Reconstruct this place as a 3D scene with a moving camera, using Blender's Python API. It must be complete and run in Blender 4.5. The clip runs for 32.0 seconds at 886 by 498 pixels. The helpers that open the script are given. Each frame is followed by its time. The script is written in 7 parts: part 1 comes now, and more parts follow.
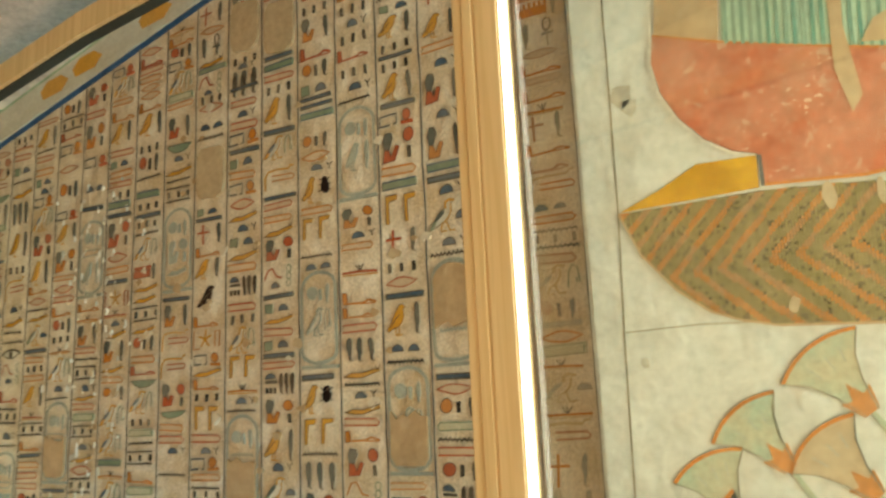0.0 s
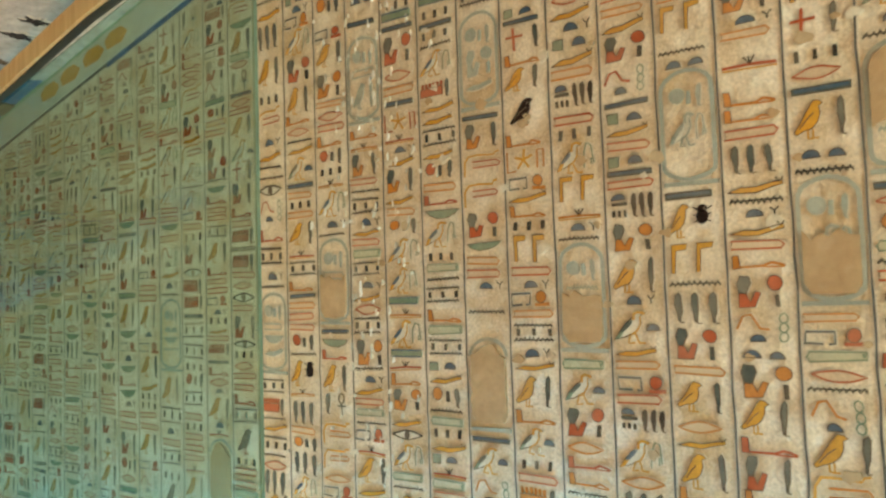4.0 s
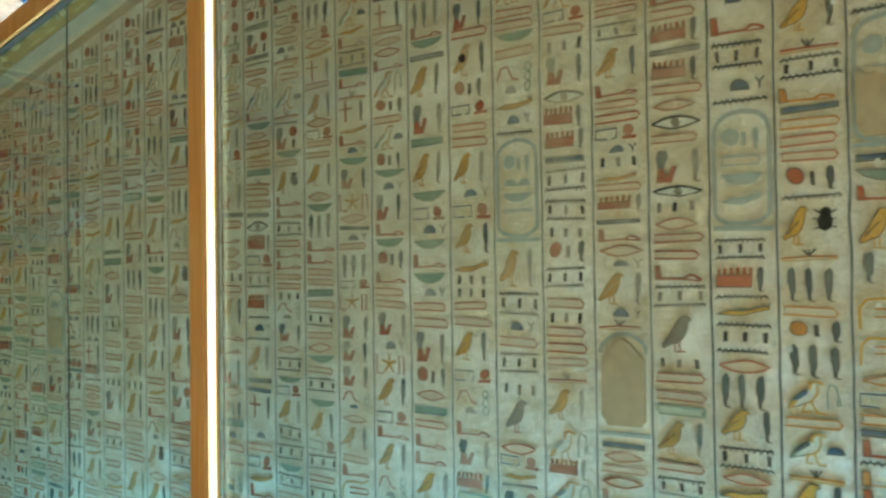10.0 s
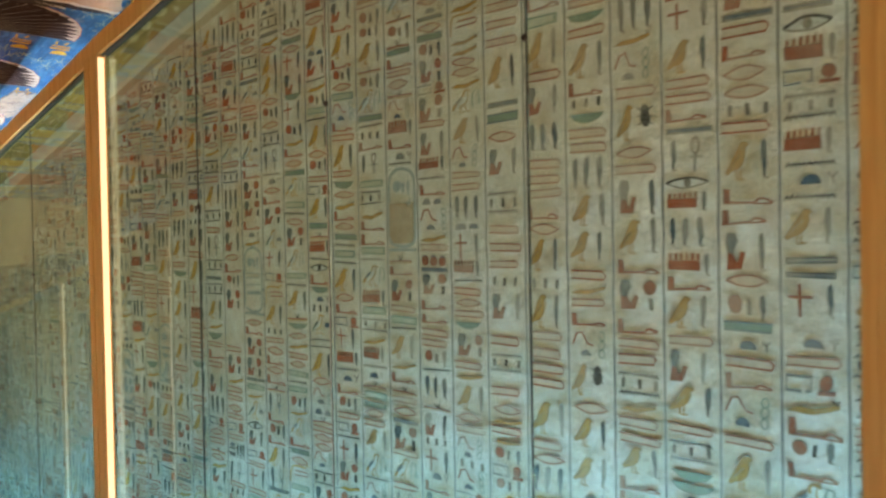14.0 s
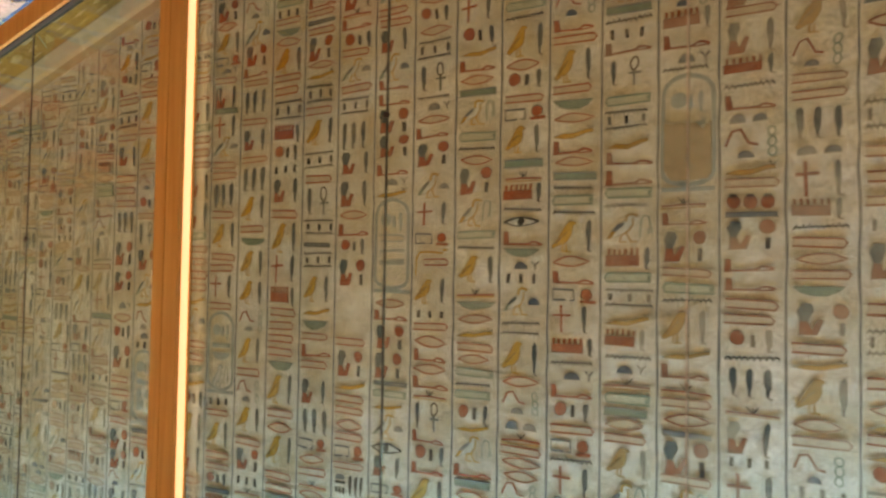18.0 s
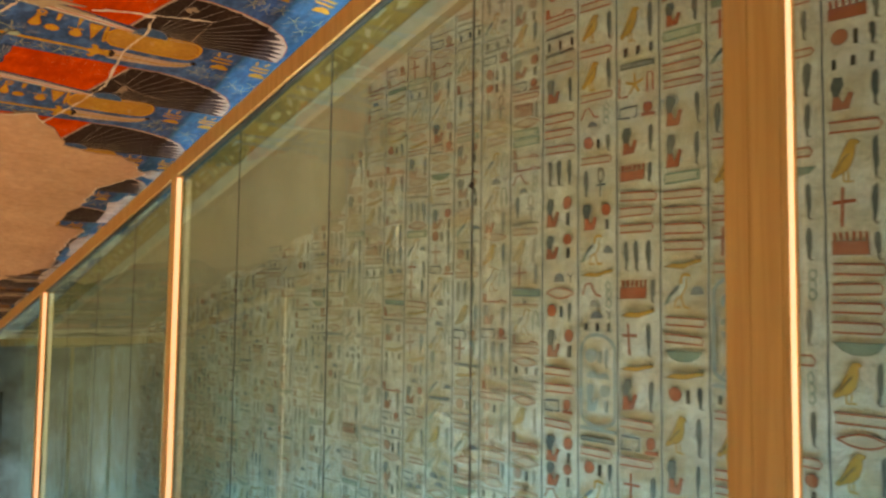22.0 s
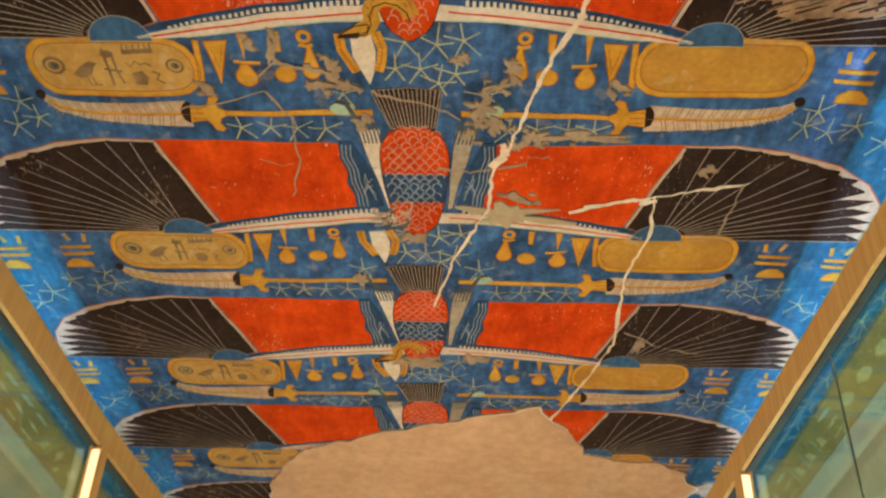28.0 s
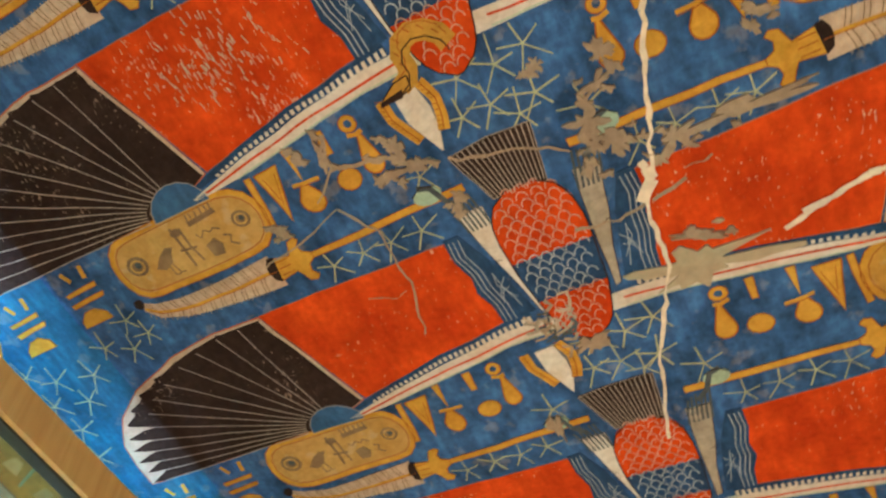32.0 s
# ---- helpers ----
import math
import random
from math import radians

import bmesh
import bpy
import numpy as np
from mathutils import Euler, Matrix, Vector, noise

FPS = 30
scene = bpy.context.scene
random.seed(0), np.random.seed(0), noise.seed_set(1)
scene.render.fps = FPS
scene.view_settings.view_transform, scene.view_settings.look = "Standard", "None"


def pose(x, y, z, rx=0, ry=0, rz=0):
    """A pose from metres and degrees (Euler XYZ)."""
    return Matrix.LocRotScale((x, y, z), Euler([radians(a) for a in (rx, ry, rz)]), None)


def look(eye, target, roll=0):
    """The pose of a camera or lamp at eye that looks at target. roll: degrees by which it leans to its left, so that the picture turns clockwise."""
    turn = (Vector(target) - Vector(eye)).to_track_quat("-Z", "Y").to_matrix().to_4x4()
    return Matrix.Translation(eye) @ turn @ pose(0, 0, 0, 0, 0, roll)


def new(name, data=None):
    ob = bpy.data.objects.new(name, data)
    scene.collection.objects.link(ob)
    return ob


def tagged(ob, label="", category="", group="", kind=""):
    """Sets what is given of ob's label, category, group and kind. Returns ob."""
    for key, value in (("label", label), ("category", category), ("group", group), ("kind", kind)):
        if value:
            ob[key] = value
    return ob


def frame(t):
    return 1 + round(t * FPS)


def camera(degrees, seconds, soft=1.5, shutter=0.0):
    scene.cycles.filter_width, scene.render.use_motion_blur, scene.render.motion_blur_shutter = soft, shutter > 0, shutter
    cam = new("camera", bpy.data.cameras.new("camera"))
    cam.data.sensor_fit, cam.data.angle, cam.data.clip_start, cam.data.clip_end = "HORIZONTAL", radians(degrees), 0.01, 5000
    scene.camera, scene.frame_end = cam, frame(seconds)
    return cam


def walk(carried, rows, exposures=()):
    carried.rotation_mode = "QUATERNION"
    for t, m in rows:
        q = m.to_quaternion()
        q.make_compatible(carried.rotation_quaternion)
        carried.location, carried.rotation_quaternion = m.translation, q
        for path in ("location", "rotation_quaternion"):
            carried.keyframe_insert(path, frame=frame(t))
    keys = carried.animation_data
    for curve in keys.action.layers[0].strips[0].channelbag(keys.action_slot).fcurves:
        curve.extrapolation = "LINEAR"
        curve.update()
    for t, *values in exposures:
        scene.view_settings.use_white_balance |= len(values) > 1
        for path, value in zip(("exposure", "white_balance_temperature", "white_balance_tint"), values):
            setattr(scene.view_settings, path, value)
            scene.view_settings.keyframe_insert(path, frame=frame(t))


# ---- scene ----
cam = camera(59.9, 32.0, soft=2.4, shutter=0.4)
PATH = [
    (0, (-0.065, 0.0, 1.5), (1.649, 0.954, 1.894), -2.6),
    (0.5, (-0.073, 0.094, 1.519), (1.687, 0.938, 1.958), -1.2),
    (1, (-0.063, 0.214, 1.505), (1.653, 1.119, 1.993), 0.5),
    (1.5, (-0.091, 0.368, 1.484), (1.583, 1.348, 1.972), 0.3),
    (2, (-0.128, 0.505, 1.449), (1.515, 1.563, 1.874), 0.2),
    (2.5, (-0.168, 0.603, 1.427), (1.456, 1.711, 1.792), -0.2),
    (3, (-0.196, 0.663, 1.393), (1.406, 1.826, 1.681), -0.5),
    (3.5, (-0.188, 0.701, 1.362), (1.416, 1.874, 1.591), -0.7),
    (4, (-0.138, 0.778, 1.372), (1.48, 1.947, 1.494), -1.8),
    (4.5, (-0.031, 0.955, 1.29), (1.62, 2.073, 1.448), -1.6),
    (6.5, (-0.062, 1.452, 1.271), (1.786, 2.21, 1.383), -1.7),
    (7, (-0.08, 1.522, 1.26), (1.756, 2.309, 1.351), -1.3),
    (7.5, (-0.108, 1.596, 1.25), (1.695, 2.458, 1.321), -0.8),
    (8, (-0.118, 1.694, 1.24), (1.63, 2.664, 1.29), -0.2),
    (8.5, (-0.09, 1.835, 1.179), (1.603, 2.899, 1.226), 0.7),
    (9, (-0.085, 2.014, 1.155), (1.56, 3.152, 1.181), 0.0),
    (9.5, (-0.112, 2.176, 1.084), (1.521, 3.331, 1.122), -0.1),
    (10, (-0.17, 2.354, 1.07), (1.486, 3.474, 1.104), -0.8),
    (10.5, (-0.215, 2.477, 1.048), (1.414, 3.636, 1.105), -0.2),
    (11, (-0.197, 2.603, 1.001), (1.322, 3.902, 1.082), 0.9),
    (11.5, (-0.133, 2.833, 0.957), (1.347, 4.177, 0.982), 0.4),
    (12, (-0.098, 2.996, 0.927), (1.342, 4.383, 0.937), -0.6),
    (12.5, (-0.142, 3.181, 0.859), (1.3, 4.566, 0.858), -1.7),
    (13, (-0.188, 3.437, 0.829), (1.315, 4.756, 0.821), -2.3),
    (13.5, (-0.203, 3.592, 0.803), (1.312, 4.898, 0.781), -1.7),
    (14, (-0.163, 3.798, 0.751), (1.332, 5.126, 0.716), -1.0),
    (14.5, (-0.127, 4.002, 0.694), (1.353, 5.346, 0.665), -0.2),
    (15, (-0.134, 4.153, 0.661), (1.335, 5.508, 0.609), 0.1),
    (15.5, (-0.147, 4.359, 0.641), (1.334, 5.701, 0.566), 0.2),
    (17.5, (-0.128, 4.917, 0.518), (1.543, 6.014, 0.578), 0.5),
    (18, (-0.169, 5.096, 0.494), (1.524, 6.158, 0.569), 0.9),
    (18.5, (-0.211, 5.213, 0.494), (1.481, 6.276, 0.565), 1.1),
    (19, (-0.249, 5.303, 0.492), (1.434, 6.382, 0.552), 1.7),
    (19.5, (-0.246, 5.4, 0.461), (1.403, 6.53, 0.511), 2.5),
    (20, (-0.179, 5.554, 0.394), (1.418, 6.756, 0.456), 2.5),
    (20.5, (-0.129, 5.705, 0.381), (1.372, 7.024, 0.44), 1.9),
    (21, (-0.099, 5.841, 0.331), (1.336, 7.231, 0.413), 1.4),
    (21.5, (-0.106, 6.033, 0.3), (1.279, 7.472, 0.404), 1.2),
    (22, (-0.121, 6.179, 0.302), (1.205, 7.671, 0.435), 0.7),
    (22.5, (-0.122, 6.234, 0.316), (1.059, 7.84, 0.483), 0.5),
    (23, (-0.07, 6.296, 0.311), (0.857, 8.051, 0.554), 0.6),
    (23.5, (0.041, 6.365, 0.301), (0.739, 8.212, 0.618), 0.6),
    (24, (0.117, 6.425, 0.302), (0.63, 8.313, 0.717), 0.7),
    (24.5, (0.142, 6.52, 0.298), (0.553, 8.406, 0.822), 0.5),
    (25, (0.139, 6.675, 0.267), (0.458, 8.537, 0.925), 0.9),
    (25.5, (0.196, 6.774, 0.257), (0.431, 8.609, 1.019), 1.0),
    (27.5, (0.321, 7.235, 0.301), (0.357, 9.025, 1.192), 2.4),
    (28, (0.37, 7.363, 0.287), (0.39, 9.102, 1.273), 2.1),
    (28.5, (0.463, 7.474, 0.318), (0.364, 9.133, 1.432), 3.8),
    (29, (0.522, 7.568, 0.329), (0.288, 9.138, 1.545), 5.6),
    (29.5, (0.529, 7.645, 0.348), (0.193, 9.141, 1.633), 6.4),
    (30, (0.496, 7.761, 0.341), (0.139, 9.184, 1.701), 6.2),
    (30.5, (0.499, 7.846, 0.338), (0.097, 9.174, 1.778), 7.1),
    (31, (0.536, 7.89, 0.333), (0.075, 9.115, 1.846), 4.9),
    (31.5, (0.561, 7.914, 0.332), (0.029, 9.11, 1.844), 3.2),
    (32, (0.567, 7.942, 0.307), (-0.058, 9.124, 1.795), 1.9),
]
walk(cam, [(t, look(eye, target, roll)) for t, eye, target, roll in PATH],
     [(0.0, -0.02, 6200, 0), (1.0, 0.06, 6150, -1), (2.0, 0.27, 6050, -2), (3.0, 0.28, 6050, -1), (4.0, 0.34, 6050, 1), (7.0, 0.26, 6100, 2), (9.0, 0.18, 5900, 4), (11.0, 0.15, 5900, 14), (13.0, 0.10, 6150, 22), (15.0, 0.06, 6700, 25), (18.0, -0.05, 8400, 44), (20.0, -0.08, 7650, 39), (22.0, -0.10, 6800, 20), (23.0, -0.06, 6150, 14), (24.0, 0.05, 6000, 10), (25.0, 0.15, 5950, 13), (28.0, 0.40, 5250, 0), (32.0, 0.34, 4950, 0)])

SLOPE = -0.2433
FLOOR_SLOPE = -0.17
CEIL0 = 3.46
XW = 1.625          # right wall face, before the bend
XL = -1.155         # left wall face
CX = 0.25           # middle of the corridor
RAIL = 0.945        # front of the screen, from the middle
Y0, Y1, YEND = -2.6, 14.8, 20.0


BEND = 0.041


def bend(y):
    """The corridor drifts slowly to one side beyond 7 m."""
    return BEND * max(0.0, y - 7.0)


def ceil_z(y):
    if y <= Y1:
        return CEIL0 + SLOPE * y
    return CEIL0 + SLOPE * Y1 - 0.05 * (y - Y1)


def floor_z(y):
    return FLOOR_SLOPE * y


RAIL_NODES = ((-2.4, 3.0), (0.0, 2.75), (1.85, 2.56), (3.18, 2.33), (4.05, 2.11), (5.26, 1.83), (6.57, 1.52), (9.55, 0.885), (12.2, 0.33), (14.8, -0.205), (19.9, -0.56))


def rail_z(y):
    return float(np.interp(y, [n[0] for n in RAIL_NODES], [n[1] for n in RAIL_NODES]))


# ---- world and lamps ----
world = bpy.data.worlds.new("world")
scene.world = world
world.use_nodes = True
world.node_tree.nodes["Background"].inputs[0].default_value = (0.9, 0.75, 0.6, 1)
world.node_tree.nodes["Background"].inputs[1].default_value = 0.02


def area_lamp(name, m, size_x, size_y, watts, colour, spread=180):
    data = bpy.data.lights.new(name, "AREA")
    data.shape, data.size, data.size_y = "RECTANGLE", size_x, size_y
    data.energy, data.color, data.spread = watts, colour, radians(spread)
    ob = new(name, data)
    ob.matrix_world = m
    return ob


COOL = (0.34, 0.76, 1.0)
BEAM = (0.72, 0.88, 1.0)
BEAM_W = 1.0
WARM = (1.0, 0.58, 0.28)
COOL_W, WARM_W = 9.0, 6.7      # watts a metre
ENTRY_LIGHT = (0.90, 1.0, 0.84)
ENTRY_LIGHT_W = 112.0


# ---- materials ----
def material(name, base, rough=0.8, var=0.25, scale=6.0, bump=0.15, fine=90.0, metal=0.0, spec=0.12, tint=None, stain=0.0, streak=0.0, scratch=0.0, fade=0.0):
    """A painted or mineral surface: base colour broken up at a large and a fine scale, with relief."""
    m = bpy.data.materials.new(name)
    m.use_nodes = True
    nt = m.node_tree
    b = nt.nodes["Principled BSDF"]
    b.inputs["Roughness"].default_value, b.inputs["Metallic"].default_value = rough, metal
    b.inputs["Specular IOR Level"].default_value = spec
    geo = nt.nodes.new("ShaderNodeNewGeometry")
    big, small = nt.nodes.new("ShaderNodeTexNoise"), nt.nodes.new("ShaderNodeTexNoise")
    for n, s, d in ((big, scale, 6.0), (small, fine, 3.0)):
        nt.links.new(geo.outputs["Position"], n.inputs["Vector"])
        n.inputs["Scale"].default_value, n.inputs["Detail"].default_value = s, d
        n.inputs["Roughness"].default_value = 0.62
    ramp = nt.nodes.new("ShaderNodeValToRGB")
    tint = tint or [c * (1 - var) for c in base]
    ramp.color_ramp.elements[0].position, ramp.color_ramp.elements[1].position = 0.35, 0.66
    ramp.color_ramp.elements[0].color = (*tint, 1)
    ramp.color_ramp.elements[1].color = (*base, 1)
    nt.links.new(big.outputs["Fac"], ramp.inputs["Fac"])
    mix = nt.nodes.new("ShaderNodeMix")
    mix.data_type, mix.blend_type = "RGBA", "MULTIPLY"
    mix.inputs["Factor"].default_value = 0.8
    grain = nt.nodes.new("ShaderNodeMapRange")
    grain.inputs["From Min"].default_value, grain.inputs["From Max"].default_value = 0.3, 0.7
    grain.inputs["To Min"].default_value, grain.inputs["To Max"].default_value = 1 - var, 1 + 0.3 * var
    nt.links.new(small.outputs["Fac"], grain.inputs["Value"])
    nt.links.new(ramp.outputs["Color"], mix.inputs["A"])
    nt.links.new(grain.outputs["Result"], mix.inputs["B"])
    last = mix.outputs["Result"]
    if stain:
        spots = nt.nodes.new("ShaderNodeTexNoise")
        spots.inputs["Scale"].default_value, spots.inputs["Detail"].default_value = 23.0, 8.0
        nt.links.new(geo.outputs["Position"], spots.inputs["Vector"])
        cut = nt.nodes.new("ShaderNodeMapRange")
        cut.inputs["From Min"].default_value, cut.inputs["From Max"].default_value = 0.60, 0.66
        cut.inputs["To Min"].default_value, cut.inputs["To Max"].default_value = 0.0, stain
        nt.links.new(spots.outputs["Fac"], cut.inputs["Value"])
        wear = nt.nodes.new("ShaderNodeMix")
        wear.data_type = "RGBA"
        wear.inputs["B"].default_value = (0.52, 0.42, 0.30, 1)
        nt.links.new(cut.outputs["Result"], wear.inputs["Factor"])
        nt.links.new(last, wear.inputs["A"])
        last = wear.outputs["Result"]
    if fade:
        # paint worn thin, so that the plaster shows through
        thin = nt.nodes.new("ShaderNodeTexNoise")
        thin.inputs["Scale"].default_value, thin.inputs["Detail"].default_value, thin.inputs["Roughness"].default_value = 9.0, 9.0, 0.72
        nt.links.new(geo.outputs["Position"], thin.inputs["Vector"])
        lost = nt.nodes.new("ShaderNodeMapRange")
        lost.inputs["From Min"].default_value, lost.inputs["From Max"].default_value = 0.36, 0.68
        lost.inputs["To Min"].default_value, lost.inputs["To Max"].default_value = 0.08, fade
        nt.links.new(thin.outputs["Fac"], lost.inputs["Value"])
        pale = nt.nodes.new("ShaderNodeMix")
        pale.data_type = "RGBA"
        pale.inputs["B"].default_value = (0.56, 0.47, 0.34, 1)
        some = nt.nodes.new("ShaderNodeMath")
        some.operation, some.use_clamp = "MULTIPLY_ADD", True
        some.inputs[1].default_value = fade * 0.8
        nt.links.new(geo.outputs["Random Per Island"], some.inputs[0])
        less = nt.nodes.new("ShaderNodeMath")
        less.operation = "SUBTRACT"
        less.inputs[1].default_value = fade * 0.4
        nt.links.new(lost.outputs["Result"], less.inputs[0])
        nt.links.new(less.outputs[0], some.inputs[2])
        nt.links.new(some.outputs[0], pale.inputs["Factor"])
        nt.links.new(last, pale.inputs["A"])
        last = pale.outputs["Result"]
    if streak:
        # brush strokes drawn out along the slope
        turn = nt.nodes.new("ShaderNodeMapping")
        turn.inputs["Scale"].default_value = (60, 14, 14)
        turn.inputs["Rotation"].default_value = (0, 0, 0.12)
        brush = nt.nodes.new("ShaderNodeTexNoise")
        brush.inputs["Scale"].default_value, brush.inputs["Detail"].default_value = 1.0, 4.0
        nt.links.new(geo.outputs["Position"], turn.inputs["Vector"])
        nt.links.new(turn.outputs["Vector"], brush.inputs["Vector"])
        dry = nt.nodes.new("ShaderNodeMapRange")
        dry.inputs["From Min"].default_value, dry.inputs["From Max"].default_value = 0.35, 0.65
        dry.inputs["To Min"].default_value, dry.inputs["To Max"].default_value = 1 - streak, 1 + streak * 0.6
        nt.links.new(brush.outputs["Fac"], dry.inputs["Value"])
        stroke = nt.nodes.new("ShaderNodeMix")
        stroke.data_type, stroke.blend_type = "RGBA", "MULTIPLY"
        stroke.inputs["Factor"].default_value = 1.0
        nt.links.new(last, stroke.inputs["A"])
        nt.links.new(dry.outputs["Result"], stroke.inputs["B"])
        last = stroke.outputs["Result"]
    if scratch:
        # rubbed places where fine pale flecks of the ground show
        flecks, rubbed = nt.nodes.new("ShaderNodeTexNoise"), nt.nodes.new("ShaderNodeTexNoise")
        stretch = nt.nodes.new("ShaderNodeMapping")
        stretch.inputs["Scale"].default_value = (1.4, 0.6, 1.0)
        nt.links.new(geo.outputs["Position"], stretch.inputs["Vector"])
        nt.links.new(stretch.outputs["Vector"], flecks.inputs["Vector"])
        flecks.inputs["Scale"].default_value, flecks.inputs["Detail"].default_value = 130.0, 6.0
        nt.links.new(geo.outputs["Position"], rubbed.inputs["Vector"])
        rubbed.inputs["Scale"].default_value, rubbed.inputs["Detail"].default_value = 5.5, 3.0
        two = nt.nodes.new("ShaderNodeMath")
        two.operation = "MULTIPLY_ADD"
        two.inputs[1].default_value = 0.55
        nt.links.new(rubbed.outputs["Fac"], two.inputs[0])
        nt.links.new(flecks.outputs["Fac"], two.inputs[2])
        bare = nt.nodes.new("ShaderNodeMapRange")
        bare.inputs["From Min"].default_value, bare.inputs["From Max"].default_value = 0.945, 1.02
        bare.inputs["To Min"].default_value, bare.inputs["To Max"].default_value = 0.0, scratch
        nt.links.new(two.outputs[0], bare.inputs["Value"])
        worn = nt.nodes.new("ShaderNodeMix")
        worn.data_type = "RGBA"
        worn.inputs["B"].default_value = (0.60, 0.44, 0.32, 1)
        nt.links.new(bare.outputs["Result"], worn.inputs["Factor"])
        nt.links.new(last, worn.inputs["A"])
        last = worn.outputs["Result"]
    nt.links.new(last, b.inputs["Base Color"])
    relief = nt.nodes.new("ShaderNodeBump")
    relief.inputs["Strength"].default_value, relief.inputs["Distance"].default_value = bump, 0.004
    wave = nt.nodes.new("ShaderNodeTexNoise")
    wave.inputs["Scale"].default_value, wave.inputs["Detail"].default_value = 16.0, 2.0
    nt.links.new(geo.outputs["Position"], wave.inputs["Vector"])
    both = nt.nodes.new("ShaderNodeMath")
    both.operation = "MULTIPLY_ADD"
    both.inputs[1].default_value = 4.0
    nt.links.new(wave.outputs["Fac"], both.inputs[0])
    nt.links.new(small.outputs["Fac"], both.inputs[2])
    nt.links.new(both.outputs[0], relief.inputs["Height"])
    nt.links.new(relief.outputs["Normal"], b.inputs["Normal"])
    return m


def wood_material(name, light, dark):
    m = bpy.data.materials.new(name)
    m.use_nodes = True
    nt = m.node_tree
    b = nt.nodes["Principled BSDF"]
    b.inputs["Roughness"].default_value = 0.5
    co = nt.nodes.new("ShaderNodeTexCoord")
    mp = nt.nodes.new("ShaderNodeMapping")
    mp.inputs["Scale"].default_value = (28, 28, 1.2)
    nz = nt.nodes.new("ShaderNodeTexNoise")
    nz.inputs["Scale"].default_value, nz.inputs["Detail"].default_value, nz.inputs["Distortion"].default_value = 2.0, 6.0, 0.6
    ramp = nt.nodes.new("ShaderNodeValToRGB")
    ramp.color_ramp.elements[0].position, ramp.color_ramp.elements[1].position = 0.36, 0.64
    ramp.color_ramp.elements[0].color, ramp.color_ramp.elements[1].color = (*dark, 1), (*light, 1)
    nt.links.new(co.outputs["Object"], mp.inputs["Vector"])
    nt.links.new(mp.outputs["Vector"], nz.inputs["Vector"])
    nt.links.new(nz.outputs["Fac"], ramp.inputs["Fac"])
    nt.links.new(ramp.outputs["Color"], b.inputs["Base Color"])
    bp = nt.nodes.new("ShaderNodeBump")
    bp.inputs["Strength"].default_value, bp.inputs["Distance"].default_value = 0.12, 0.002
    nt.links.new(nz.outputs["Fac"], bp.inputs["Height"])
    nt.links.new(bp.outputs["Normal"], b.inputs["Normal"])
    return m


def glow_material(name, colour, strength):
    m = bpy.data.materials.new(name)
    m.use_nodes = True
    b = m.node_tree.nodes["Principled BSDF"]
    b.inputs["Base Color"].default_value = (0.9, 0.9, 0.85, 1)
    b.inputs["Emission Color"].default_value = (*colour, 1)
    b.inputs["Emission Strength"].default_value = strength
    return m


PLASTER = material("limestone_plaster", (0.79, 0.73, 0.63), 0.6, 0.34, 5.5, 1.0, 120, tint=(0.57, 0.45, 0.295), spec=0.2, stain=0.2)
JAMB = material("white_painted_plaster", (0.58, 0.58, 0.53), 0.7, 0.16, 4.0, 0.6, 60, tint=(0.49, 0.48, 0.42), stain=0.12)
STAINED = material("stained_end_wall", (0.40, 0.38, 0.36), 0.9, 0.3, 2.2, 0.5, 30, tint=(0.13, 0.085, 0.05))
PATCH = material("repair_mortar", (0.46, 0.335, 0.20), 0.9, 0.15, 5.0, 0.5, 40, tint=(0.40, 0.28, 0.16), stain=0.2)
MORTAR = material("ceiling_mortar", (0.57, 0.385, 0.25), 0.9, 0.2, 2.5, 1.0, 26, tint=(0.46, 0.30, 0.185), stain=0.3)
ROCK = material("bare_rock", (0.34, 0.22, 0.12), 0.9, 0.5, 9.0, 1.0, 50, tint=(0.12, 0.08, 0.05))
OCHRE = material("ochre_paint", (0.62, 0.315, 0.025), 0.7, 0.22, 14, 0.2, 120, fade=0.14)
RED = material("red_ochre_paint", (0.44, 0.085, 0.022), 0.7, 0.25, 14, 0.2, 120, fade=0.16)
BLUE = material("slate_blue_paint", (0.050, 0.105, 0.18), 0.7, 0.3, 14, 0.2, 120, fade=0.22)
GREEN = material("grey_green_paint", (0.20, 0.28, 0.20), 0.7, 0.25, 14, 0.2, 120, fade=0.22)
BLACK = material("carbon_black_paint", (0.022, 0.018, 0.016), 0.7, 0.3, 14, 0.2, 120, fade=0.22)
PALE = material("worn_blue_wash", (0.36, 0.40, 0.36), 0.8, 0.25, 10, 0.2, 100, fade=0.15)
LINE = material("column_line_paint", (0.095, 0.105, 0.115), 0.8, 0.35, 12, 0.2, 100, fade=0.15)
YELLOW = material("frieze_yellow_paint", (0.38, 0.25, 0.05), 0.75, 0.3, 8, 0.2, 100, tint=(0.22, 0.18, 0.06))
AQUA = material("frieze_pale_green", (0.38, 0.50, 0.38), 0.75, 0.25, 8, 0.2, 100)
C_BLUE = material("ceiling_blue_paint", (0.070, 0.168, 0.445), 0.75, 0.45, 11, 0.3, 50, tint=(0.025, 0.064, 0.17), stain=0.16, streak=0.25)
C_BORDER = material("border_blue_paint", (0.040, 0.155, 0.30), 0.75, 0.3, 9, 0.3, 70, tint=(0.026, 0.095, 0.20), stain=0.12, streak=0.25)
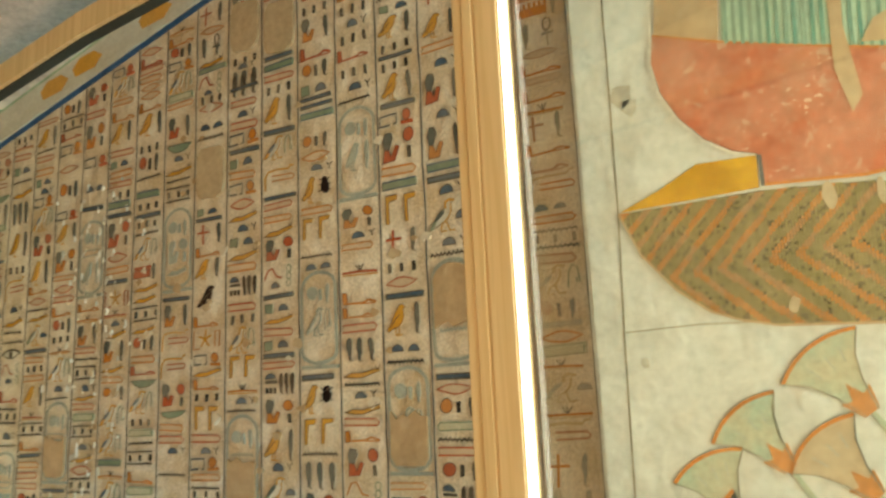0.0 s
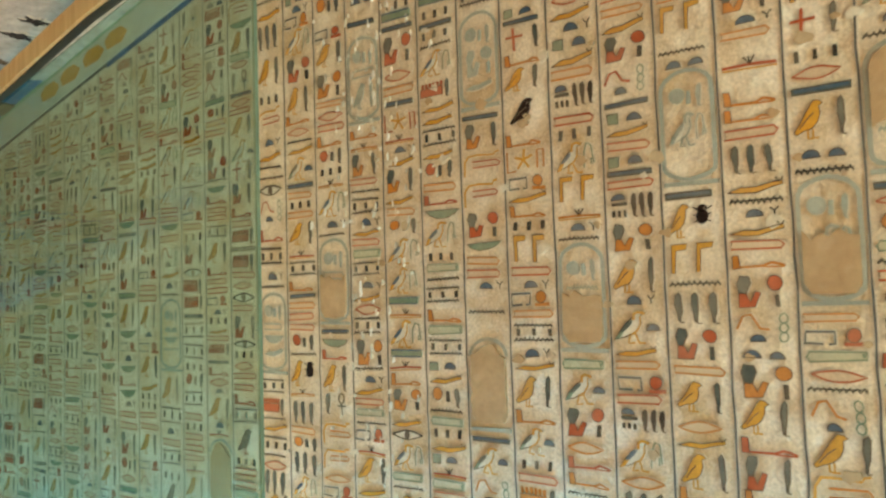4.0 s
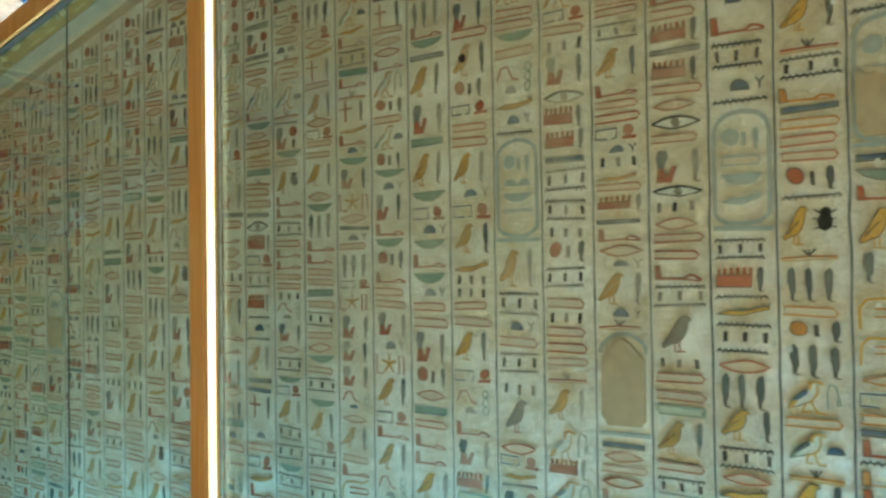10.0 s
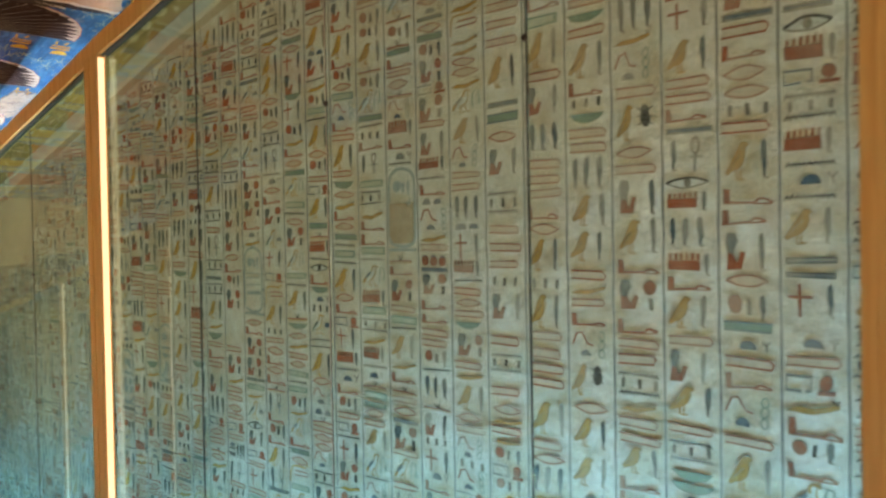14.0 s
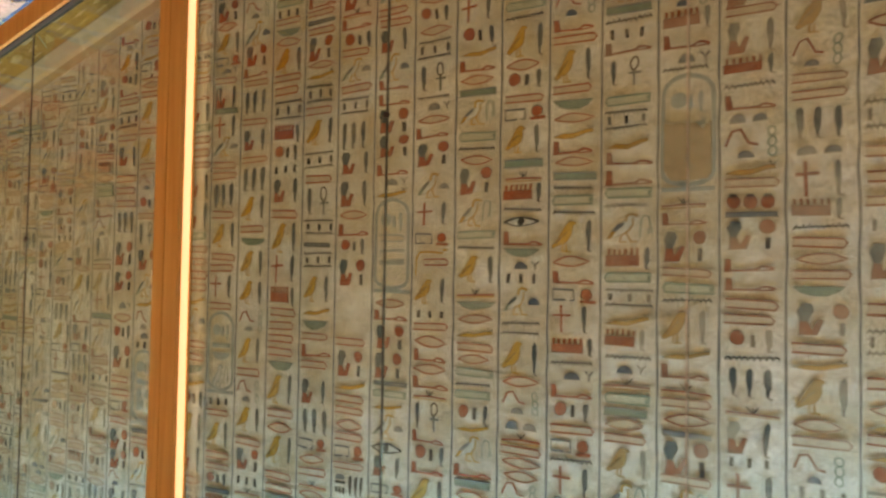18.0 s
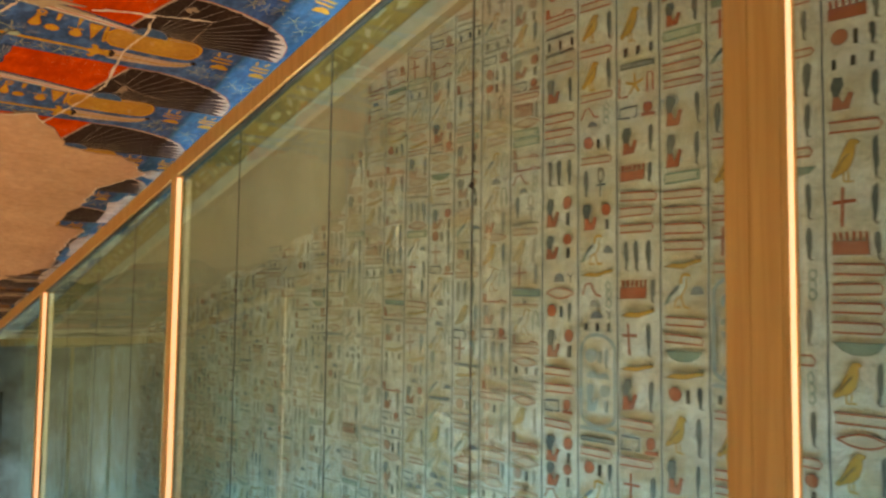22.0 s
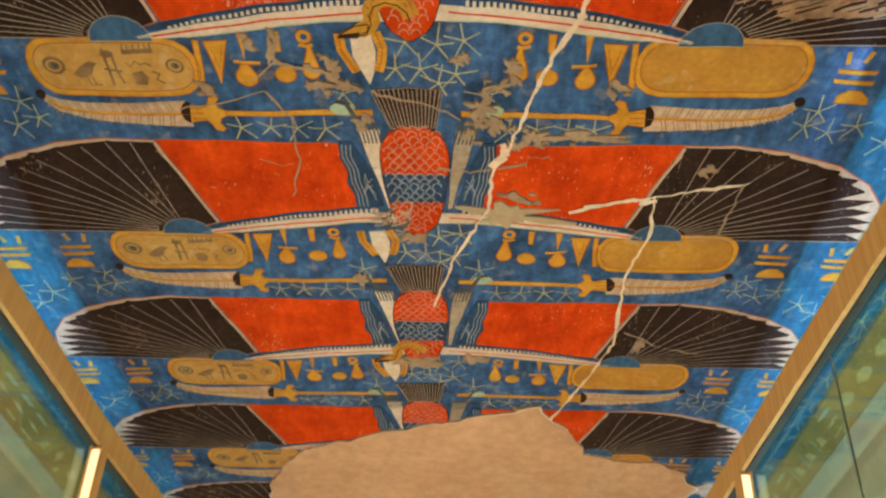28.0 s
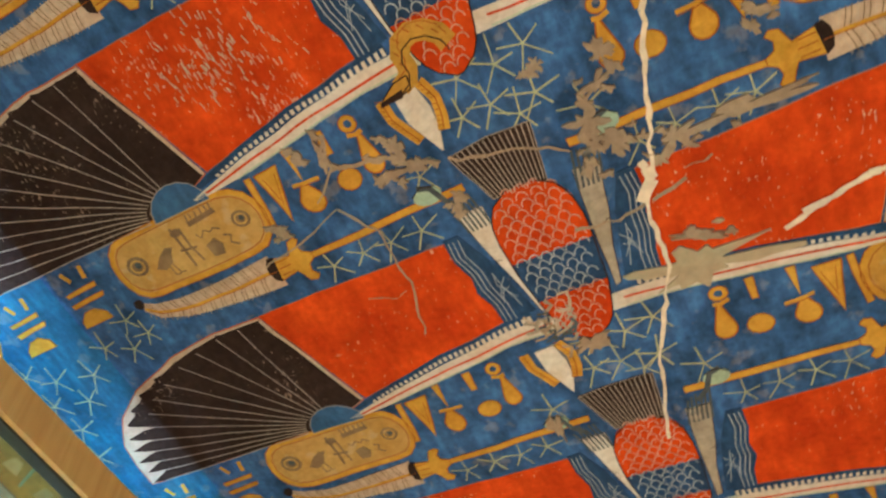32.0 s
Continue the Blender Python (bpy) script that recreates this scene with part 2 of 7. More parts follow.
C_HUB = material("hub_blue_paint", (0.055, 0.135, 0.31), 0.75, 0.3, 9, 0.3, 70, tint=(0.04, 0.09, 0.20), streak=0.2)
C_DEEP = material("deep_blue_paint", (0.028, 0.075, 0.19), 0.75, 0.35, 9, 0.3, 70, tint=(0.02, 0.045, 0.11), streak=0.2)
C_RED = material("ceiling_vermilion_paint", (0.62, 0.072, 0.0005), 0.95, 0.24, 9, 0.3, 80, tint=(0.40, 0.036, 0.0005), spec=0.02, streak=0.12, scratch=0.6)
C_DARK = material("dark_brown_feather_paint", (0.034, 0.020, 0.017), 0.8, 0.4, 9, 0.3, 70, scratch=0.35)
C_YELLOW = material("ceiling_ochre_paint", (0.60, 0.345, 0.03), 0.75, 0.25, 14, 0.3, 80, tint=(0.45, 0.23, 0.015))
C_GOLD = material("name_ring_ochre", (0.48, 0.275, 0.035), 0.75, 0.25, 8, 0.3, 70, tint=(0.38, 0.19, 0.03), stain=0.25)
C_TAN = material("name_ring_tan", (0.50, 0.325, 0.10), 0.8, 0.25, 8, 0.3, 70, tint=(0.42, 0.245, 0.055), stain=0.3)
C_MUSTARD = material("neck_mustard_paint", (0.50, 0.28, 0.03), 0.75, 0.25, 14, 0.3, 80)
C_ORANGE = material("orange_outline_paint", (0.36, 0.11, 0.012), 0.75, 0.3, 14, 0.2, 80)
C_CREAM = material("ceiling_cream_paint", (0.52, 0.43, 0.34), 0.8, 0.2, 10, 0.3, 80, tint=(0.42, 0.32, 0.24))
C_PLUME = material("plume_pink_cream", (0.55, 0.42, 0.32), 0.8, 0.25, 10, 0.3, 80, tint=(0.44, 0.31, 0.22))
C_QUILL = material("quill_line_paint", (0.40, 0.34, 0.29), 0.8, 0.3, 16, 0.2, 80)
C_PINK = material("pink_scale_line", (0.60, 0.33, 0.24), 0.8, 0.3, 16, 0.2, 80)
C_LILAC = material("pale_blue_line", (0.42, 0.46, 0.52), 0.8, 0.3, 16, 0.2, 80)
C_WHITE = material("ceiling_white_paint", (0.66, 0.62, 0.57), 0.8, 0.2, 10, 0.3, 80, tint=(0.56, 0.48, 0.40), stain=0.25)
C_GREY = material("worn_grey_white", (0.40, 0.35, 0.28), 0.8, 0.3, 14, 0.3, 80, stain=0.3)
C_SLATE = material("claw_slate_paint", (0.10, 0.12, 0.14), 0.8, 0.4, 18, 0.3, 80, stain=0.3)
C_FADED = material("faded_sign_brown", (0.15, 0.10, 0.06), 0.8, 0.4, 20, 0.3, 80, tint=(0.28, 0.19, 0.10))
C_FLAKE = material("bared_plaster", (0.38, 0.29, 0.20), 0.85, 0.3, 14, 0.6, 60, tint=(0.27, 0.21, 0.15))
C_RAW = material("raw_brown_rock", (0.36, 0.235, 0.14), 0.9, 0.4, 16, 0.8, 60, tint=(0.22, 0.14, 0.085))
C_FILL = material("grey_green_filler", (0.36, 0.34, 0.24), 0.85, 0.2, 9, 0.5, 60, tint=(0.42, 0.33, 0.22))
C_STAR = material("star_line_paint", (0.46, 0.46, 0.27), 0.8, 0.3, 10, 0.2, 80)
CRACK_RIM = material("crack_filler", (0.80, 0.70, 0.56), 0.85, 0.2, 12, 0.5, 80)
FLOOR = material("worn_boards", (0.20, 0.14, 0.09), 0.7, 0.3, 2.0, 0.3, 40)
UNLIT_ROCK = material("dark_chamber_rock", (0.05, 0.04, 0.03), 0.95, 0.3, 2.0, 0.4, 30)
WOOD = wood_material("oiled_pine", (0.59, 0.395, 0.135), (0.50, 0.315, 0.095))
PINE = wood_material("pale_pine", (0.72, 0.54, 0.30), (0.62, 0.44, 0.22))
LED = glow_material("warm_led", (1.0, 0.54, 0.22), 1.4)
LED_BRIGHT = glow_material("bright_warm_led", (1.0, 0.76, 0.44), 2.1)
LED_FAR = glow_material("amber_led", (1.0, 0.46, 0.16), 1.15)
LED_NEAR = glow_material("white_led", (1.0, 0.94, 0.84), 5.0)
SEAL = material("black_silicone", (0.05, 0.06, 0.055), 0.5, 0.2)
SEAL_GLEAM = material("clear_silicone", (0.45, 0.42, 0.34), 0.3, 0.2)
EDGE = material("ground_glass_edge", (0.20, 0.30, 0.22), 0.35, 0.2, spec=0.4)
STEEL = material("dark_steel", (0.05, 0.04, 0.035), 0.4, 0.2, metal=0.6)


def glass_material(name, tint):
    m = bpy.data.materials.new(name)
    m.use_nodes = True
    b = m.node_tree.nodes["Principled BSDF"]
    b.inputs["Base Color"].default_value = (1.0, 1.0, 1.0, 1)
    b.inputs["Roughness"].default_value = 0.0
    b.inputs["IOR"].default_value = 1.46
    b.inputs["Transmission Weight"].default_value = 1.0
    # the tint lies in a film on the faces, so that a slanting look through it is darker
    b.inputs["Coat Weight"].default_value, b.inputs["Coat IOR"].default_value, b.inputs["Coat Roughness"].default_value = 1.0, 1.02, 0.0
    b.inputs["Coat Tint"].default_value = (*tint, 1)
    return m


GLASS = glass_material("green_tinted_glass", (0.825, 0.930, 0.928))
CLEAR = glass_material("clear_glass", (0.965, 0.987, 0.98))


# ---- helpers for meshes ----
def mesh_object(name, verts, faces, mats, index=None, parent=None, label="", smooth=False):
    me = bpy.data.meshes.new(name)
    me.from_pydata(verts, [], faces)
    for m in mats:
        me.materials.append(m)
    if index is not None:
        me.polygons.foreach_set("material_index", index)
    if smooth:
        me.polygons.foreach_set("use_smooth", [True] * len(faces))
    me.update()
    ob = new(name, me)
    if parent is not None:
        ob.parent = parent
    if label:
        tagged(ob, label)
    return ob


def box(name, lo, hi, mat, parent=None, bevel=0.004, label=""):
    """A bevelled box between two corners; its origin is at its middle."""
    lo, hi = Vector(lo), Vector(hi)
    mid, size = (lo + hi) / 2, hi - lo
    bm = bmesh.new()
    bmesh.ops.create_cube(bm, size=1)
    bmesh.ops.scale(bm, vec=size, verts=bm.verts)
    if bevel:
        bmesh.ops.bevel(bm, geom=bm.edges[:], offset=bevel, segments=2, affect="EDGES", profile=0.5)
    me = bpy.data.meshes.new(name)
    bm.to_mesh(me)
    bm.free()
    me.materials.append(mat)
    ob = new(name, me)
    ob.location = mid
    if parent is not None:
        ob.parent = parent
    if label:
        tagged(ob, label)
    return ob


def strip(name, ys, section, mat, parent=None, label=""):
    """A bar along the corridor: at each y the section gives its ring of (x, z) corners."""
    rings = [[(x, y, z) for x, z in section(y)] for y in ys]
    n = len(rings[0])
    verts = [v for r in rings for v in r]
    faces = [(i * n + k, i * n + (k + 1) % n, (i + 1) * n + (k + 1) % n, (i + 1) * n + k) for i in range(len(ys) - 1) for k in range(n)]
    faces += [tuple(range(n - 1, -1, -1)), tuple((len(ys) - 1) * n + k for k in range(n))]
    return mesh_object(name, verts, faces, [mat], parent=parent, label=label)


class Sheet:
    """Painted low relief: flat shapes on a surface, each a thin plate with its own edge."""
    edge = 0.002

    def __init__(self, place):
        self.place, self.v, self.f, self.m, self.mats = place, [], [], [], []

    def slot(self, mat):
        if mat not in self.mats:
            self.mats.append(mat)
        return self.mats.index(mat)

    def poly(self, pts, mat, h=0.0022):
        k, n, s = len(self.v), len(pts), self.slot(mat)
        self.v += [self.place(a, b, h) for a, b in pts] + [self.place(a, b, -0.0005) for a, b in pts]
        self.f.append(tuple(range(k, k + n)))
        self.f += [(k + i, k + n + i, k + n + (i + 1) % n, k + (i + 1) % n) for i in range(n)]
        self.m += [s] * (n + 1)

    def rect(self, a, b, w, d, mat, h=0.0022):
        self.poly([(a, b), (a + w, b), (a + w, b - d), (a, b - d)], mat, h)

    def path(self, pts, t, mat, h=0.0022):
        """A brush line of thickness t, with mitred joints."""
        left, right = [], []
        for i, p in enumerate(pts):
            q0, q1 = pts[max(i - 1, 0)], pts[min(i + 1, len(pts) - 1)]
            dx, dy = q1[0] - q0[0], q1[1] - q0[1]
            n = math.hypot(dx, dy) or 1
            ox, oy = -dy / n * t / 2, dx / n * t / 2
            left.append((p[0] + ox, p[1] + oy))
            right.append((p[0] - ox, p[1] - oy))
        k, n, s = len(self.v), len(pts), self.slot(mat)
        self.v += [self.place(a, b, h) for a, b in left + right]
        self.f += [(k + i, k + i + 1, k + n + i + 1, k + n + i) for i in range(n - 1)]
        self.m += [s] * (n - 1)

    def oval(self, a, b, ra, rb, mat, h=0.0022, n=12):
        self.poly([(a + ra * math.cos(2 * math.pi * i / n), b + rb * math.sin(2 * math.pi * i / n)) for i in range(n)], mat, h)

    def ring(self, a, b, ra, rb, t, mat, h=0.0022, n=14, part=1.0, start=0.0):
        self.path([(a + ra * math.cos(start + 2 * math.pi * part * i / n), b + rb * math.sin(start + 2 * math.pi * part * i / n)) for i in range(n + 1)], t, mat, h)

    def done(self, name, parent=None, label=""):
        return mesh_object(name, self.v, self.f, self.mats, self.m, parent, label)


# ---- the large structure ----
YS = [Y0 + 0.4 * i for i in range(int((Y1 - Y0) / 0.4) + 1)] + [Y1]
YS_ALL = YS + [16.0, 17.5, 19.0, YEND]


def wall_ring(x0, x1):
    return lambda y: ((x0 + bend(y), floor_z(y) - 0.2), (x1 + bend(y), floor_z(y) - 0.2), (x1 + bend(y), ceil_z(y) + 0.12), (x0 + bend(y), ceil_z(y) + 0.12))


wall_right = strip("wall_east", YS_ALL, wall_ring(XW, XW + 0.35), PLASTER)
tagged(wall_right, "whitewashed tomb wall with carved and painted columns of hieroglyphs", "wall", kind="structure")
wall_left = strip("wall_west", YS_ALL, wall_ring(XL - 0.35, XL), PLASTER)
tagged(wall_left, "whitewashed tomb wall with painted columns behind glass", "wall", kind="structure")
ceiling = strip("ceiling", YS_ALL, lambda y: ((XL - 0.3 + bend(y), ceil_z(y)), (XW + 0.3 + bend(y), ceil_z(y)), (XW + 0.3 + bend(y), ceil_z(y) + 0.3), (XL - 0.3 + bend(y), ceil_z(y) + 0.3)), C_CREAM)
tagged(ceiling, "sloping rock ceiling painted with a row of vultures", "ceiling", kind="structure")
floor = strip("floor", YS_ALL, lambda y: ((XL - 0.3 + bend(y), floor_z(y) - 0.25), (XW + 0.3 + bend(y), floor_z(y) - 0.25), (XW + 0.3 + bend(y), floor_z(y)), (XL - 0.3 + bend(y), floor_z(y))), FLOOR)
tagged(floor, "sloping brown walkway down the corridor", "floor", kind="structure")
# unseen wall added behind the start; its opening holds an added area lamp
back = new("wall_south")
tagged(back, "plain plastered wall with the entrance opening", "wall", kind="structure")
box("entrance_side", (XL - 0.4, Y0 - 0.3, -0.3), (-0.55, Y0, 4.6), PLASTER, back, 0)
box("entrance_side", (1.05, Y0 - 0.3, -0.3), (XW + 0.4, Y0, 4.6), PLASTER, back, 0)
box("entrance_head", (-0.55, Y0 - 0.3, 2.95), (1.05, Y0, 4.6), PLASTER, back, 0)
area_lamp("entrance_daylight", pose(0.25, Y0 - 0.15, 1.75, 90, 0, 0), 1.5, 2.3, ENTRY_LIGHT_W, ENTRY_LIGHT)

# far end: a pale wall with a dark doorway and the chamber behind it
BE, ZE, CE = bend(YEND), floor_z(YEND), ceil_z(YEND)
DX0, DX1, DTOP = 0.66, 1.56, -1.22
end_wall = new("wall_north")
tagged(end_wall, "pale plastered end wall with a dark doorway", "wall", kind="structure")
box("left_jamb", (XL + BE - 0.3, YEND, ZE - 0.2), (DX0, YEND + 0.5, CE + 0.2), STAINED, end_wall, 0)
box("right_jamb", (DX1, YEND, ZE - 0.2), (XW + BE + 0.3, YEND + 0.5, CE + 0.2), STAINED, end_wall, 0)
box("door_head", (DX0, YEND, DTOP), (DX1, YEND + 0.5, CE + 0.2), STAINED, end_wall, 0)
# added chamber; the dark of the doorway is put into its rock colour
chamber = new("chamber")
tagged(chamber, "dark rock-cut chamber beyond the doorway", "chamber", kind="structure")
box("chamber_wall", (-1.5, 24.0, ZE - 0.3), (3.5, 24.3, 0.0), UNLIT_ROCK, chamber, 0)
box("chamber_wall", (-1.8, YEND + 0.5, ZE - 0.3), (-1.5, 24.3, 0.0), UNLIT_ROCK, chamber, 0)
box("chamber_wall", (3.5, YEND + 0.5, ZE - 0.3), (3.8, 24.3, 0.0), UNLIT_ROCK, chamber, 0)
box("chamber_roof", (-1.8, YEND + 0.5, 0.0), (3.8, 24.3, 0.3), UNLIT_ROCK, chamber, 0)
box("chamber_floor", (-1.8, YEND + 0.5, ZE - 0.5), (3.8, 24.3, ZE - 0.3), UNLIT_ROCK, chamber, 0)

# ---- wooden screen with glass along both walls ----
# near face of each post and its width along the wall
POSTS = {0.551: 0.102, 4.045: 0.068, 6.770: 0.110, 9.635: 0.048, 12.18: 0.05, 14.78: 0.05, 16.5: 0.05, 18.2: 0.05}
SEAMS = (2.372, 4.02, 4.777, 5.455, 6.125, 6.80, 7.61, 8.325, 9.03, 9.66, 10.30, 10.95, 11.60, 12.20, 12.90, 13.60, 14.30, 14.75)


def across(side, lo, hi):
    """x range of a piece between two distances behind the front of the screen."""
    return tuple(sorted((side * lo, side * hi)))


def adopt(ob, parent):
    """Makes ob, which stands in the world already, a part of parent."""
    ob.parent = parent
    ob.matrix_parent_inverse = Matrix.Translation(parent.location).inverted()
    return ob


def drift(side, y):
    """Sideways run of a screen: both follow the bend, and the west one draws in towards the far portal."""
    return bend(y) + (0.033 * max(0.0, y - 9.66) if side < 0 else 0.0)


def build_screen(side, posts, seams):
    """Rails, posts with light strips and glass panes in front of one wall. side: 1 for the right wall, -1 for the left."""
    x0 = CX + side * RAIL
    screen = new("glazed_screen")
    screen.location = (x0, posts[0], floor_z(posts[0]))
    tagged(screen, "pine-framed screen of greenish glass panes in front of the painted wall", "glass screen", "glazed screens")
    lo, hi = across(side, -0.004, 0.042)
    ends = [-2.4] + [p for p in posts if p > 1] + [19.9]
    for a, b in zip(ends, ends[1:]):
        ys = [a + 0.001] + [n[0] for n in RAIL_NODES if a < n[0] < b] + [b - 0.001]
        rail = strip("top_rail", ys, lambda y: (
            (x0 + drift(side, y) + lo, rail_z(y)), (x0 + drift(side, y) + hi, rail_z(y)), (x0 + drift(side, y) + hi, rail_z(y) + 0.074), (x0 + drift(side, y) + lo, rail_z(y) + 0.074)), PINE if b < 4.2 else WOOD)
        adopt(rail, screen)
        # black strip under the rail, painted for the shadow line there
        g0, g1 = across(side, 0.009, 0.040)
        shadow_strip = strip("rail_gasket", ys, lambda y: (
            (x0 + drift(side, y) + g0, rail_z(y) - 0.006), (x0 + drift(side, y) + g1, rail_z(y) - 0.006), (x0 + drift(side, y) + g1, rail_z(y) - 0.0005), (x0 + drift(side, y) + g0, rail_z(y) - 0.0005)), SEAL)
        adopt(shadow_strip, screen)
    for y in posts:
        x, zb = x0 + drift(side, y), floor_z(y)
        near = y < 1
        w = PINE if near else WOOD
        h = rail_z(y) - zb - 0.004
        wide = POSTS[y]
        a, b = across(side, -0.010, 0.026)
        post = box("post", (x + a, y, zb), (x + b, y + wide, zb + h), w, None, 0.003)
        adopt(post, screen)
        pieces = []
        # two shallow battens on the face towards the walkway
        a, b = across(side, -0.0135, -0.0095)
        if wide > 0.09:
            pieces.append(box("batten", (x + a, y + 0.004, zb + 0.01), (x + b, y + wide * 0.50, zb + h - 0.005), w, None, 0.0015))
            pieces.append(box("batten", (x + a, y + wide * 0.56, zb + 0.01), (x + b, y + wide * 0.78, zb + h - 0.005), w, None, 0.0015))
        elif wide > 0.06:
            pieces.append(box("batten", (x + a, y + 0.003, zb + 0.01), (x + b, y + wide * 0.62, zb + h - 0.005), w, None, 0.0015))
        # light strip on the near edge of the post, in a thin wooden channel
        a, b = across(side, -0.008, 0.004) if near else across(side, -0.0065, 0.0185)
        pieces.append(box("light_strip", (x + a, y - (0.012 if near else 0.005), zb + 0.03), (x + b, y + 0.0005, zb + h - 0.01), LED_NEAR if near else LED_BRIGHT if y < 5 else LED if y < 8 else LED_FAR if y < 15 else WOOD, None, 0.001, "glowing white light strip" if near else "glowing warm light strip"))
        a, b = across(side, -0.010, -0.0068)
        if not near:
            pieces.append(box("channel_edge", (x + a, y - 0.007, zb + 0.02), (x + b, y + 0.0005, zb + h), w, None, 0.001))
        a, b = across(side, 0.019, 0.026)
        pieces.append(box("channel_edge", (x + a, y - 0.008, zb + 0.02), (x + b, y + 0.0005, zb + h), w, None, 0.001))
        for p in pieces:
            adopt(p, post)
            p.matrix_parent_inverse = Matrix.Translation(post.location - screen.location).inverted() @ Matrix.Translation(screen.location).inverted()
    xg = CX + side * (RAIL + 0.032)
    for a, b in ([(-2.3, 0.535)] if side > 0 else []) + list(zip(seams, seams[1:])):
        ya, yb = a + 0.0020, b - 0.0020
        bm = bmesh.new()
        v = [bm.verts.new((xg + d + drift(side, y), y, z)) for y in (ya, yb) for d in (-0.004, 0.004) for z in (floor_z(y) + 0.05, rail_z(y) - 0.001)]
        for f in ((0, 1, 3, 2), (4, 6, 7, 5), (0, 4, 5, 1), (2, 3, 7, 6), (0, 2, 6, 4), (1, 5, 7, 3)):
            bm.faces.new([v[i] for i in f])
        bmesh.ops.recalc_face_normals(bm, faces=bm.faces[:])
        me = bpy.data.meshes.new("glass_pane")
        bm.to_mesh(me)
        bm.free()
        me.materials.append(GLASS if a > 1 else CLEAR)
        pane = adopt(new("glass_pane", me), screen)
        pane.visible_shadow = False
        if a == seams[0]:
            # opaque pale green strip over the ground edge of the first pane
            e0, e1 = across(side, 0.0265, 0.0375)
            adopt(strip("pane_edge", (a - 0.007, a + 0.001), lambda y: ((x0 + e0, floor_z(y) + 0.05), (x0 + e1, floor_z(y) + 0.05), (x0 + e1, rail_z(y) - 0.002), (x0 + e0, rail_z(y) - 0.002)), EDGE, label="pale green ground glass edge"), screen)
        if a > seams[0]:
            # one seam is pale: the gleam on its polished edge is painted
            adopt(strip("pane_seal", (a - 0.0019, a + 0.0019), lambda y: ((xg - 0.0045 + drift(side, y), floor_z(y) + 0.05), (xg + 0.0045 + drift(side, y), floor_z(y) + 0.05), (xg + 0.0045 + drift(side, y), rail_z(y) - 0.001), (xg - 0.0045 + drift(side, y), rail_z(y) - 0.001)), SEAL_GLEAM if a == 5.455 else SEAL), screen)
    return screen


screen_right = build_screen(1, list(POSTS), SEAMS)
screen_left = build_screen(-1, list(POSTS)[3:], SEAMS)

# small dark fixings on the panes
for y, z in ((3.24, 1.508), (4.78, 1.18), (5.452, 1.122), (6.125, 0.86), (7.61, 0.60), (9.025, 0.33), (8.313, 1.20)):
    bm = bmesh.new()
    bmesh.ops.create_cone(bm, cap_ends=True, segments=12, radius1=0.009, radius2=0.006, depth=0.006, matrix=pose(CX + RAIL + 0.025 + bend(y), y, z, 0, -90, 0))
    me = bpy.data.meshes.new("glass_fixing")
    bm.to_mesh(me)
    bm.free()
    me.materials.append(STEEL)
    adopt(new("glass_fixing", me), screen_right)

lintel = box("portal_beam", (CX - RAIL - 0.05 + drift(-1, Y1), Y1 - 0.05, rail_z(Y1) + 0.0), (CX + RAIL + 0.05 + bend(Y1), Y1 + 0.05, rail_z(Y1) + 0.085), WOOD, bevel=0.006)
tagged(lintel, "oiled pine beam across the end of the corridor", "beam")

# strip lamps along the foot of the screens: cool behind the glass, unseen warm ones added in front of it
# from, to, strength of the cool bar, of the slim beam, of the warm bar on the east side and on the west side
BAYS = ((-2.0, 0.4, 0, 0, 1.0, 0.66), (0.8, 2.35, 0.75, 0.10, 0.4, 0.64), (2.43, 4.0, 0.90, 0.14, 0.4, 0.56), (4.12, 5.35, 1.15, 2.3, 0.35, 0.45), (5.45, 6.68, 0.9, 0.8, 0.35, 0.50), (6.88, 8.2, 1.4, 2.0, 0.86, 1.08), (8.3, 9.58, 1.1, 0.9, 0.72, 0.95), (9.72, 12.12, 0.40, 0.4, 0.65, 0.65), (12.28, 14.7, 0.4, 0.4, 0.85, 0.85))
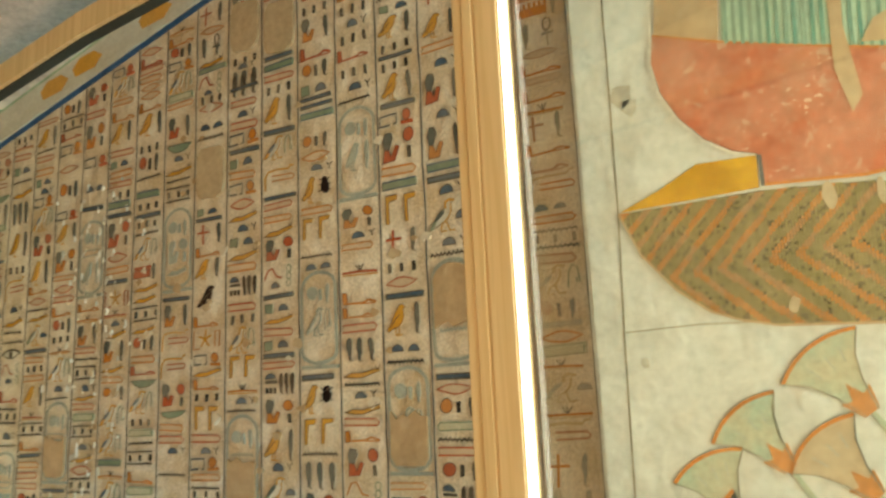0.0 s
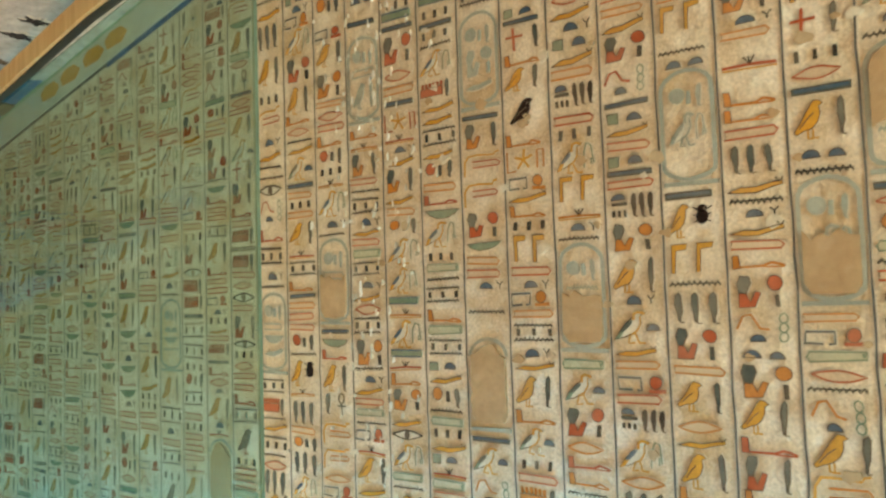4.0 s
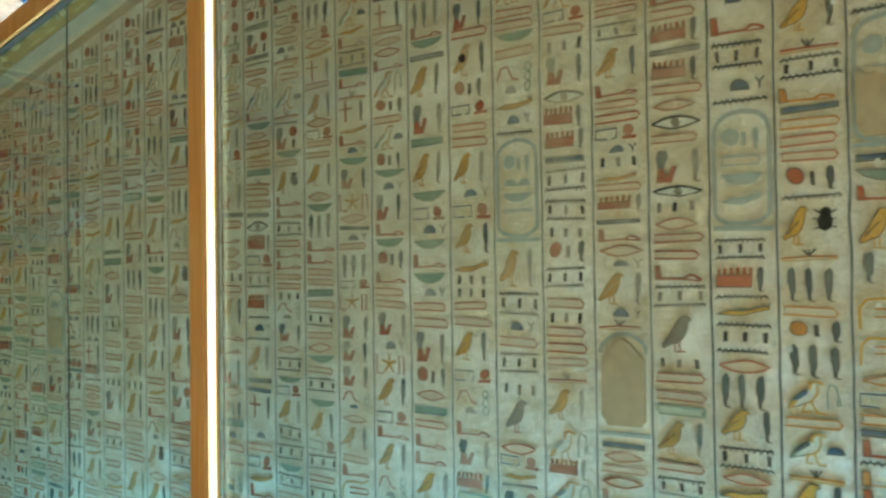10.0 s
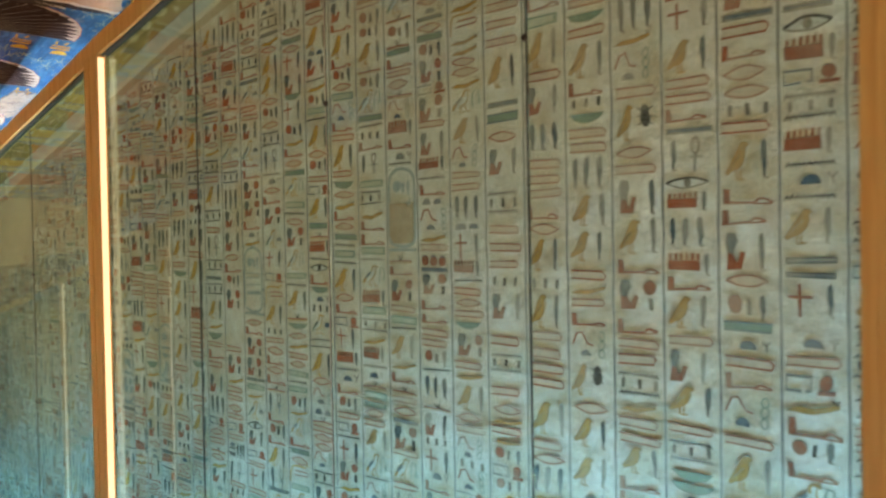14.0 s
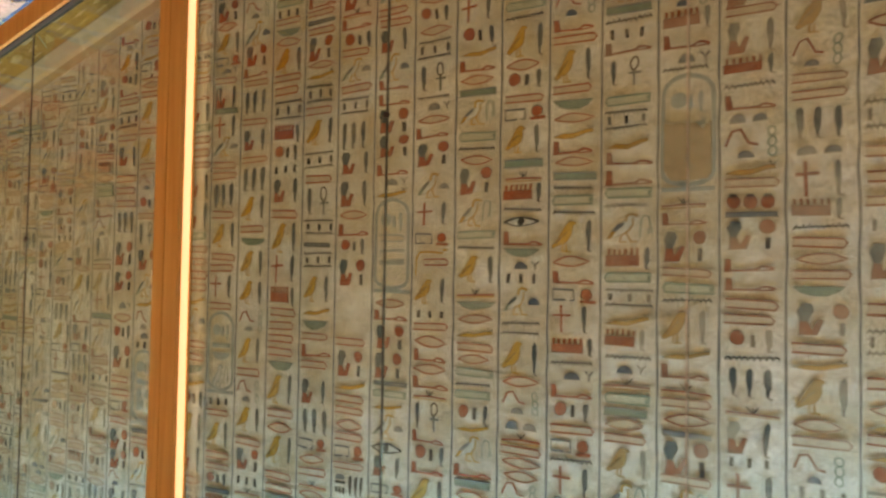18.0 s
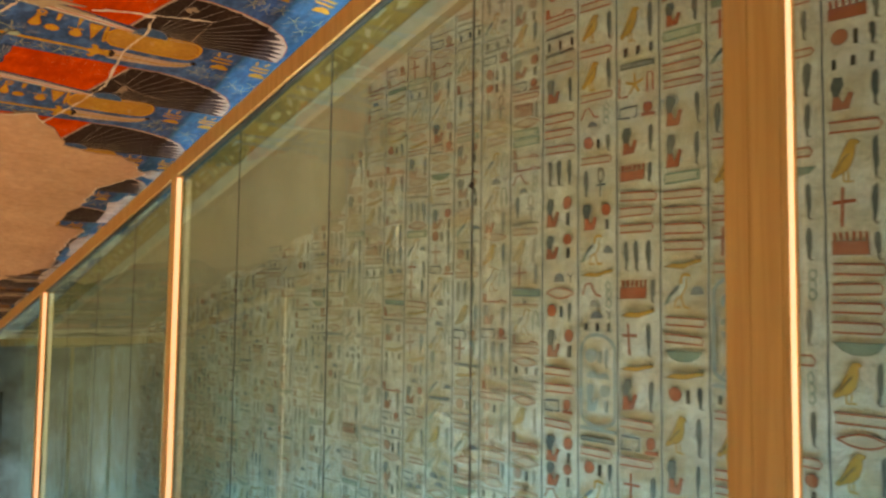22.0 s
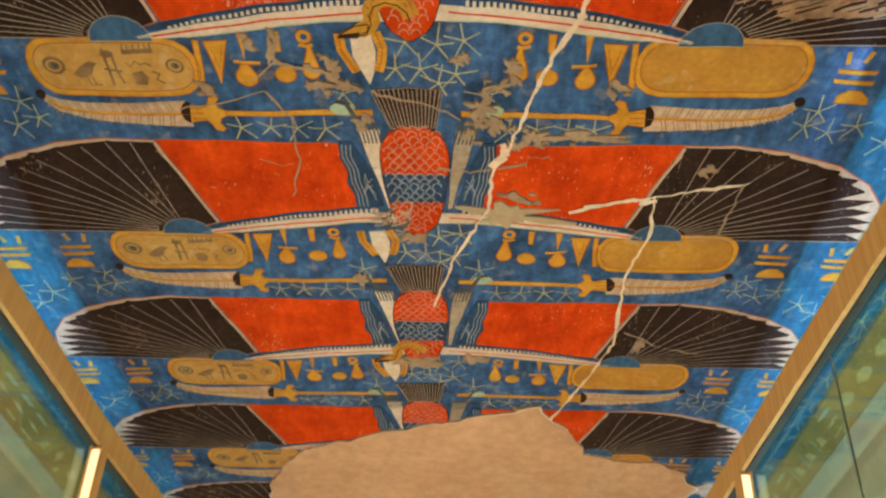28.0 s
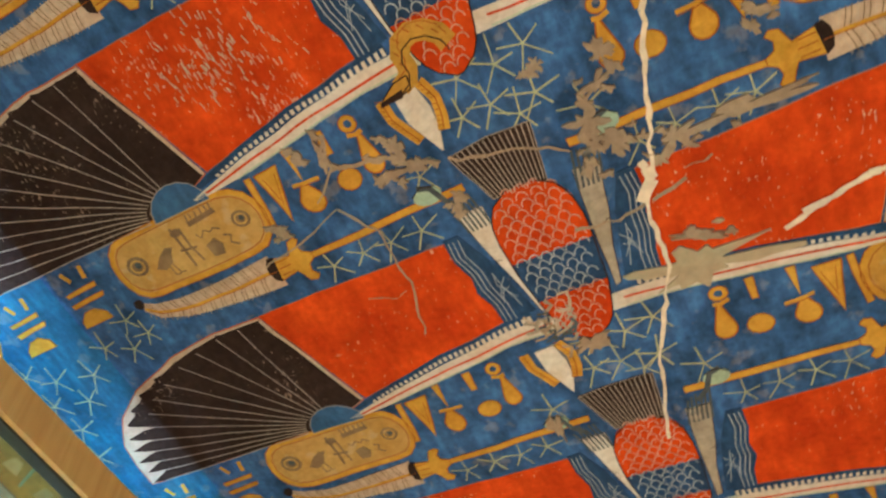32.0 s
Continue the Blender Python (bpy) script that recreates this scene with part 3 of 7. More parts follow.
for side in (1, -1):
    for ya, yb, cool, beam, east, west in BAYS:
        y = (ya + yb) / 2
        tilt = -math.degrees(math.atan(FLOOR_SLOPE))
        for behind in (True, False):
            if behind and (ya < 0.5 or (side < 0 and ya < 4)):
                continue
            x = CX + side * (RAIL + 0.065 if behind else RAIL - 0.07) + bend(y)
            lamp = new("floor_light_bar")
            lamp.location = (x, y, floor_z(y))
            tagged(lamp, "low cool-white light bar on the floor behind the glass" if behind else "low warm light bar on the floor along the screen", "light bar", "floor light bars")
            bar = box("housing", (-0.04, -(yb - ya) / 2, 0.0), (0.04, (yb - ya) / 2, 0.04), STEEL, lamp, 0.005)
            bar.rotation_euler = (math.atan(FLOOR_SLOPE), 0, 0)
            lean = side * (40 if behind else -43 if ya < 6.8 else -39)
            m = pose(x, y, floor_z(y) + (0.10 if behind else 0.06), 180 - tilt, lean, 0)
            area_lamp("cool_bar" if behind else "warm_bar", m, 0.05, yb - ya - 0.04, COOL_W * cool * (1.0 if side > 0 else 0.35) * (yb - ya) if behind else WARM_W * (east if side > 0 else west) * (yb - ya), COOL if behind else WARM, 86 if behind else 88 if ya < 6.8 else 84)
            if behind:
                # a slim bar, added for the narrow beam up between glass and wall
                slim = new("floor_light_bar")
                slim.location = (x + side * 0.325, y, floor_z(y))
                tagged(slim, "slim cool-white light bar along the foot of the painted wall", "light bar", "floor light bars")
                bar = box("housing", (-0.025, -(yb - ya) / 2, 0.0), (0.025, (yb - ya) / 2, 0.04), STEEL, slim, 0.004)
                bar.rotation_euler = (math.atan(FLOOR_SLOPE), 0, 0)
                m = pose(x + side * 0.325, y, floor_z(y) + 0.10, 180 - tilt, side * -5, 0)
                area_lamp("cool_beam", m, 0.012, yb - ya - 0.04, BEAM_W * beam * (yb - ya), BEAM, 11)
# small uplights at the foot of the wall beyond the third bay
for y in (9.30, 9.92, 12.55, 13.02, 14.70):
    lamp = new("floor_spotlight")
    lamp.location = (XW - 0.10 + bend(y), y, floor_z(y))
    tagged(lamp, "small steel uplight on the floor against the painted wall", "lamp", "floor spotlights")
    box("housing", (-0.035, -0.035, 0.0), (0.035, 0.035, 0.09), STEEL, lamp, 0.006)
    data = bpy.data.lights.new("uplight", "SPOT")
    data.energy, data.color, data.spot_size, data.spot_blend, data.shadow_soft_size = 3.5, (0.62, 0.92, 1.0), radians(15), 0.5, 0.02
    ob = new("uplight", data)
    ob.matrix_world = pose(XW - 0.12 + bend(y), y, floor_z(y) + 0.11, 180, 5, 0)
# cool lamp added for the far stretch, box unseen; small lamp in the chamber
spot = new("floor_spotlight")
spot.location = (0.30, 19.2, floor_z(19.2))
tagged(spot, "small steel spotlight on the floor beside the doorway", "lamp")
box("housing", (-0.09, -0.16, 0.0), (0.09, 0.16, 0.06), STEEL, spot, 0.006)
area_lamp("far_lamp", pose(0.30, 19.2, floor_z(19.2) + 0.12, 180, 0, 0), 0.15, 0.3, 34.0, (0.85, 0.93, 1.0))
lamp = new("chamber_lamp")
lamp.location = (1.0, 22.5, ZE - 0.3)
tagged(lamp, "small glaring lamp on the floor of the dark chamber", "lamp")
box("stand", (-0.02, -0.02, 0), (0.02, 0.02, 1.25), STEEL, lamp, 0.003)
box("lamp_head", (-0.06, -0.02, 1.25), (0.06, 0.02, 1.33), LED_NEAR, lamp, 0.01, "glaring white lamp head")


# ---- carved and painted signs ----
def solid(S, pts, mat, h=0.0022):
    """A raised shape with a pale rim, its relief highlight in paint, and a dark brush outline."""
    S.path(pts + [pts[0]], 0.0058, HALO, 0.0010)
    S.poly(pts, mat, h)
    S.path(pts + [pts[0]], S.edge, OUTLINE, h + 0.0002)


def line(S, pts, t, mat, h=0.0022):
    """A raised line with a pale rim under it, painted as its relief highlight."""
    S.path(pts, t + 0.005, HALO, 0.0009)
    S.path(pts, t, mat, h)


def block(S, a, b, w, d, mat):
    solid(S, [(a, b), (a + w, b), (a + w, b - d), (a, b - d)], mat)


def zigzag(S, a, b, w, n=9, t=0.0048, mat=None, amp=0.005):
    S.path([(a + w * i / (2 * n), b + (amp if i % 2 else -amp)) for i in range(2 * n + 1)], t, mat or BLACK)
    S.path([(a, b), (a + w, b + 0.001)], 0.0035, mat or BLACK, 0.0020)


def g_water(S, a, b, w):
    zigzag(S, a, b - 0.011, w)
    return 0.026


def g_flood(S, a, b, w):
    zigzag(S, a, b - 0.010, w)
    for i in range(3):
        S.rect(a + w * (0.06 + 0.41 * i), b - 0.021, 0.008, 0.021, BLACK)
    zigzag(S, a, b - 0.053, w)
    return 0.067


def g_three(S, a, b, w):
    for i in range(3):
        S.rect(a + w * (0.10 + 0.36 * i), b - 0.003, 0.009, 0.023, BLACK)
    return 0.032


def g_cloth(S, a, b, w, mat=None):
    m = mat or RED
    solid(S, [(a + 0.002, b - 0.005), (a + w * 0.92, b - 0.006), (a + w, b - 0.015), (a + w * 0.94, b - 0.026), (a + 0.002, b - 0.025)], BLUSH)
    S.path([(a, b - 0.005), (a + w * 0.92, b - 0.006), (a + w, b - 0.015), (a + w * 0.94, b - 0.025), (a, b - 0.024)], 0.0046, m, 0.0026)
    return 0.034


def g_pool(S, a, b, w):
    pts = [(a + w, b - 0.005), (a + 0.006, b - 0.004), (a, b - 0.015), (a + 0.005, b - 0.026), (a + w, b - 0.025)]
    solid(S, pts, MINT)
    S.path(pts + [pts[0]], 0.0045, GREEN, 0.0026)
    S.oval(a + w * 0.95, b - 0.015, 0.004, 0.007, GREEN, 0.0028, 6)
    return 0.034


def g_mouth(S, a, b, w):
    c = b - 0.017
    up = [(a + w * (0.04 + 0.92 * i / 8), c + 0.013 * math.sin(math.pi * i / 8)) for i in range(9)]
    ring = up + [(x, 2 * c - y) for x, y in up[-2:0:-1]]
    solid(S, ring, BLUSH, 0.0018)
    S.path(ring + [ring[0]], 0.0042, RED, 0.0026)
    return 0.035


def g_bar(S, a, b, w):
    block(S, a, b - 0.004, w, 0.014, SLATE)
    S.rect(a + w * 0.04, b - 0.007, w * 0.92, 0.006, BLUE, 0.0026)
    return 0.025


def g_greenbar(S, a, b, w):
    block(S, a, b - 0.004, w, 0.019, GREEN)
    S.path([(a, b - 0.004), (a + w, b - 0.004)], 0.004, BLUE, 0.0027)
    S.path([(a, b - 0.023), (a + w, b - 0.023)], 0.004, BLUE, 0.0027)
    return 0.031


def g_viper(S, a, b, w):
    solid(S, [(a, b - 0.026), (a + w * 0.25, b - 0.016), (a + w * 0.5, b - 0.018), (a + w * 0.82, b - 0.010), (a + w * 0.97, b - 0.008), (a + w * 0.98, b - 0.016), (a + w * 0.8, b - 0.021), (a + w * 0.5, b - 0.030), (a + w * 0.25, b - 0.029)], OCHRE)
    S.path([(a + w * 0.86, b - 0.001), (a + w * 0.93, b - 0.010), (a + w * 0.99, b - 0.001)], 0.003, BLACK, 0.0028)
    return 0.034


def g_arm(S, a, b, w):
    solid(S, [(a, b - 0.003), (a + 0.014, b - 0.003), (a + 0.017, b - 0.026), (a + 0.017, b - 0.037), (a, b - 0.037)], RED)
    line(S, [(a + 0.012, b - 0.034), (a + w * 0.62, b - 0.033), (a + w * 0.76, b - 0.025), (a + w * 0.86, b - 0.027), (a + w, b - 0.033)], 0.006, RED)
    S.path([(a + w * 0.62, b - 0.035), (a + w * 0.98, b - 0.035)], 0.0035, RED, 0.0024)
    return 0.042


def bird(S, a, b, w, h, mat, leg=None):
    """A standing chick that looks to the right."""
    p = [(0.02, 0.20), (0.22, 0.42), (0.38, 0.66), (0.52, 0.86), (0.66, 0.98), (0.82, 0.96), (0.93, 0.88), (0.80, 0.82), (0.80, 0.62), (0.72, 0.42), (0.56, 0.27), (0.34, 0.22), (0.10, 0.12)]
    solid(S, [(a + w * x, b - h * (1 - y)) for x, y in p], mat)
    S.path([(a + w * 0.18, b - h * 0.74), (a + w * 0.42, b - h * 0.50), (a + w * 0.60, b - h * 0.36)], 0.003, OUTLINE, 0.0028)
    for x in (0.44, 0.58):
        S.path([(a + w * x, b - h * 0.75), (a + w * x, b - h * 0.97), (a + w * (x + 0.16), b - h * 0.99)], 0.0045, leg or mat)


def raptor(S, a, b, w, h, wing, tail):
    """A striding bird of prey: outlined pale body, blue wing, ochre head and spread legs."""
    t = lambda x, y: (a + w * x, b - h * (1 - y))
    solid(S, [t(0.0, 0.10), t(0.14, 0.34), t(0.34, 0.58), t(0.56, 0.74), t(0.60, 0.92), t(0.74, 0.99), t(0.98, 0.92), t(0.80, 0.86), t(0.82, 0.62), t(0.72, 0.42), t(0.54, 0.30), t(0.30, 0.20)], CHALK)
    S.path([t(0.60, 0.70), t(0.62, 0.90), t(0.74, 0.97), t(0.95, 0.91)], 0.007, OCHRE, 0.0030)
    S.path([t(0.80, 0.84), t(0.80, 0.60), t(0.68, 0.38), t(0.52, 0.28)], 0.0045, OCHRE, 0.0030)
    S.poly([t(0.16, 0.34), t(0.36, 0.60), t(0.56, 0.68), t(0.52, 0.56), t(0.30, 0.36)], wing, 0.0029)
    S.poly([t(0.0, 0.10), t(0.16, 0.34), t(0.30, 0.36), t(0.14, 0.14)], tail, 0.0029)
    for p, q, r in (((0.48, 0.30), (0.40, 0.02), (0.60, 0.02)), ((0.62, 0.32), (0.74, 0.02), (0.94, 0.02))):
        S.path([t(*p), t(*q), t(*r)], 0.0048, OCHRE, 0.0024)


def leaf(S, a, b, w, h, mat=None):
    pts = [(a + w * 0.32, b - h * 0.96), (a + w * 0.30, b - h * 0.72), (a + w * 0.14, b - h * 0.42), (a + w * 0.22, b - h * 0.10), (a + w * 0.55, b), (a + w * 0.74, b - h * 0.12), (a + w * 0.72, b - h * 0.66), (a + w * 0.56, b - h * 0.80), (a + w * 0.54, b - h * 0.96)]
    solid(S, pts, mat or SLATE)
    S.path([(a + w * 0.42, b - h * 0.90), (a + w * 0.50, b - h), (a + w * 0.86, b - h * 0.99)], 0.003, OUTLINE)


def coil(S, a, b, w, h, mat):
    """A looped cord."""
    line(S, [(a + w * 0.05, b - h), (a + w * 0.08, b - h * 0.35), (a + w * 0.35, b - 0.002), (a + w * 0.75, b - h * 0.12), (a + w * 0.85, b - h * 0.5), (a + w * 0.95, b - h * 0.8), (a + w * 0.7, b - h * 0.85), (a + w * 0.72, b - h * 0.6)], 0.004, mat)


def g_chick(S, a, b, w):
    bird(S, a, b - 0.004, w * 0.62, 0.082, OCHRE)
    leaf(S, a + w * 0.78, b - 0.004, w * 0.2, 0.080)
    return 0.090


def g_owl(S, a, b, w):
    raptor(S, a, b - 0.002, w * 0.74, 0.078, SLATE, GREEN)
    half_disc(S, a + w * 0.86, b - 0.05, 0.018)
    return 0.084


def half_disc(S, a, b, r, mat=None):
    solid(S, [(a + r * math.cos(math.pi * i / 7), b + 0.95 * r * math.sin(math.pi * i / 7)) for i in range(8)], mat or BLUE)


def g_heron(S, a, b, w):
    raptor(S, a, b - 0.002, w * 0.72, 0.080, BLUE, OCHRE)
    coil(S, a + w * 0.72, b - 0.006, w * 0.27, 0.062, GREEN)
    return 0.086


def g_stork(S, a, b, w):
    bird(S, a + w * 0.1, b - 0.004, w * 0.7, 0.085, C_DARK, RED)
    return 0.094


def seated(S, a, b, w, h):
    """A seated figure sign: dark head and back, red limbs."""
    solid(S, [(a + w * 0.20, b), (a + w * 0.55, b - h * 0.02), (a + w * 0.62, b - h * 0.22), (a + w * 0.50, b - h * 0.42), (a + w * 0.42, b - h * 0.58), (a + w * 0.16, b - h * 0.55), (a + w * 0.06, b - h * 0.25)], SLATE)
    solid(S, [(a + w * 0.16, b - h * 0.56), (a + w * 0.44, b - h * 0.56), (a + w * 0.56, b - h * 0.82), (a + w * 0.80, b - h * 0.48), (a + w, b - h * 0.52), (a + w * 0.78, b - h * 0.98), (a + w * 0.1, b - h)], RED)


def disc(S, a, b, r, mat):
    solid(S, [(a + r * math.cos(2 * math.pi * i / 12), b + r * math.sin(2 * math.pi * i / 12)) for i in range(12)], mat)


def g_man(S, a, b, w):
    seated(S, a + w * 0.02, b - 0.004, w * 0.5, 0.074)
    disc(S, a + w * 0.80, b - 0.020, 0.017, RED)
    S.rect(a + w * 0.77, b - 0.046, 0.010, 0.030, BLACK)
    return 0.082


def g_men(S, a, b, w):
    seated(S, a + w * 0.02, b - 0.004, w * 0.46, 0.072)
    leaf(S, a + w * 0.76, b - 0.004, w * 0.2, 0.072)
    return 0.080


def g_disc(S, a, b, w):
    disc(S, a + w * 0.24, b - 0.022, 0.018, RED)
    leaf(S, a + w * 0.76, b - 0.002, w * 0.2, 0.050)
    S.rect(a + w * 0.5, b - 0.012, 0.009, 0.030, BLACK)
    return 0.055


def g_loaf(S, a, b, w):
    half_disc(S, a + w * 0.28, b - 0.024, 0.020)
    half_disc(S, a + w * 0.74, b - 0.024, 0.018)
    return 0.032


def g_tick(S, a, b, w):
    half_disc(S, a + w * 0.5, b - 0.024, 0.021)
    S.path([(a + w * 0.80, b - 0.003), (a + w * 0.89, b - 0.014), (a + w * 0.98, b - 0.003)], 0.004, BLACK)
    S.path([(a + w * 0.89, b - 0.012), (a + w * 0.89, b - 0.026)], 0.004, BLACK)
    return 0.032


def g_basket(S, a, b, w):
    solid(S, [(a, b - 0.005), (a + w, b - 0.005), (a + w * 0.86, b - 0.020), (a + w * 0.64, b - 0.028), (a + w * 0.36, b - 0.028), (a + w * 0.14, b - 0.020)], GREEN)
    return 0.035


def g_board(S, a, b, w):
    block(S, a, b - 0.018, w * 0.72, 0.025, RED)
    for i in range(6):
        S.rect(a + w * (0.03 + 0.125 * i), b - 0.002, 0.006, 0.016, RED)
    leaf(S, a + w * 0.8, b, w * 0.18, 0.052)
    return 0.054


def g_eye(S, a, b, w):
    c = b - 0.018
    up = [(a + w * i / 8, c + 0.013 * math.sin(math.pi * i / 8)) for i in range(9)]
    solid(S, up + [(x, 2 * c - y) for x, y in up[-2:0:-1]], CHALK, 0.0018)
    S.path(up, 0.006, BLACK)
    S.path([(x, 2 * c - y) for x, y in up], 0.004, BLACK)
    S.oval(a + w * 0.5, c, 0.011, 0.011, BLACK, 0.0026)
    return 0.038


def g_reeds(S, a, b, w):
    leaf(S, a + w * 0.04, b - 0.003, w * 0.24, 0.074)
    leaf(S, a + w * 0.36, b - 0.003, w * 0.24, 0.074)
    leaf(S, a + w * 0.72, b - 0.003, w * 0.24, 0.074)
    return 0.082


def g_cross(S, a, b, w):
    line(S, [(a + w * 0.25, b - 0.002), (a + w * 0.25, b - 0.074)], 0.008, RED)
    line(S, [(a + w * 0.04, b - 0.030), (a + w * 0.50, b - 0.029)], 0.007, RED, 0.0026)
    leaf(S, a + w * 0.74, b, w * 0.2, 0.072)
    return 0.079


def g_house(S, a, b, w):
    line(S, [(a + w * 0.4, b - 0.034), (a + w * 0.5, b - 0.034), (a + w * 0.5, b - 0.007), (a, b - 0.007), (a, b - 0.034), (a + w * 0.3, b - 0.034)], 0.006, LINE)
    disc(S, a + w * 0.8, b - 0.016, 0.015, RED)
    S.rect(a + w * 0.64, b - 0.031, w * 0.34, 0.008, RED)
    return 0.044


def g_ankh(S, a, b, w):
    S.ring(a + w * 0.68, b - 0.022, 0.011, 0.018, 0.005, OUTLINE)
    line(S, [(a + w * 0.68, b - 0.040), (a + w * 0.68, b - 0.082)], 0.006, SLATE)
    line(S, [(a + w * 0.54, b - 0.048), (a + w * 0.84, b - 0.048)], 0.006, SLATE, 0.0026)
    leaf(S, a + w * 0.06, b - 0.004, w * 0.22, 0.074)
    return 0.087


def g_beetle(S, a, b, w):
    S.oval(a + w * 0.72, b - 0.040, 0.014, 0.020, C_DARK)
    S.oval(a + w * 0.72, b - 0.018, 0.010, 0.009, C_DARK)
    for s in (-1, 1):
        for k in (0, 1, 2):
            S.path([(a + w * 0.72, b - 0.028 - 0.01 * k), (a + w * 0.72 + s * 0.022, b - 0.014 - 0.02 * k)], 0.003, C_DARK)
    bird(S, a, b - 0.004, w * 0.48, 0.085, OCHRE)
    return 0.092


def g_star(S, a, b, w):
    c = (a + w * 0.45, b - 0.030)
    for i in range(5):
        t = math.pi / 2 + i * 2 * math.pi / 5
        line(S, [c, (c[0] + 0.030 * math.cos(t), c[1] + 0.028 * math.sin(t))], 0.007, OCHRE, 0.0022 + 0.0001 * i)
    line(S, [(a, b - 0.004), (a, b - 0.058), (a + w * 0.25, b - 0.058)], 0.006, RED)
    line(S, [(a + w * 0.82, b - 0.058), (a + w * 0.82, b - 0.008), (a + w * 0.98, b - 0.008), (a + w * 0.98, b - 0.058)], 0.006, RED)
    return 0.067


def g_flags(S, a, b, w):
    for i in (0.08, 0.60):
        solid(S, [(a + w * i, b - 0.004), (a + w * (i + 0.32), b - 0.004), (a + w * (i + 0.30), b - 0.017), (a + w * i + 0.010, b - 0.020), (a + w * i + 0.009, b - 0.076), (a + w * i, b - 0.076)], OCHRE)
    return 0.082


def g_hooks(S, a, b, w):
    line(S, [(a, b - 0.078), (a + 0.002, b - 0.030), (a + w * 0.14, b - 0.012), (a + w * 0.40, b - 0.009), (a + w * 0.84, b - 0.012), (a + w * 0.88, b - 0.003), (a + w, b - 0.002)], 0.0065, OCHRE)
    line(S, [(a + w * 0.25, b - 0.030), (a + w * 0.93, b - 0.030), (a + w, b - 0.038), (a + w * 0.95, b - 0.046), (a + w * 0.25, b - 0.048)], 0.005, RED)
    return 0.080


def g_balls(S, a, b, w):
    for i in range(3):
        disc(S, a + w * (0.17 + 0.33 * i), b - 0.020, 0.016, RED)
        S.rect(a + w * (0.10 + 0.33 * i), b - 0.002, 0.016, 0.008, BLUE)
    block(S, a, b - 0.042, w, 0.012, BLUE)
    return 0.059


def g_square(S, a, b, w):
    block(S, a + w * 0.04, b - 0.005, w * 0.24, 0.026, GREEN)
    half_disc(S, a + w * 0.66, b - 0.026, 0.020)
    return 0.035


def g_tiers(S, a, b, w):
    half_disc(S, a + w * 0.2, b - 0.018, 0.018)
    S.rect(a + w * 0.04, b - 0.024, w * 0.34, 0.008, BLACK)
    for i in range(3):
        leaf(S, a + w * (0.48 + 0.18 * i), b - 0.002, w * 0.16, 0.060, BLACK)
        S.rect(a + w * (0.04 + 0.13 * i), b - 0.044, 0.006, 0.016, BLACK)
    return 0.070


def g_lotus(S, a, b, w):
    line(S, [(a, b - 0.023), (a + w * 0.5, b - 0.021), (a + w, b - 0.023)], 0.006, RED)
    S.path([(a, b - 0.029), (a + w, b - 0.029)], 0.003, OCHRE)
    for i in (-1, 0, 1):
        S.path([(a + w * 0.5, b - 0.020), (a + w * (0.5 + 0.11 * i), b - 0.003)], 0.004, BLACK)
    return 0.034


def g_twist(S, a, b, w):
    for k in range(3):
        S.ring(a + w * 0.86, b - 0.014 - 0.022 * k, 0.009, 0.011, 0.0035, GREEN, n=8)
    line(S, [(a + w * 0.02, b - 0.040), (a + w * 0.14, b - 0.010), (a + w * 0.30, b - 0.006), (a + w * 0.46, b - 0.036), (a + w * 0.62, b - 0.040)], 0.006, RED)
    half_disc(S, a + w * 0.4, b - 0.068, 0.017)
    return 0.076


RUST = material("orange_brown_paint", (0.54, 0.20, 0.022), 0.7, 0.25, 14, 0.2, 120, fade=0.14)
# rim paint: the light on the carved edges put into the colour
HALO = material("carved_edge", (0.72, 0.65, 0.53), 0.7, 0.2, 12, 0.3, 80)
TAN = material("bare_tan_plaster", (0.50, 0.40, 0.27), 0.8, 0.2, 3.0, 0.4, 50, tint=(0.42, 0.32, 0.20))
CHALK = material("chalk_white_fill", (0.70, 0.67, 0.58), 0.75, 0.25, 14, 0.3, 100)
OUTLINE = material("brown_outline", (0.085, 0.045, 0.025), 0.75, 0.3, 14, 0.2, 100, fade=0.18)
BLUSH = material("faded_red_fill", (0.64, 0.50, 0.36), 0.75, 0.25, 14, 0.2, 100, fade=0.6)
MINT = material("faded_green_fill", (0.52, 0.53, 0.39), 0.75, 0.25, 14, 0.2, 100, fade=0.5)
SLATE = material("grey_slate_paint", (0.060, 0.085, 0.085), 0.7, 0.3, 14, 0.2, 120, fade=0.24)


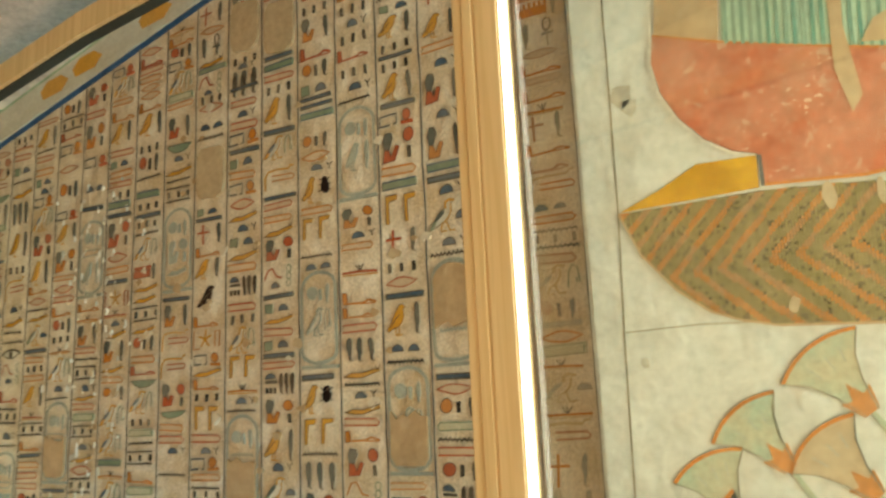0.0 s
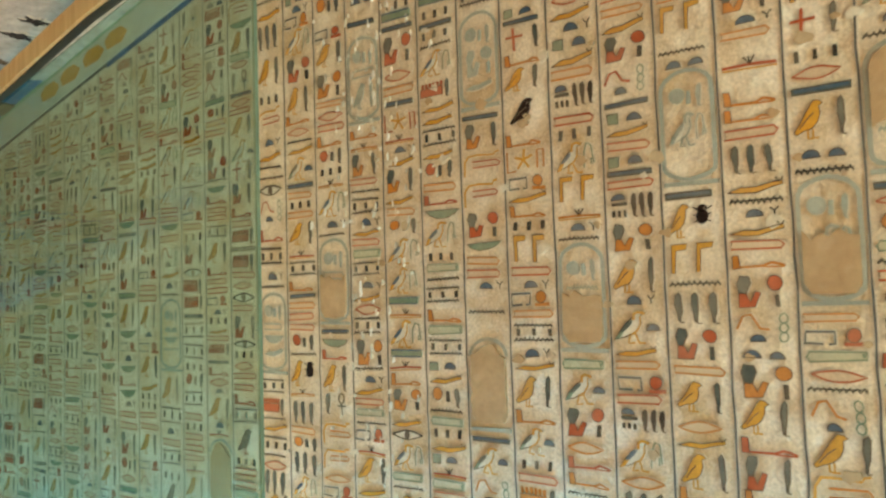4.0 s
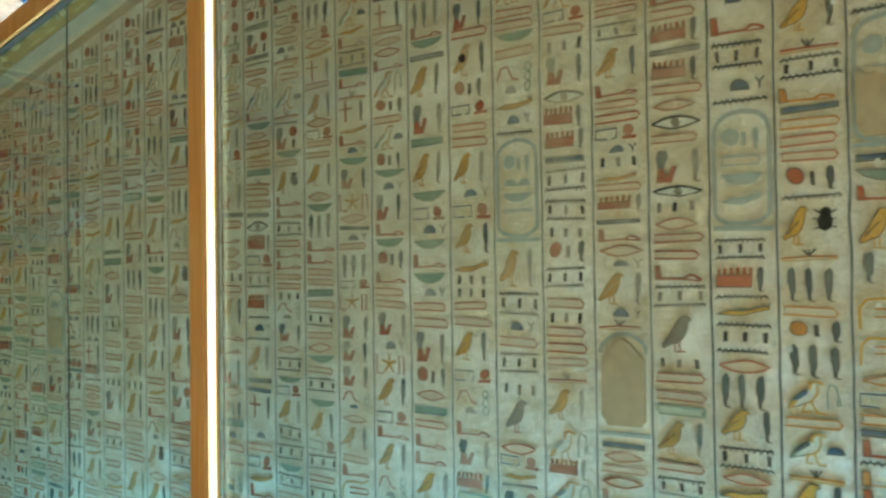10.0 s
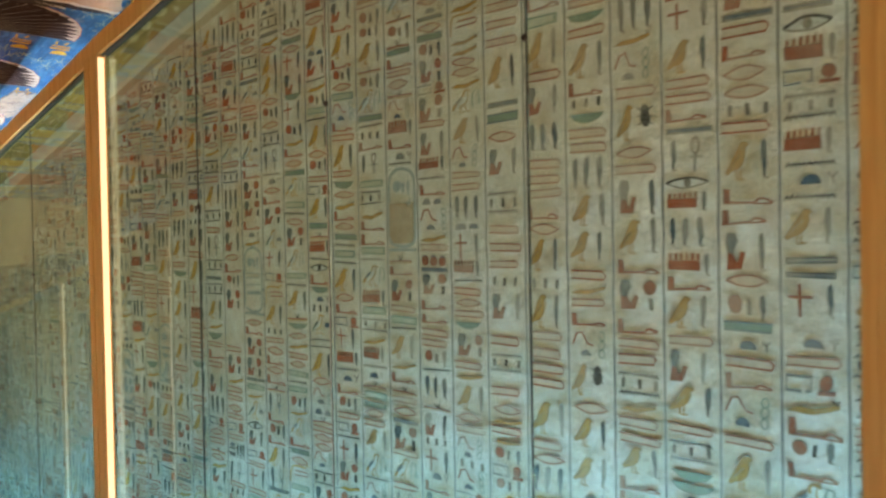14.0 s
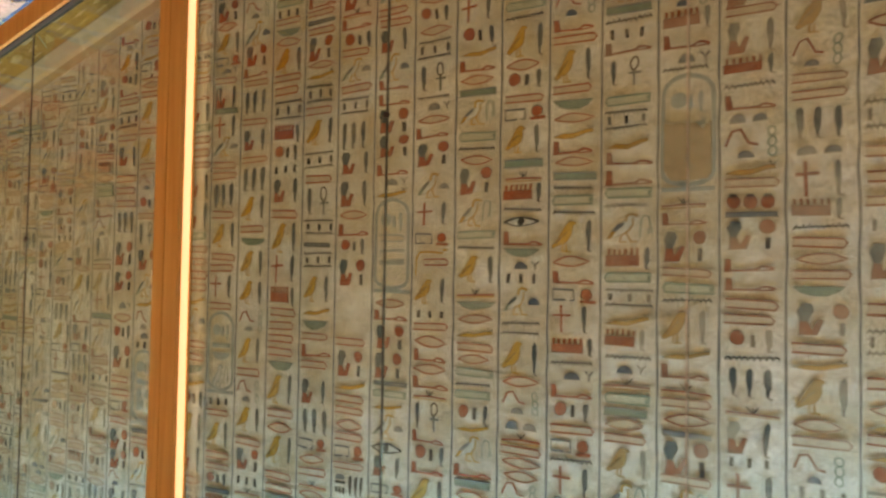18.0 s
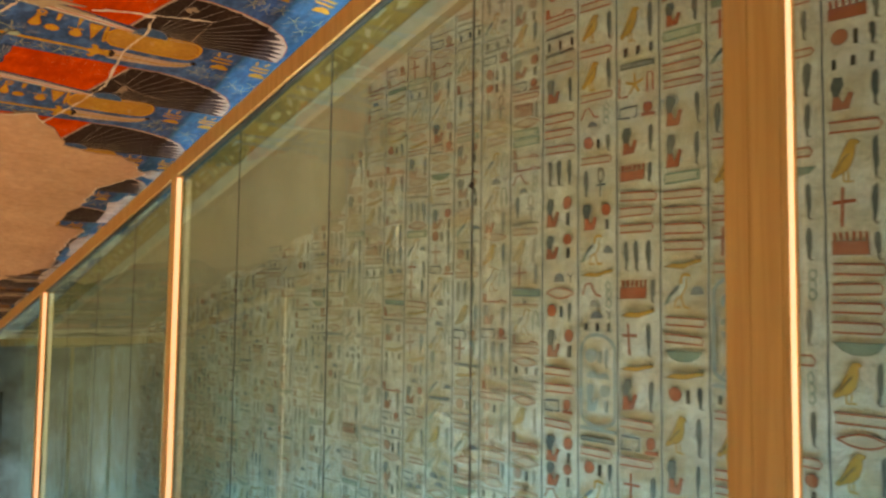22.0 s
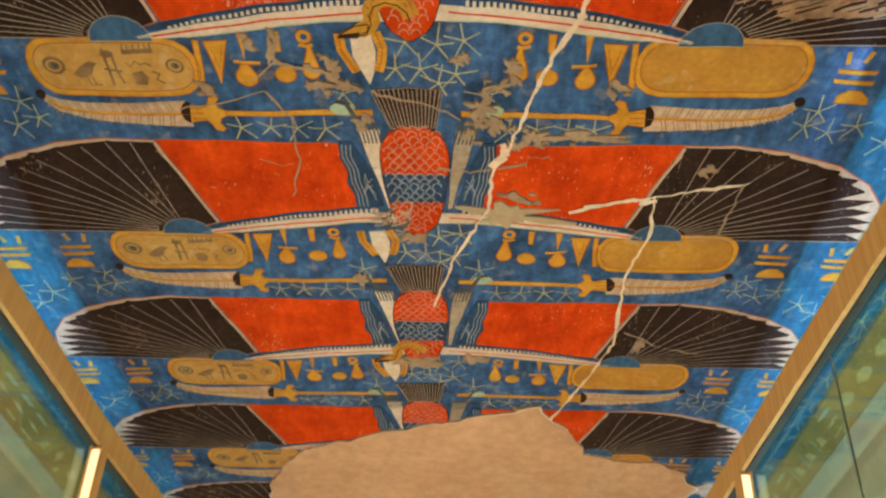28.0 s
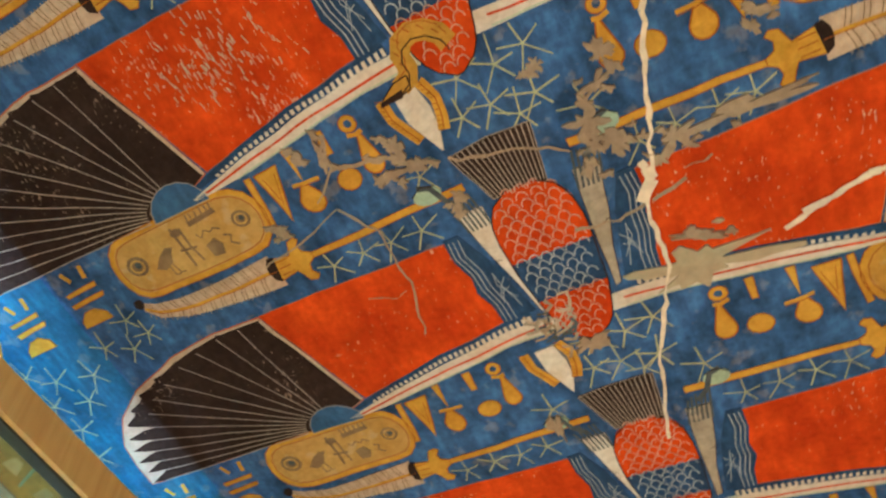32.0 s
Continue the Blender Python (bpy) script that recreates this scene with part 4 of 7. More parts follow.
def cartouche(S, a, b, w, h, broken=0.0):
    """An upright name ring; broken: the share at its foot that repair mortar covers."""
    m = PALE
    r = w * 0.5
    top = [(a + r - r * math.cos(math.pi * i / 10), b - r * 0.8 + r * 0.8 * math.sin(math.pi * i / 10)) for i in range(11)]
    foot = [(a + r + r * math.cos(math.pi * i / 10), b - h + 0.016 + r * 0.5 - r * 0.5 * math.sin(math.pi * i / 10)) for i in range(11)]
    S.path(top + foot + [top[0]] if broken < 0.9 else top, 0.010, m)
    S.rect(a - 0.004, b - h + 0.012, w + 0.008, 0.010, m)
    # washed-out signs in the ring: only the strokes are left, in its own colour
    keep = [S.slot(q) for q in (HALO, BLUSH, MINT, CHALK)]
    inner = random.Random(int(a * 7000 + b * 3100))
    first, z = len(S.m), b - 0.036
    for c in "d" + "".join(inner.sample("qfstbmwirvk", 6)):
        step = SIGNS[c](S, a + 0.016, z, w - 0.032)
        z -= step + 0.006
        if z < b - h + 0.085:
            break
    S.m[first:] = [q if q in keep else S.slot(m) for q in S.m[first:]]
    if broken:
        bh = h * broken
        rnd = random.Random(int(b * 1000))
        edge = [(a + 0.012 + (w - 0.024) * i / 6, b - h + 0.03 + bh + rnd.uniform(-0.012, 0.012)) for i in range(7)]
        if broken < 0:
            edge = [(a + 0.006 + (w - 0.012) * i / 6, b + bh + rnd.uniform(-0.012, 0.012)) for i in range(7)]
            S.poly([(a + r - (r - 0.008) * math.cos(math.pi * i / 10), b - r * 0.8 + (r * 0.8 - 0.008) * math.sin(math.pi * i / 10)) for i in range(11)] + edge[::-1], PATCH, 0.0045)
            return h + 0.01
        if broken > 0.85:
            edge = [(x, y - 0.03 - 0.8 * r * (1 - math.sqrt(1 - ((i - 3) / 3.2) ** 2))) for i, (x, y) in enumerate(edge)]
        S.poly([(a + 0.004, b - h + 0.05), (a + 0.02, b - h + 0.026), (a + w - 0.016, b - h + 0.028), (a + w - 0.005, b - h + 0.045)] + [(x + (x - a - w / 2) * 0.15, y) for x, y in edge[::-1]], PATCH, 0.0045)
    return h + 0.01


SIGNS = {"w": g_water, "n": g_flood, "i": g_three, "s": g_cloth, "g": g_pool, "r": g_mouth, "b": g_bar, "G": g_greenbar, "v": g_viper, "a": g_arm, "q": g_chick, "o": g_owl,
         "f": g_heron, "S": g_stork, "m": g_man, "M": g_men, "d": g_disc, "t": g_loaf, "T": g_tick, "k": g_basket, "h": g_board, "e": g_eye, "l": g_reeds, "+": g_cross,
         "H": g_house, "A": g_ankh, "B": g_beetle, "z": g_star, "F": g_flags, "p": g_hooks, "y": g_balls, "Q": g_square, "L": g_tiers, "u": g_lotus, "x": g_twist}
# far columns: wear, and the haze of the glass put into paler sign paints
WORN_HAZED = {RED: material("rubbed_red", (0.42, 0.20, 0.11), 0.75, 0.3, 14, 0.2, 100, fade=0.75), BLUE: material("rubbed_blue", (0.20, 0.24, 0.25), 0.75, 0.3, 14, 0.2, 100, fade=0.7),
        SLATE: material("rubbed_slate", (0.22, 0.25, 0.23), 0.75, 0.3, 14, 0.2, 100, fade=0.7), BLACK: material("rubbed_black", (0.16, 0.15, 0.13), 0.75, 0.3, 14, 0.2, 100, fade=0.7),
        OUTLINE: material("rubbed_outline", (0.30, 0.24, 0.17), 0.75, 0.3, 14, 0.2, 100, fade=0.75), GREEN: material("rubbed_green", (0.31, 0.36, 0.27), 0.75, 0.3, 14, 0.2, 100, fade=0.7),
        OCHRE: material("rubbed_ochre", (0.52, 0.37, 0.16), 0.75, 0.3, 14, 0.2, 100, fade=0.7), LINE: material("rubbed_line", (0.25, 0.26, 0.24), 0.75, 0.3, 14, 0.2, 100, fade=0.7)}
# softer paints behind the glass; part of its haze is in these colours
MUTED = {RED: material("aged_red", (0.36, 0.085, 0.03), 0.75, 0.3, 14, 0.2, 100, fade=0.42), BLUE: material("aged_blue", (0.085, 0.13, 0.17), 0.75, 0.3, 14, 0.2, 100, fade=0.52), SLATE: material("aged_slate", (0.085, 0.11, 0.11), 0.75, 0.3, 14, 0.2, 100, fade=0.61),
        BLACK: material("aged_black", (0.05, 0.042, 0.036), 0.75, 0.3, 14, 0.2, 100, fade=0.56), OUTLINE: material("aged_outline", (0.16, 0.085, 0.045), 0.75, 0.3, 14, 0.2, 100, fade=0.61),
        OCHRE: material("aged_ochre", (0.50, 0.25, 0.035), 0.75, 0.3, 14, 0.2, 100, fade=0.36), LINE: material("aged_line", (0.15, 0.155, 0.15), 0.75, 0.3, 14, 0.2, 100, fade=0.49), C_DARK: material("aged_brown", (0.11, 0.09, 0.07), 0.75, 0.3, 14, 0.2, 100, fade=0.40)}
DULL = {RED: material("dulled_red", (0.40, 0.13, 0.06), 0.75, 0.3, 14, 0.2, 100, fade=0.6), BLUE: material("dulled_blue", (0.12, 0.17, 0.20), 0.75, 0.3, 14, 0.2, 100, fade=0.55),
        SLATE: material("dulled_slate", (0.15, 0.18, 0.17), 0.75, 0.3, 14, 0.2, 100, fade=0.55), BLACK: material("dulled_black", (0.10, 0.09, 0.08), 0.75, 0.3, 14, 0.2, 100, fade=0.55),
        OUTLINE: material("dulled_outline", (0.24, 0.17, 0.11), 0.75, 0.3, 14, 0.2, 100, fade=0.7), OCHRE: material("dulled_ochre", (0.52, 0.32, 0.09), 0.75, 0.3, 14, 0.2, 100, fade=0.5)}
WORN_HAZED[HALO] = WORN_HAZED[CHALK] = DULL[HALO] = DULL[CHALK] = PLASTER
COMMON = "wwnisssssgrrrrrbGvvvaaaaqqoffmmMMdtTTkhHuuHa++xpAlqd"


def divider(k):
    """The y of the k-th upright line between columns of signs."""
    return 0.704 + 0.1417 * k if k <= 21 else 3.68 + 0.139 * (k - 21)


def text_top(y):
    return ceil_z(y) - 0.185


def column(k, known, parent, top=0.0, side=1):
    """One column of signs between two lines. In the text C, D, E and N are name rings (whole, broken at the foot, all over and at the head), X a mortar patch, '.' a gap."""
    y0, y1 = divider(k), divider(k + 1)
    x = XW + bend(y0) if side > 0 else XL + bend(y0)
    def place(a, b, h):
        n = noise.noise_vector((a * 30 + k * 5.1, b * 30, 0.5 * side))
        a, b, h = a + 0.0032 * n.x, b + 0.0032 * n.y, h * (2.4 if -1 < k < 16 else 1.6)
        return (x - h, y1 - a, b) if side > 0 else (x + h, y0 + a, b)
    S = Sheet(place)
    S.edge = 0.0025 if -1 < k < 16 else 0.0012
    wide = y1 - y0
    rnd = random.Random(900 + k + 500 * (side < 0))
    z = text_top(y1) - top
    low = floor_z(y0) + 0.55
    t0 = z + 0.012
    zs = [t0 + (low - t0) * i / 40 for i in range(41)]
    S.path([(0.0, zz) for zz in zs], 0.0095, HALO, 0.0008)
    S.path([(0.0, zz) for zz in zs], 0.0050, LINE, 0.0012)
    a, w = 0.012, wide - 0.024
    size = {".": 0.02, "C": 0.28, "D": 0.28, "E": 0.26, "N": 0.28, "X": 0.19}
    # each sign with the stretch it starts, the spacing in it and its height
    signs = []
    for start, end, text in known:
        pace = 1.02
        if end is not None:
            trial = Sheet(place)
            pace = (start - end) / sum(size[c] if c in size else SIGNS[c](trial, 0.0, 0.0, w) for c in text)
        tall = max(0.85, min(1.18, 0.96 * pace)) if end is not None else 1.0
        signs += [(c, start if i == 0 else None, pace, tall) for i, c in enumerate(text)]
    while z > low:
        ready = bool(signs) and (signs[0][1] is None or z <= signs[0][1] + 0.03)
        c, start, pace, tall = signs.pop(0) if ready else (rnd.choice(COMMON), None, 0.92, 1.0)
        if start is not None and len(known) > 1:
            z = start
        if c == ".":
            z -= 0.02
        elif c == "C":
            z -= cartouche(S, a, z, w, 0.27)
        elif c == "D":
            z -= cartouche(S, a, z, w, 0.27, 0.45)
        elif c == "E":
            z -= cartouche(S, a, z, w, 0.25, 0.92)
        elif c == "N":
            z -= cartouche(S, a, z, w, 0.27, -0.62)
        elif c == "X":
            S.poly([(a + w * (0.5 + 0.5 * math.copysign(abs(math.cos(q)) ** 0.5, math.cos(q))), z - 0.09 + (0.086 + rnd.uniform(-0.004, 0.004)) * math.copysign(abs(math.sin(q)) ** 0.4, math.sin(q))) for q in np.linspace(0, 2 * math.pi, 29)[:-1]], TAN, 0.004)
            z -= 0.19
        else:
            # no two signs have quite the same size and lean
            t, lean, d = rnd.uniform(0.84, 1.04) * tall, rnd.uniform(-0.05, 0.05), rnd.uniform(-0.06, 0.06)
            S.place = lambda p, q, h, z0=z: place(a + (p - a) * (0.94 + d) + (q - z0) * lean, z0 + (q - z0) * t + (p - a) * lean * 0.6, h)
            first = len(S.m)
            z -= pace * SIGNS[c](S, a + rnd.uniform(-0.002, 0.002), z - rnd.uniform(0, 0.002), w)
            S.place = place
            if k < 15 and rnd.random() < 0.5:
                # part of the red is an orange brown
                red, rust = S.slot(RED), S.slot(RUST)
                S.m[first:] = [rust if q == red else q for q in S.m[first:]]
    # columns before the first post: the shade there is put into the paint
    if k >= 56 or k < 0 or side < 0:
        S.mats = [WORN_HAZED.get(mat, mat) for mat in S.mats]
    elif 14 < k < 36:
        S.mats = [MUTED.get(mat, mat) for mat in S.mats]
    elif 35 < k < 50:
        S.mats = [MUTED[BLUE] if mat is BLUE else mat for mat in S.mats]
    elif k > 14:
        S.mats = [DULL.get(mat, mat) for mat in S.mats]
    return S.done("sign_column", parent)


# what can be read of the columns, in one stretch or more: the heights at which it begins and ends (where known), and the signs
READ = {0: (2.46, None, "Dbssrx.........ssighTobhwrhwgQ"), 1: [(2.547, 2.459, "q"), (2.459, 2.122, "sTMTM"), (2.122, 1.857, "GbToTw"), (1.857, None, "NbrdgwsdLav")], 2: [(2.619, 2.322, "Qqibiq"), (2.322, 1.962, "bHmsGF"), (1.962, 1.595, "+irbqtw"), (1.595, None, "DsHgrw")],
        3: [(2.66, 2.332, "iTiaiTw"), (2.332, 2.05, "C"), (2.045, 1.917, "mTs"), (1.905, 1.81, ".u."), (1.81, None, "aaslvwTvsamxt")], 4: [(2.7, 2.407, "iMadQ"), (2.407, 2.289, "bbG.."), (2.289, 2.04, "drTBs"), (2.04, None, "F.wtCbBFwlmsqr")],
        5: [(2.758, 2.58, "X"), (2.58, 2.215, "bGsiqbf"), (2.215, 1.808, "pbssvmxb"), (1.808, None, "QvsQbsLmqTovsHsLfrly")], 6: [(2.80, 2.55, "XiTlb"), (2.55, 2.396, "lsT"), (2.396, 1.822, "sHbQsHrvTQvsL"), (1.822, None, "sifFuTwDgomraawvwx")], 7: [(2.422, 2.345, "tw"), (2.34, 2.14, "X"), (2.14, 1.892, "Qb+aq"), (1.892, None, "SazHvaiFsTHsnTvqaoishwH")],
        8: [(2.474, 2.262, "MkTv"), (2.20, 2.151, "."), (2.151, None, "CbMppmkssT..w...EboxH")], 9: [(2.521, 2.201, "qidw.G"), (2.201, 1.893, "ibiwfhv"), (1.893, None, "vnvdsakfigwnagnQvdwgivQug")],
        10: [(2.563, 2.232, "aqsQssi"), (2.232, 1.927, "Gbmrsb"), (1.927, None, "zuTvMvsdffGufGuamvefgwqs")], 11: [(2.594, 2.421, "sm"), (2.421, 2.18, "Htb"), (2.178, 1.90, "C"), (1.895, 1.621, "auMswn"), (1.621, 1.425, "Tvsgn"), (1.425, None, "TvrnmwTvsgwHuqv")],
        12: [(2.498, 2.246, "Hrd"), (2.246, 1.973, "Hqms"), (1.973, 1.56, "rsadiufTw"), (1.56, None, "DbkaqApprH")], 13: [(2.432, 1.985, "sQTHfmq"), (1.985, None, "arwvobsisqunabsssdwBul")],
        14: [(2.515, 2.029, "sQwvlqi"), (2.029, 1.398, "pTvwwexanTw"), (1.398, None, "Cnhwvwiw")], 15: (1.773, 0.58, "MashbhsresMeirssanSissgq"), 16: (1.822, 0.635, "wkassnqassHTivshbarTqTuE"), 17: (1.651, 0.623, "siMehhbnnidnsisssuq"), 18: (1.675, 0.521, "ksxvTwCqnTsniS"),
        19: (1.721, 0.495, "sqdHssqTHqviissqHxaM"), 20: (1.715, 0.484, "kbqMGqkHTkakTssMdrGsaa"), 21: (1.37, 0.321, "kTMakdassMTzqHaqxwr"), 22: (1.421, 0.411, "TkMzrbTslHzMMMxrqsa"),
        23: (1.455, 0.265, "ssqrklaassGsnsrksnkqHnsns"), 24: (1.473, 0.237, "ksBaansaassixMrnkHqnnknssn"), 25: (1.314, 0.268, "ssbehHnhwTwqbb+.TsHva"), 26: (1.372, 0.146, "MbsarrisqaaMrdGTsaxsq"),
        27: (1.374, 0.149, "ds+qssabAehlhaqsMqsn"), 28: (1.411, 0.217, "sslvxsBrsMqamassnvs"), 29: (1.441, 0.081, "ssksqaiksslqqsvsaxBrqq"), 30: (1.463, 0.106, "ssagqsMlsssarqiqssss.qs"), 31: (1.493, 0.274, "ssssqbGrMnsssiMsns"),
        32: (1.088, None, "qxsslt+hwsrskmsvqrs"), 33: (1.115, None, "sMhwatxvsymaassdwluMi"), 34: (1.141, None, "haTwDuamsgwqvausrb"), 35: (1.166, None, "GwiaAgnvaagwfhgnvhwTug"), 36: (1.19, None, "asqskrvarGwgwqraH+hwTadsH"),
        37: (1.214, None, "gwqrdsHqGuhweakTiowwqrx"), 38: (1.24, None, "+dvarGfgwrmfgwqukrvsrgwg"), 39: (1.265, None, "rdrnAwTramo+Hpqisra"), 40: (1.096, -0.136, "aammaTvCrammbgvoeMHs"),
        41: (1.113, -0.135, "snlMMradm.......smvssrsHsL"), 42: (1.121, -0.132, "vnsqnsAnbnqvksas.MlHrs"), 43: (1.169, -0.126, "ssnhdiMsq+hsssskqsrqs"), 44: (1.142, -0.184, "slsMslqskqqxqsxqsmi"), 45: (0.919, -0.125, "sslsqss+sCisqs"),
        46: (1.057, -0.151, "gsssMMgssssvosskvdqM"), 47: (1.106, -0.163, "qibzHMhssslhv+vMsHs"), 48: (1.146, -0.189, "sqsqsxdsAmovxTiCbs"), 49: (1.143, -0.101, "snsMssslmmTrdmssHs")}
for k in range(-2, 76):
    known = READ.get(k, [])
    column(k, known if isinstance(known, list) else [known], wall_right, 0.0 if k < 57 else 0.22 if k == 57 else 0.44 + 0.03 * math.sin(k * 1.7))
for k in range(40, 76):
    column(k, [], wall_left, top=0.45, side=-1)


def tan_band(side, ya, yb, depth, seed):
    """Smooth tan plaster band under the frieze, without signs."""
    S = Sheet((lambda a, b, h: (XW + bend(a) - h, a, ceil_z(a) - b)) if side > 0 else (lambda a, b, h: (XL + bend(a) + h, a, ceil_z(a) - b)))
    n = int((yb - ya) / 0.12)
    low = [0.17 + depth(ya + (yb - ya) * i / n) * (1 + 0.25 * noise.noise((seed, i * 0.35, 0.2))) for i in range(n + 1)]
    for i in range(n):
        a0, a1 = ya + (yb - ya) * i / n, ya + (yb - ya) * (i + 1) / n
        S.poly([(a0, 0.170), (a1, 0.170), (a1, low[i + 1]), (a0, low[i])], BAND_TAN, 0.0008)
    S.done("bare_plaster", wall_right if side > 0 else wall_left)


BAND_TAN = material("smoothed_bare_plaster", (0.54, 0.445, 0.315), 0.8, 0.2, 3.0, 0.4, 50, tint=(0.45, 0.36, 0.24), stain=0.15)
tan_band(1, 8.66, 14.7, lambda y: 0.46 * min(1.0, (y - 8.5) / 0.4), 2)
tan_band(-1, 5.0, 14.7, lambda y: 0.42, 3)


# flaked edges and lost flecks where the painted layer lifts beside the first pane; white slivers paint the glints there
def flaked_edges():
    S = Sheet(lambda a, b, h: (XW - h, a, b))
    rnd = random.Random(91)
    for i in range(150):
        a, b = rnd.gauss(2.32, 0.13), rnd.uniform(0.75, 2.35)
        n = rnd.uniform(0.006, 0.03)
        w = rnd.uniform(0.0025, 0.009)
        pts = [(a, b), (a + w, b - n * 0.2), (a + w * rnd.uniform(0.4, 1.2), b - n), (a - w * 0.4, b - n * 0.7)]
        S.poly(pts, (CHALK, HALO, GLINT)[i % 3], 0.0062 + 0.00003 * (i % 40))
    for i in range(60):
        a, b = rnd.uniform(0.75, 2.3), rnd.uniform(0.7, 2.5)
        r = rnd.uniform(0.008, 0.024)
        S.poly([(a + r * math.cos(t) * rnd.uniform(0.5, 1.2), b + 0.8 * r * math.sin(t) * rnd.uniform(0.5, 1.2)) for t in np.linspace(0, 2 * math.pi, 11)[:-1]], (TAN, HALO, PATCH)[i % 3], 0.0054 + 0.00002 * i)
    S.done("flaked_paint", wall_right)


GLINT = material("fresh_white_plaster", (0.82, 0.80, 0.74), 0.35, 0.15, 14, 0.4, 80, spec=0.5)
flaked_edges()


# frieze over the columns
def frieze(side, ya, yb):
    S = Sheet((lambda a, b, h: (XW + bend(a) - h, a, ceil_z(a) - b)) if side > 0 else (lambda a, b, h: (XL + bend(a) + h, a, ceil_z(a) - b)))
    n = int((yb - ya) / 0.36)
    rnd = random.Random(31 + side)
    for i in range(n):
        a0, a1 = ya + (yb - ya) * i / n, ya + (yb - ya) * (i + 1) / n
        old = a0 < 4.6
        S.poly([(a0, 0.0), (a1, 0.0), (a1, 0.022), (a0, 0.022)], AQUA, 0.0014)
        S.poly([(a0, 0.022), (a1, 0.022), (a1, 0.125), (a0, 0.125)], JAMB if old else YELLOW, 0.0014)
        if a0 > 4.6:
            S.poly([(a0, 0.125), (a1, 0.125), (a1, 0.170), (a0, 0.170)], TAN, 0.0022)
        else:
            S.poly([(a0, 0.125), (a1, 0.125), (a1, 0.152), (a0, 0.152)], JAMB, 0.0060)
            S.poly([(a0, 0.154), (a1, 0.154), (a1, 0.168 if a0 > 3.7 else 0.178), (a0, 0.168 if a0 > 3.7 else 0.178)], LINE if a0 > 3.7 else C_HUB, 0.0022)
        a = a0 + 0.02
        while a < a1 - 0.05:
            c = rnd.random()
            if old:
                if c > 0.6:
                    S.poly([(a, 0.085), (a + 0.05, 0.045), (a + 0.13, 0.035), (a + 0.17, 0.06), (a + 0.15, 0.10), (a + 0.04, 0.115)], OCHRE, 0.0025)
                a += 0.19
            elif c < 0.2:
                S.oval(a + 0.035, 0.075, 0.04, 0.016, AQUA, 0.0025)
                a += 0.095
            elif c < 0.45:
                S.oval(a + 0.012, 0.06, 0.013, 0.014, PATCH, 0.0025)
                S.path([(a, 0.095), (a + 0.03, 0.10)], 0.006, GREEN, 0.0025)
                a += 0.05
            elif c < 0.7:
                S.path([(a, 0.04), (a + 0.004, 0.11)], 0.007, PATCH, 0.0025)
                S.path([(a + 0.016, 0.045), (a + 0.040, 0.070), (a + 0.020, 0.105)], 0.005, GREEN, 0.0025)
                a += 0.06
            else:
                S.path([(a, 0.05), (a + 0.06, 0.052)], 0.006, PATCH, 0.0025)
                S.path([(a, 0.09), (a + 0.06, 0.092)], 0.008, AQUA, 0.0025)
                a += 0.08
    return S.done("frieze", wall_right if side > 0 else wall_left)


CORNICE = material("cornice_yellow_paint", (0.34, 0.225, 0.06), 0.75, 0.3, 8, 0.2, 100, tint=(0.22, 0.155, 0.055))
CORNICE_SHADE = material("grimy_cornice_line", (0.20, 0.17, 0.11), 0.8, 0.3, 6, 0.3, 80)
MOULD = material("pale_grey_moulding", (0.40, 0.37, 0.29), 0.75, 0.25, 8, 0.3, 80, tint=(0.30, 0.28, 0.22))
OVALS = material("pale_oval_paint", (0.44, 0.32, 0.12), 0.8, 0.3, 12, 0.2, 90, fade=0.3)


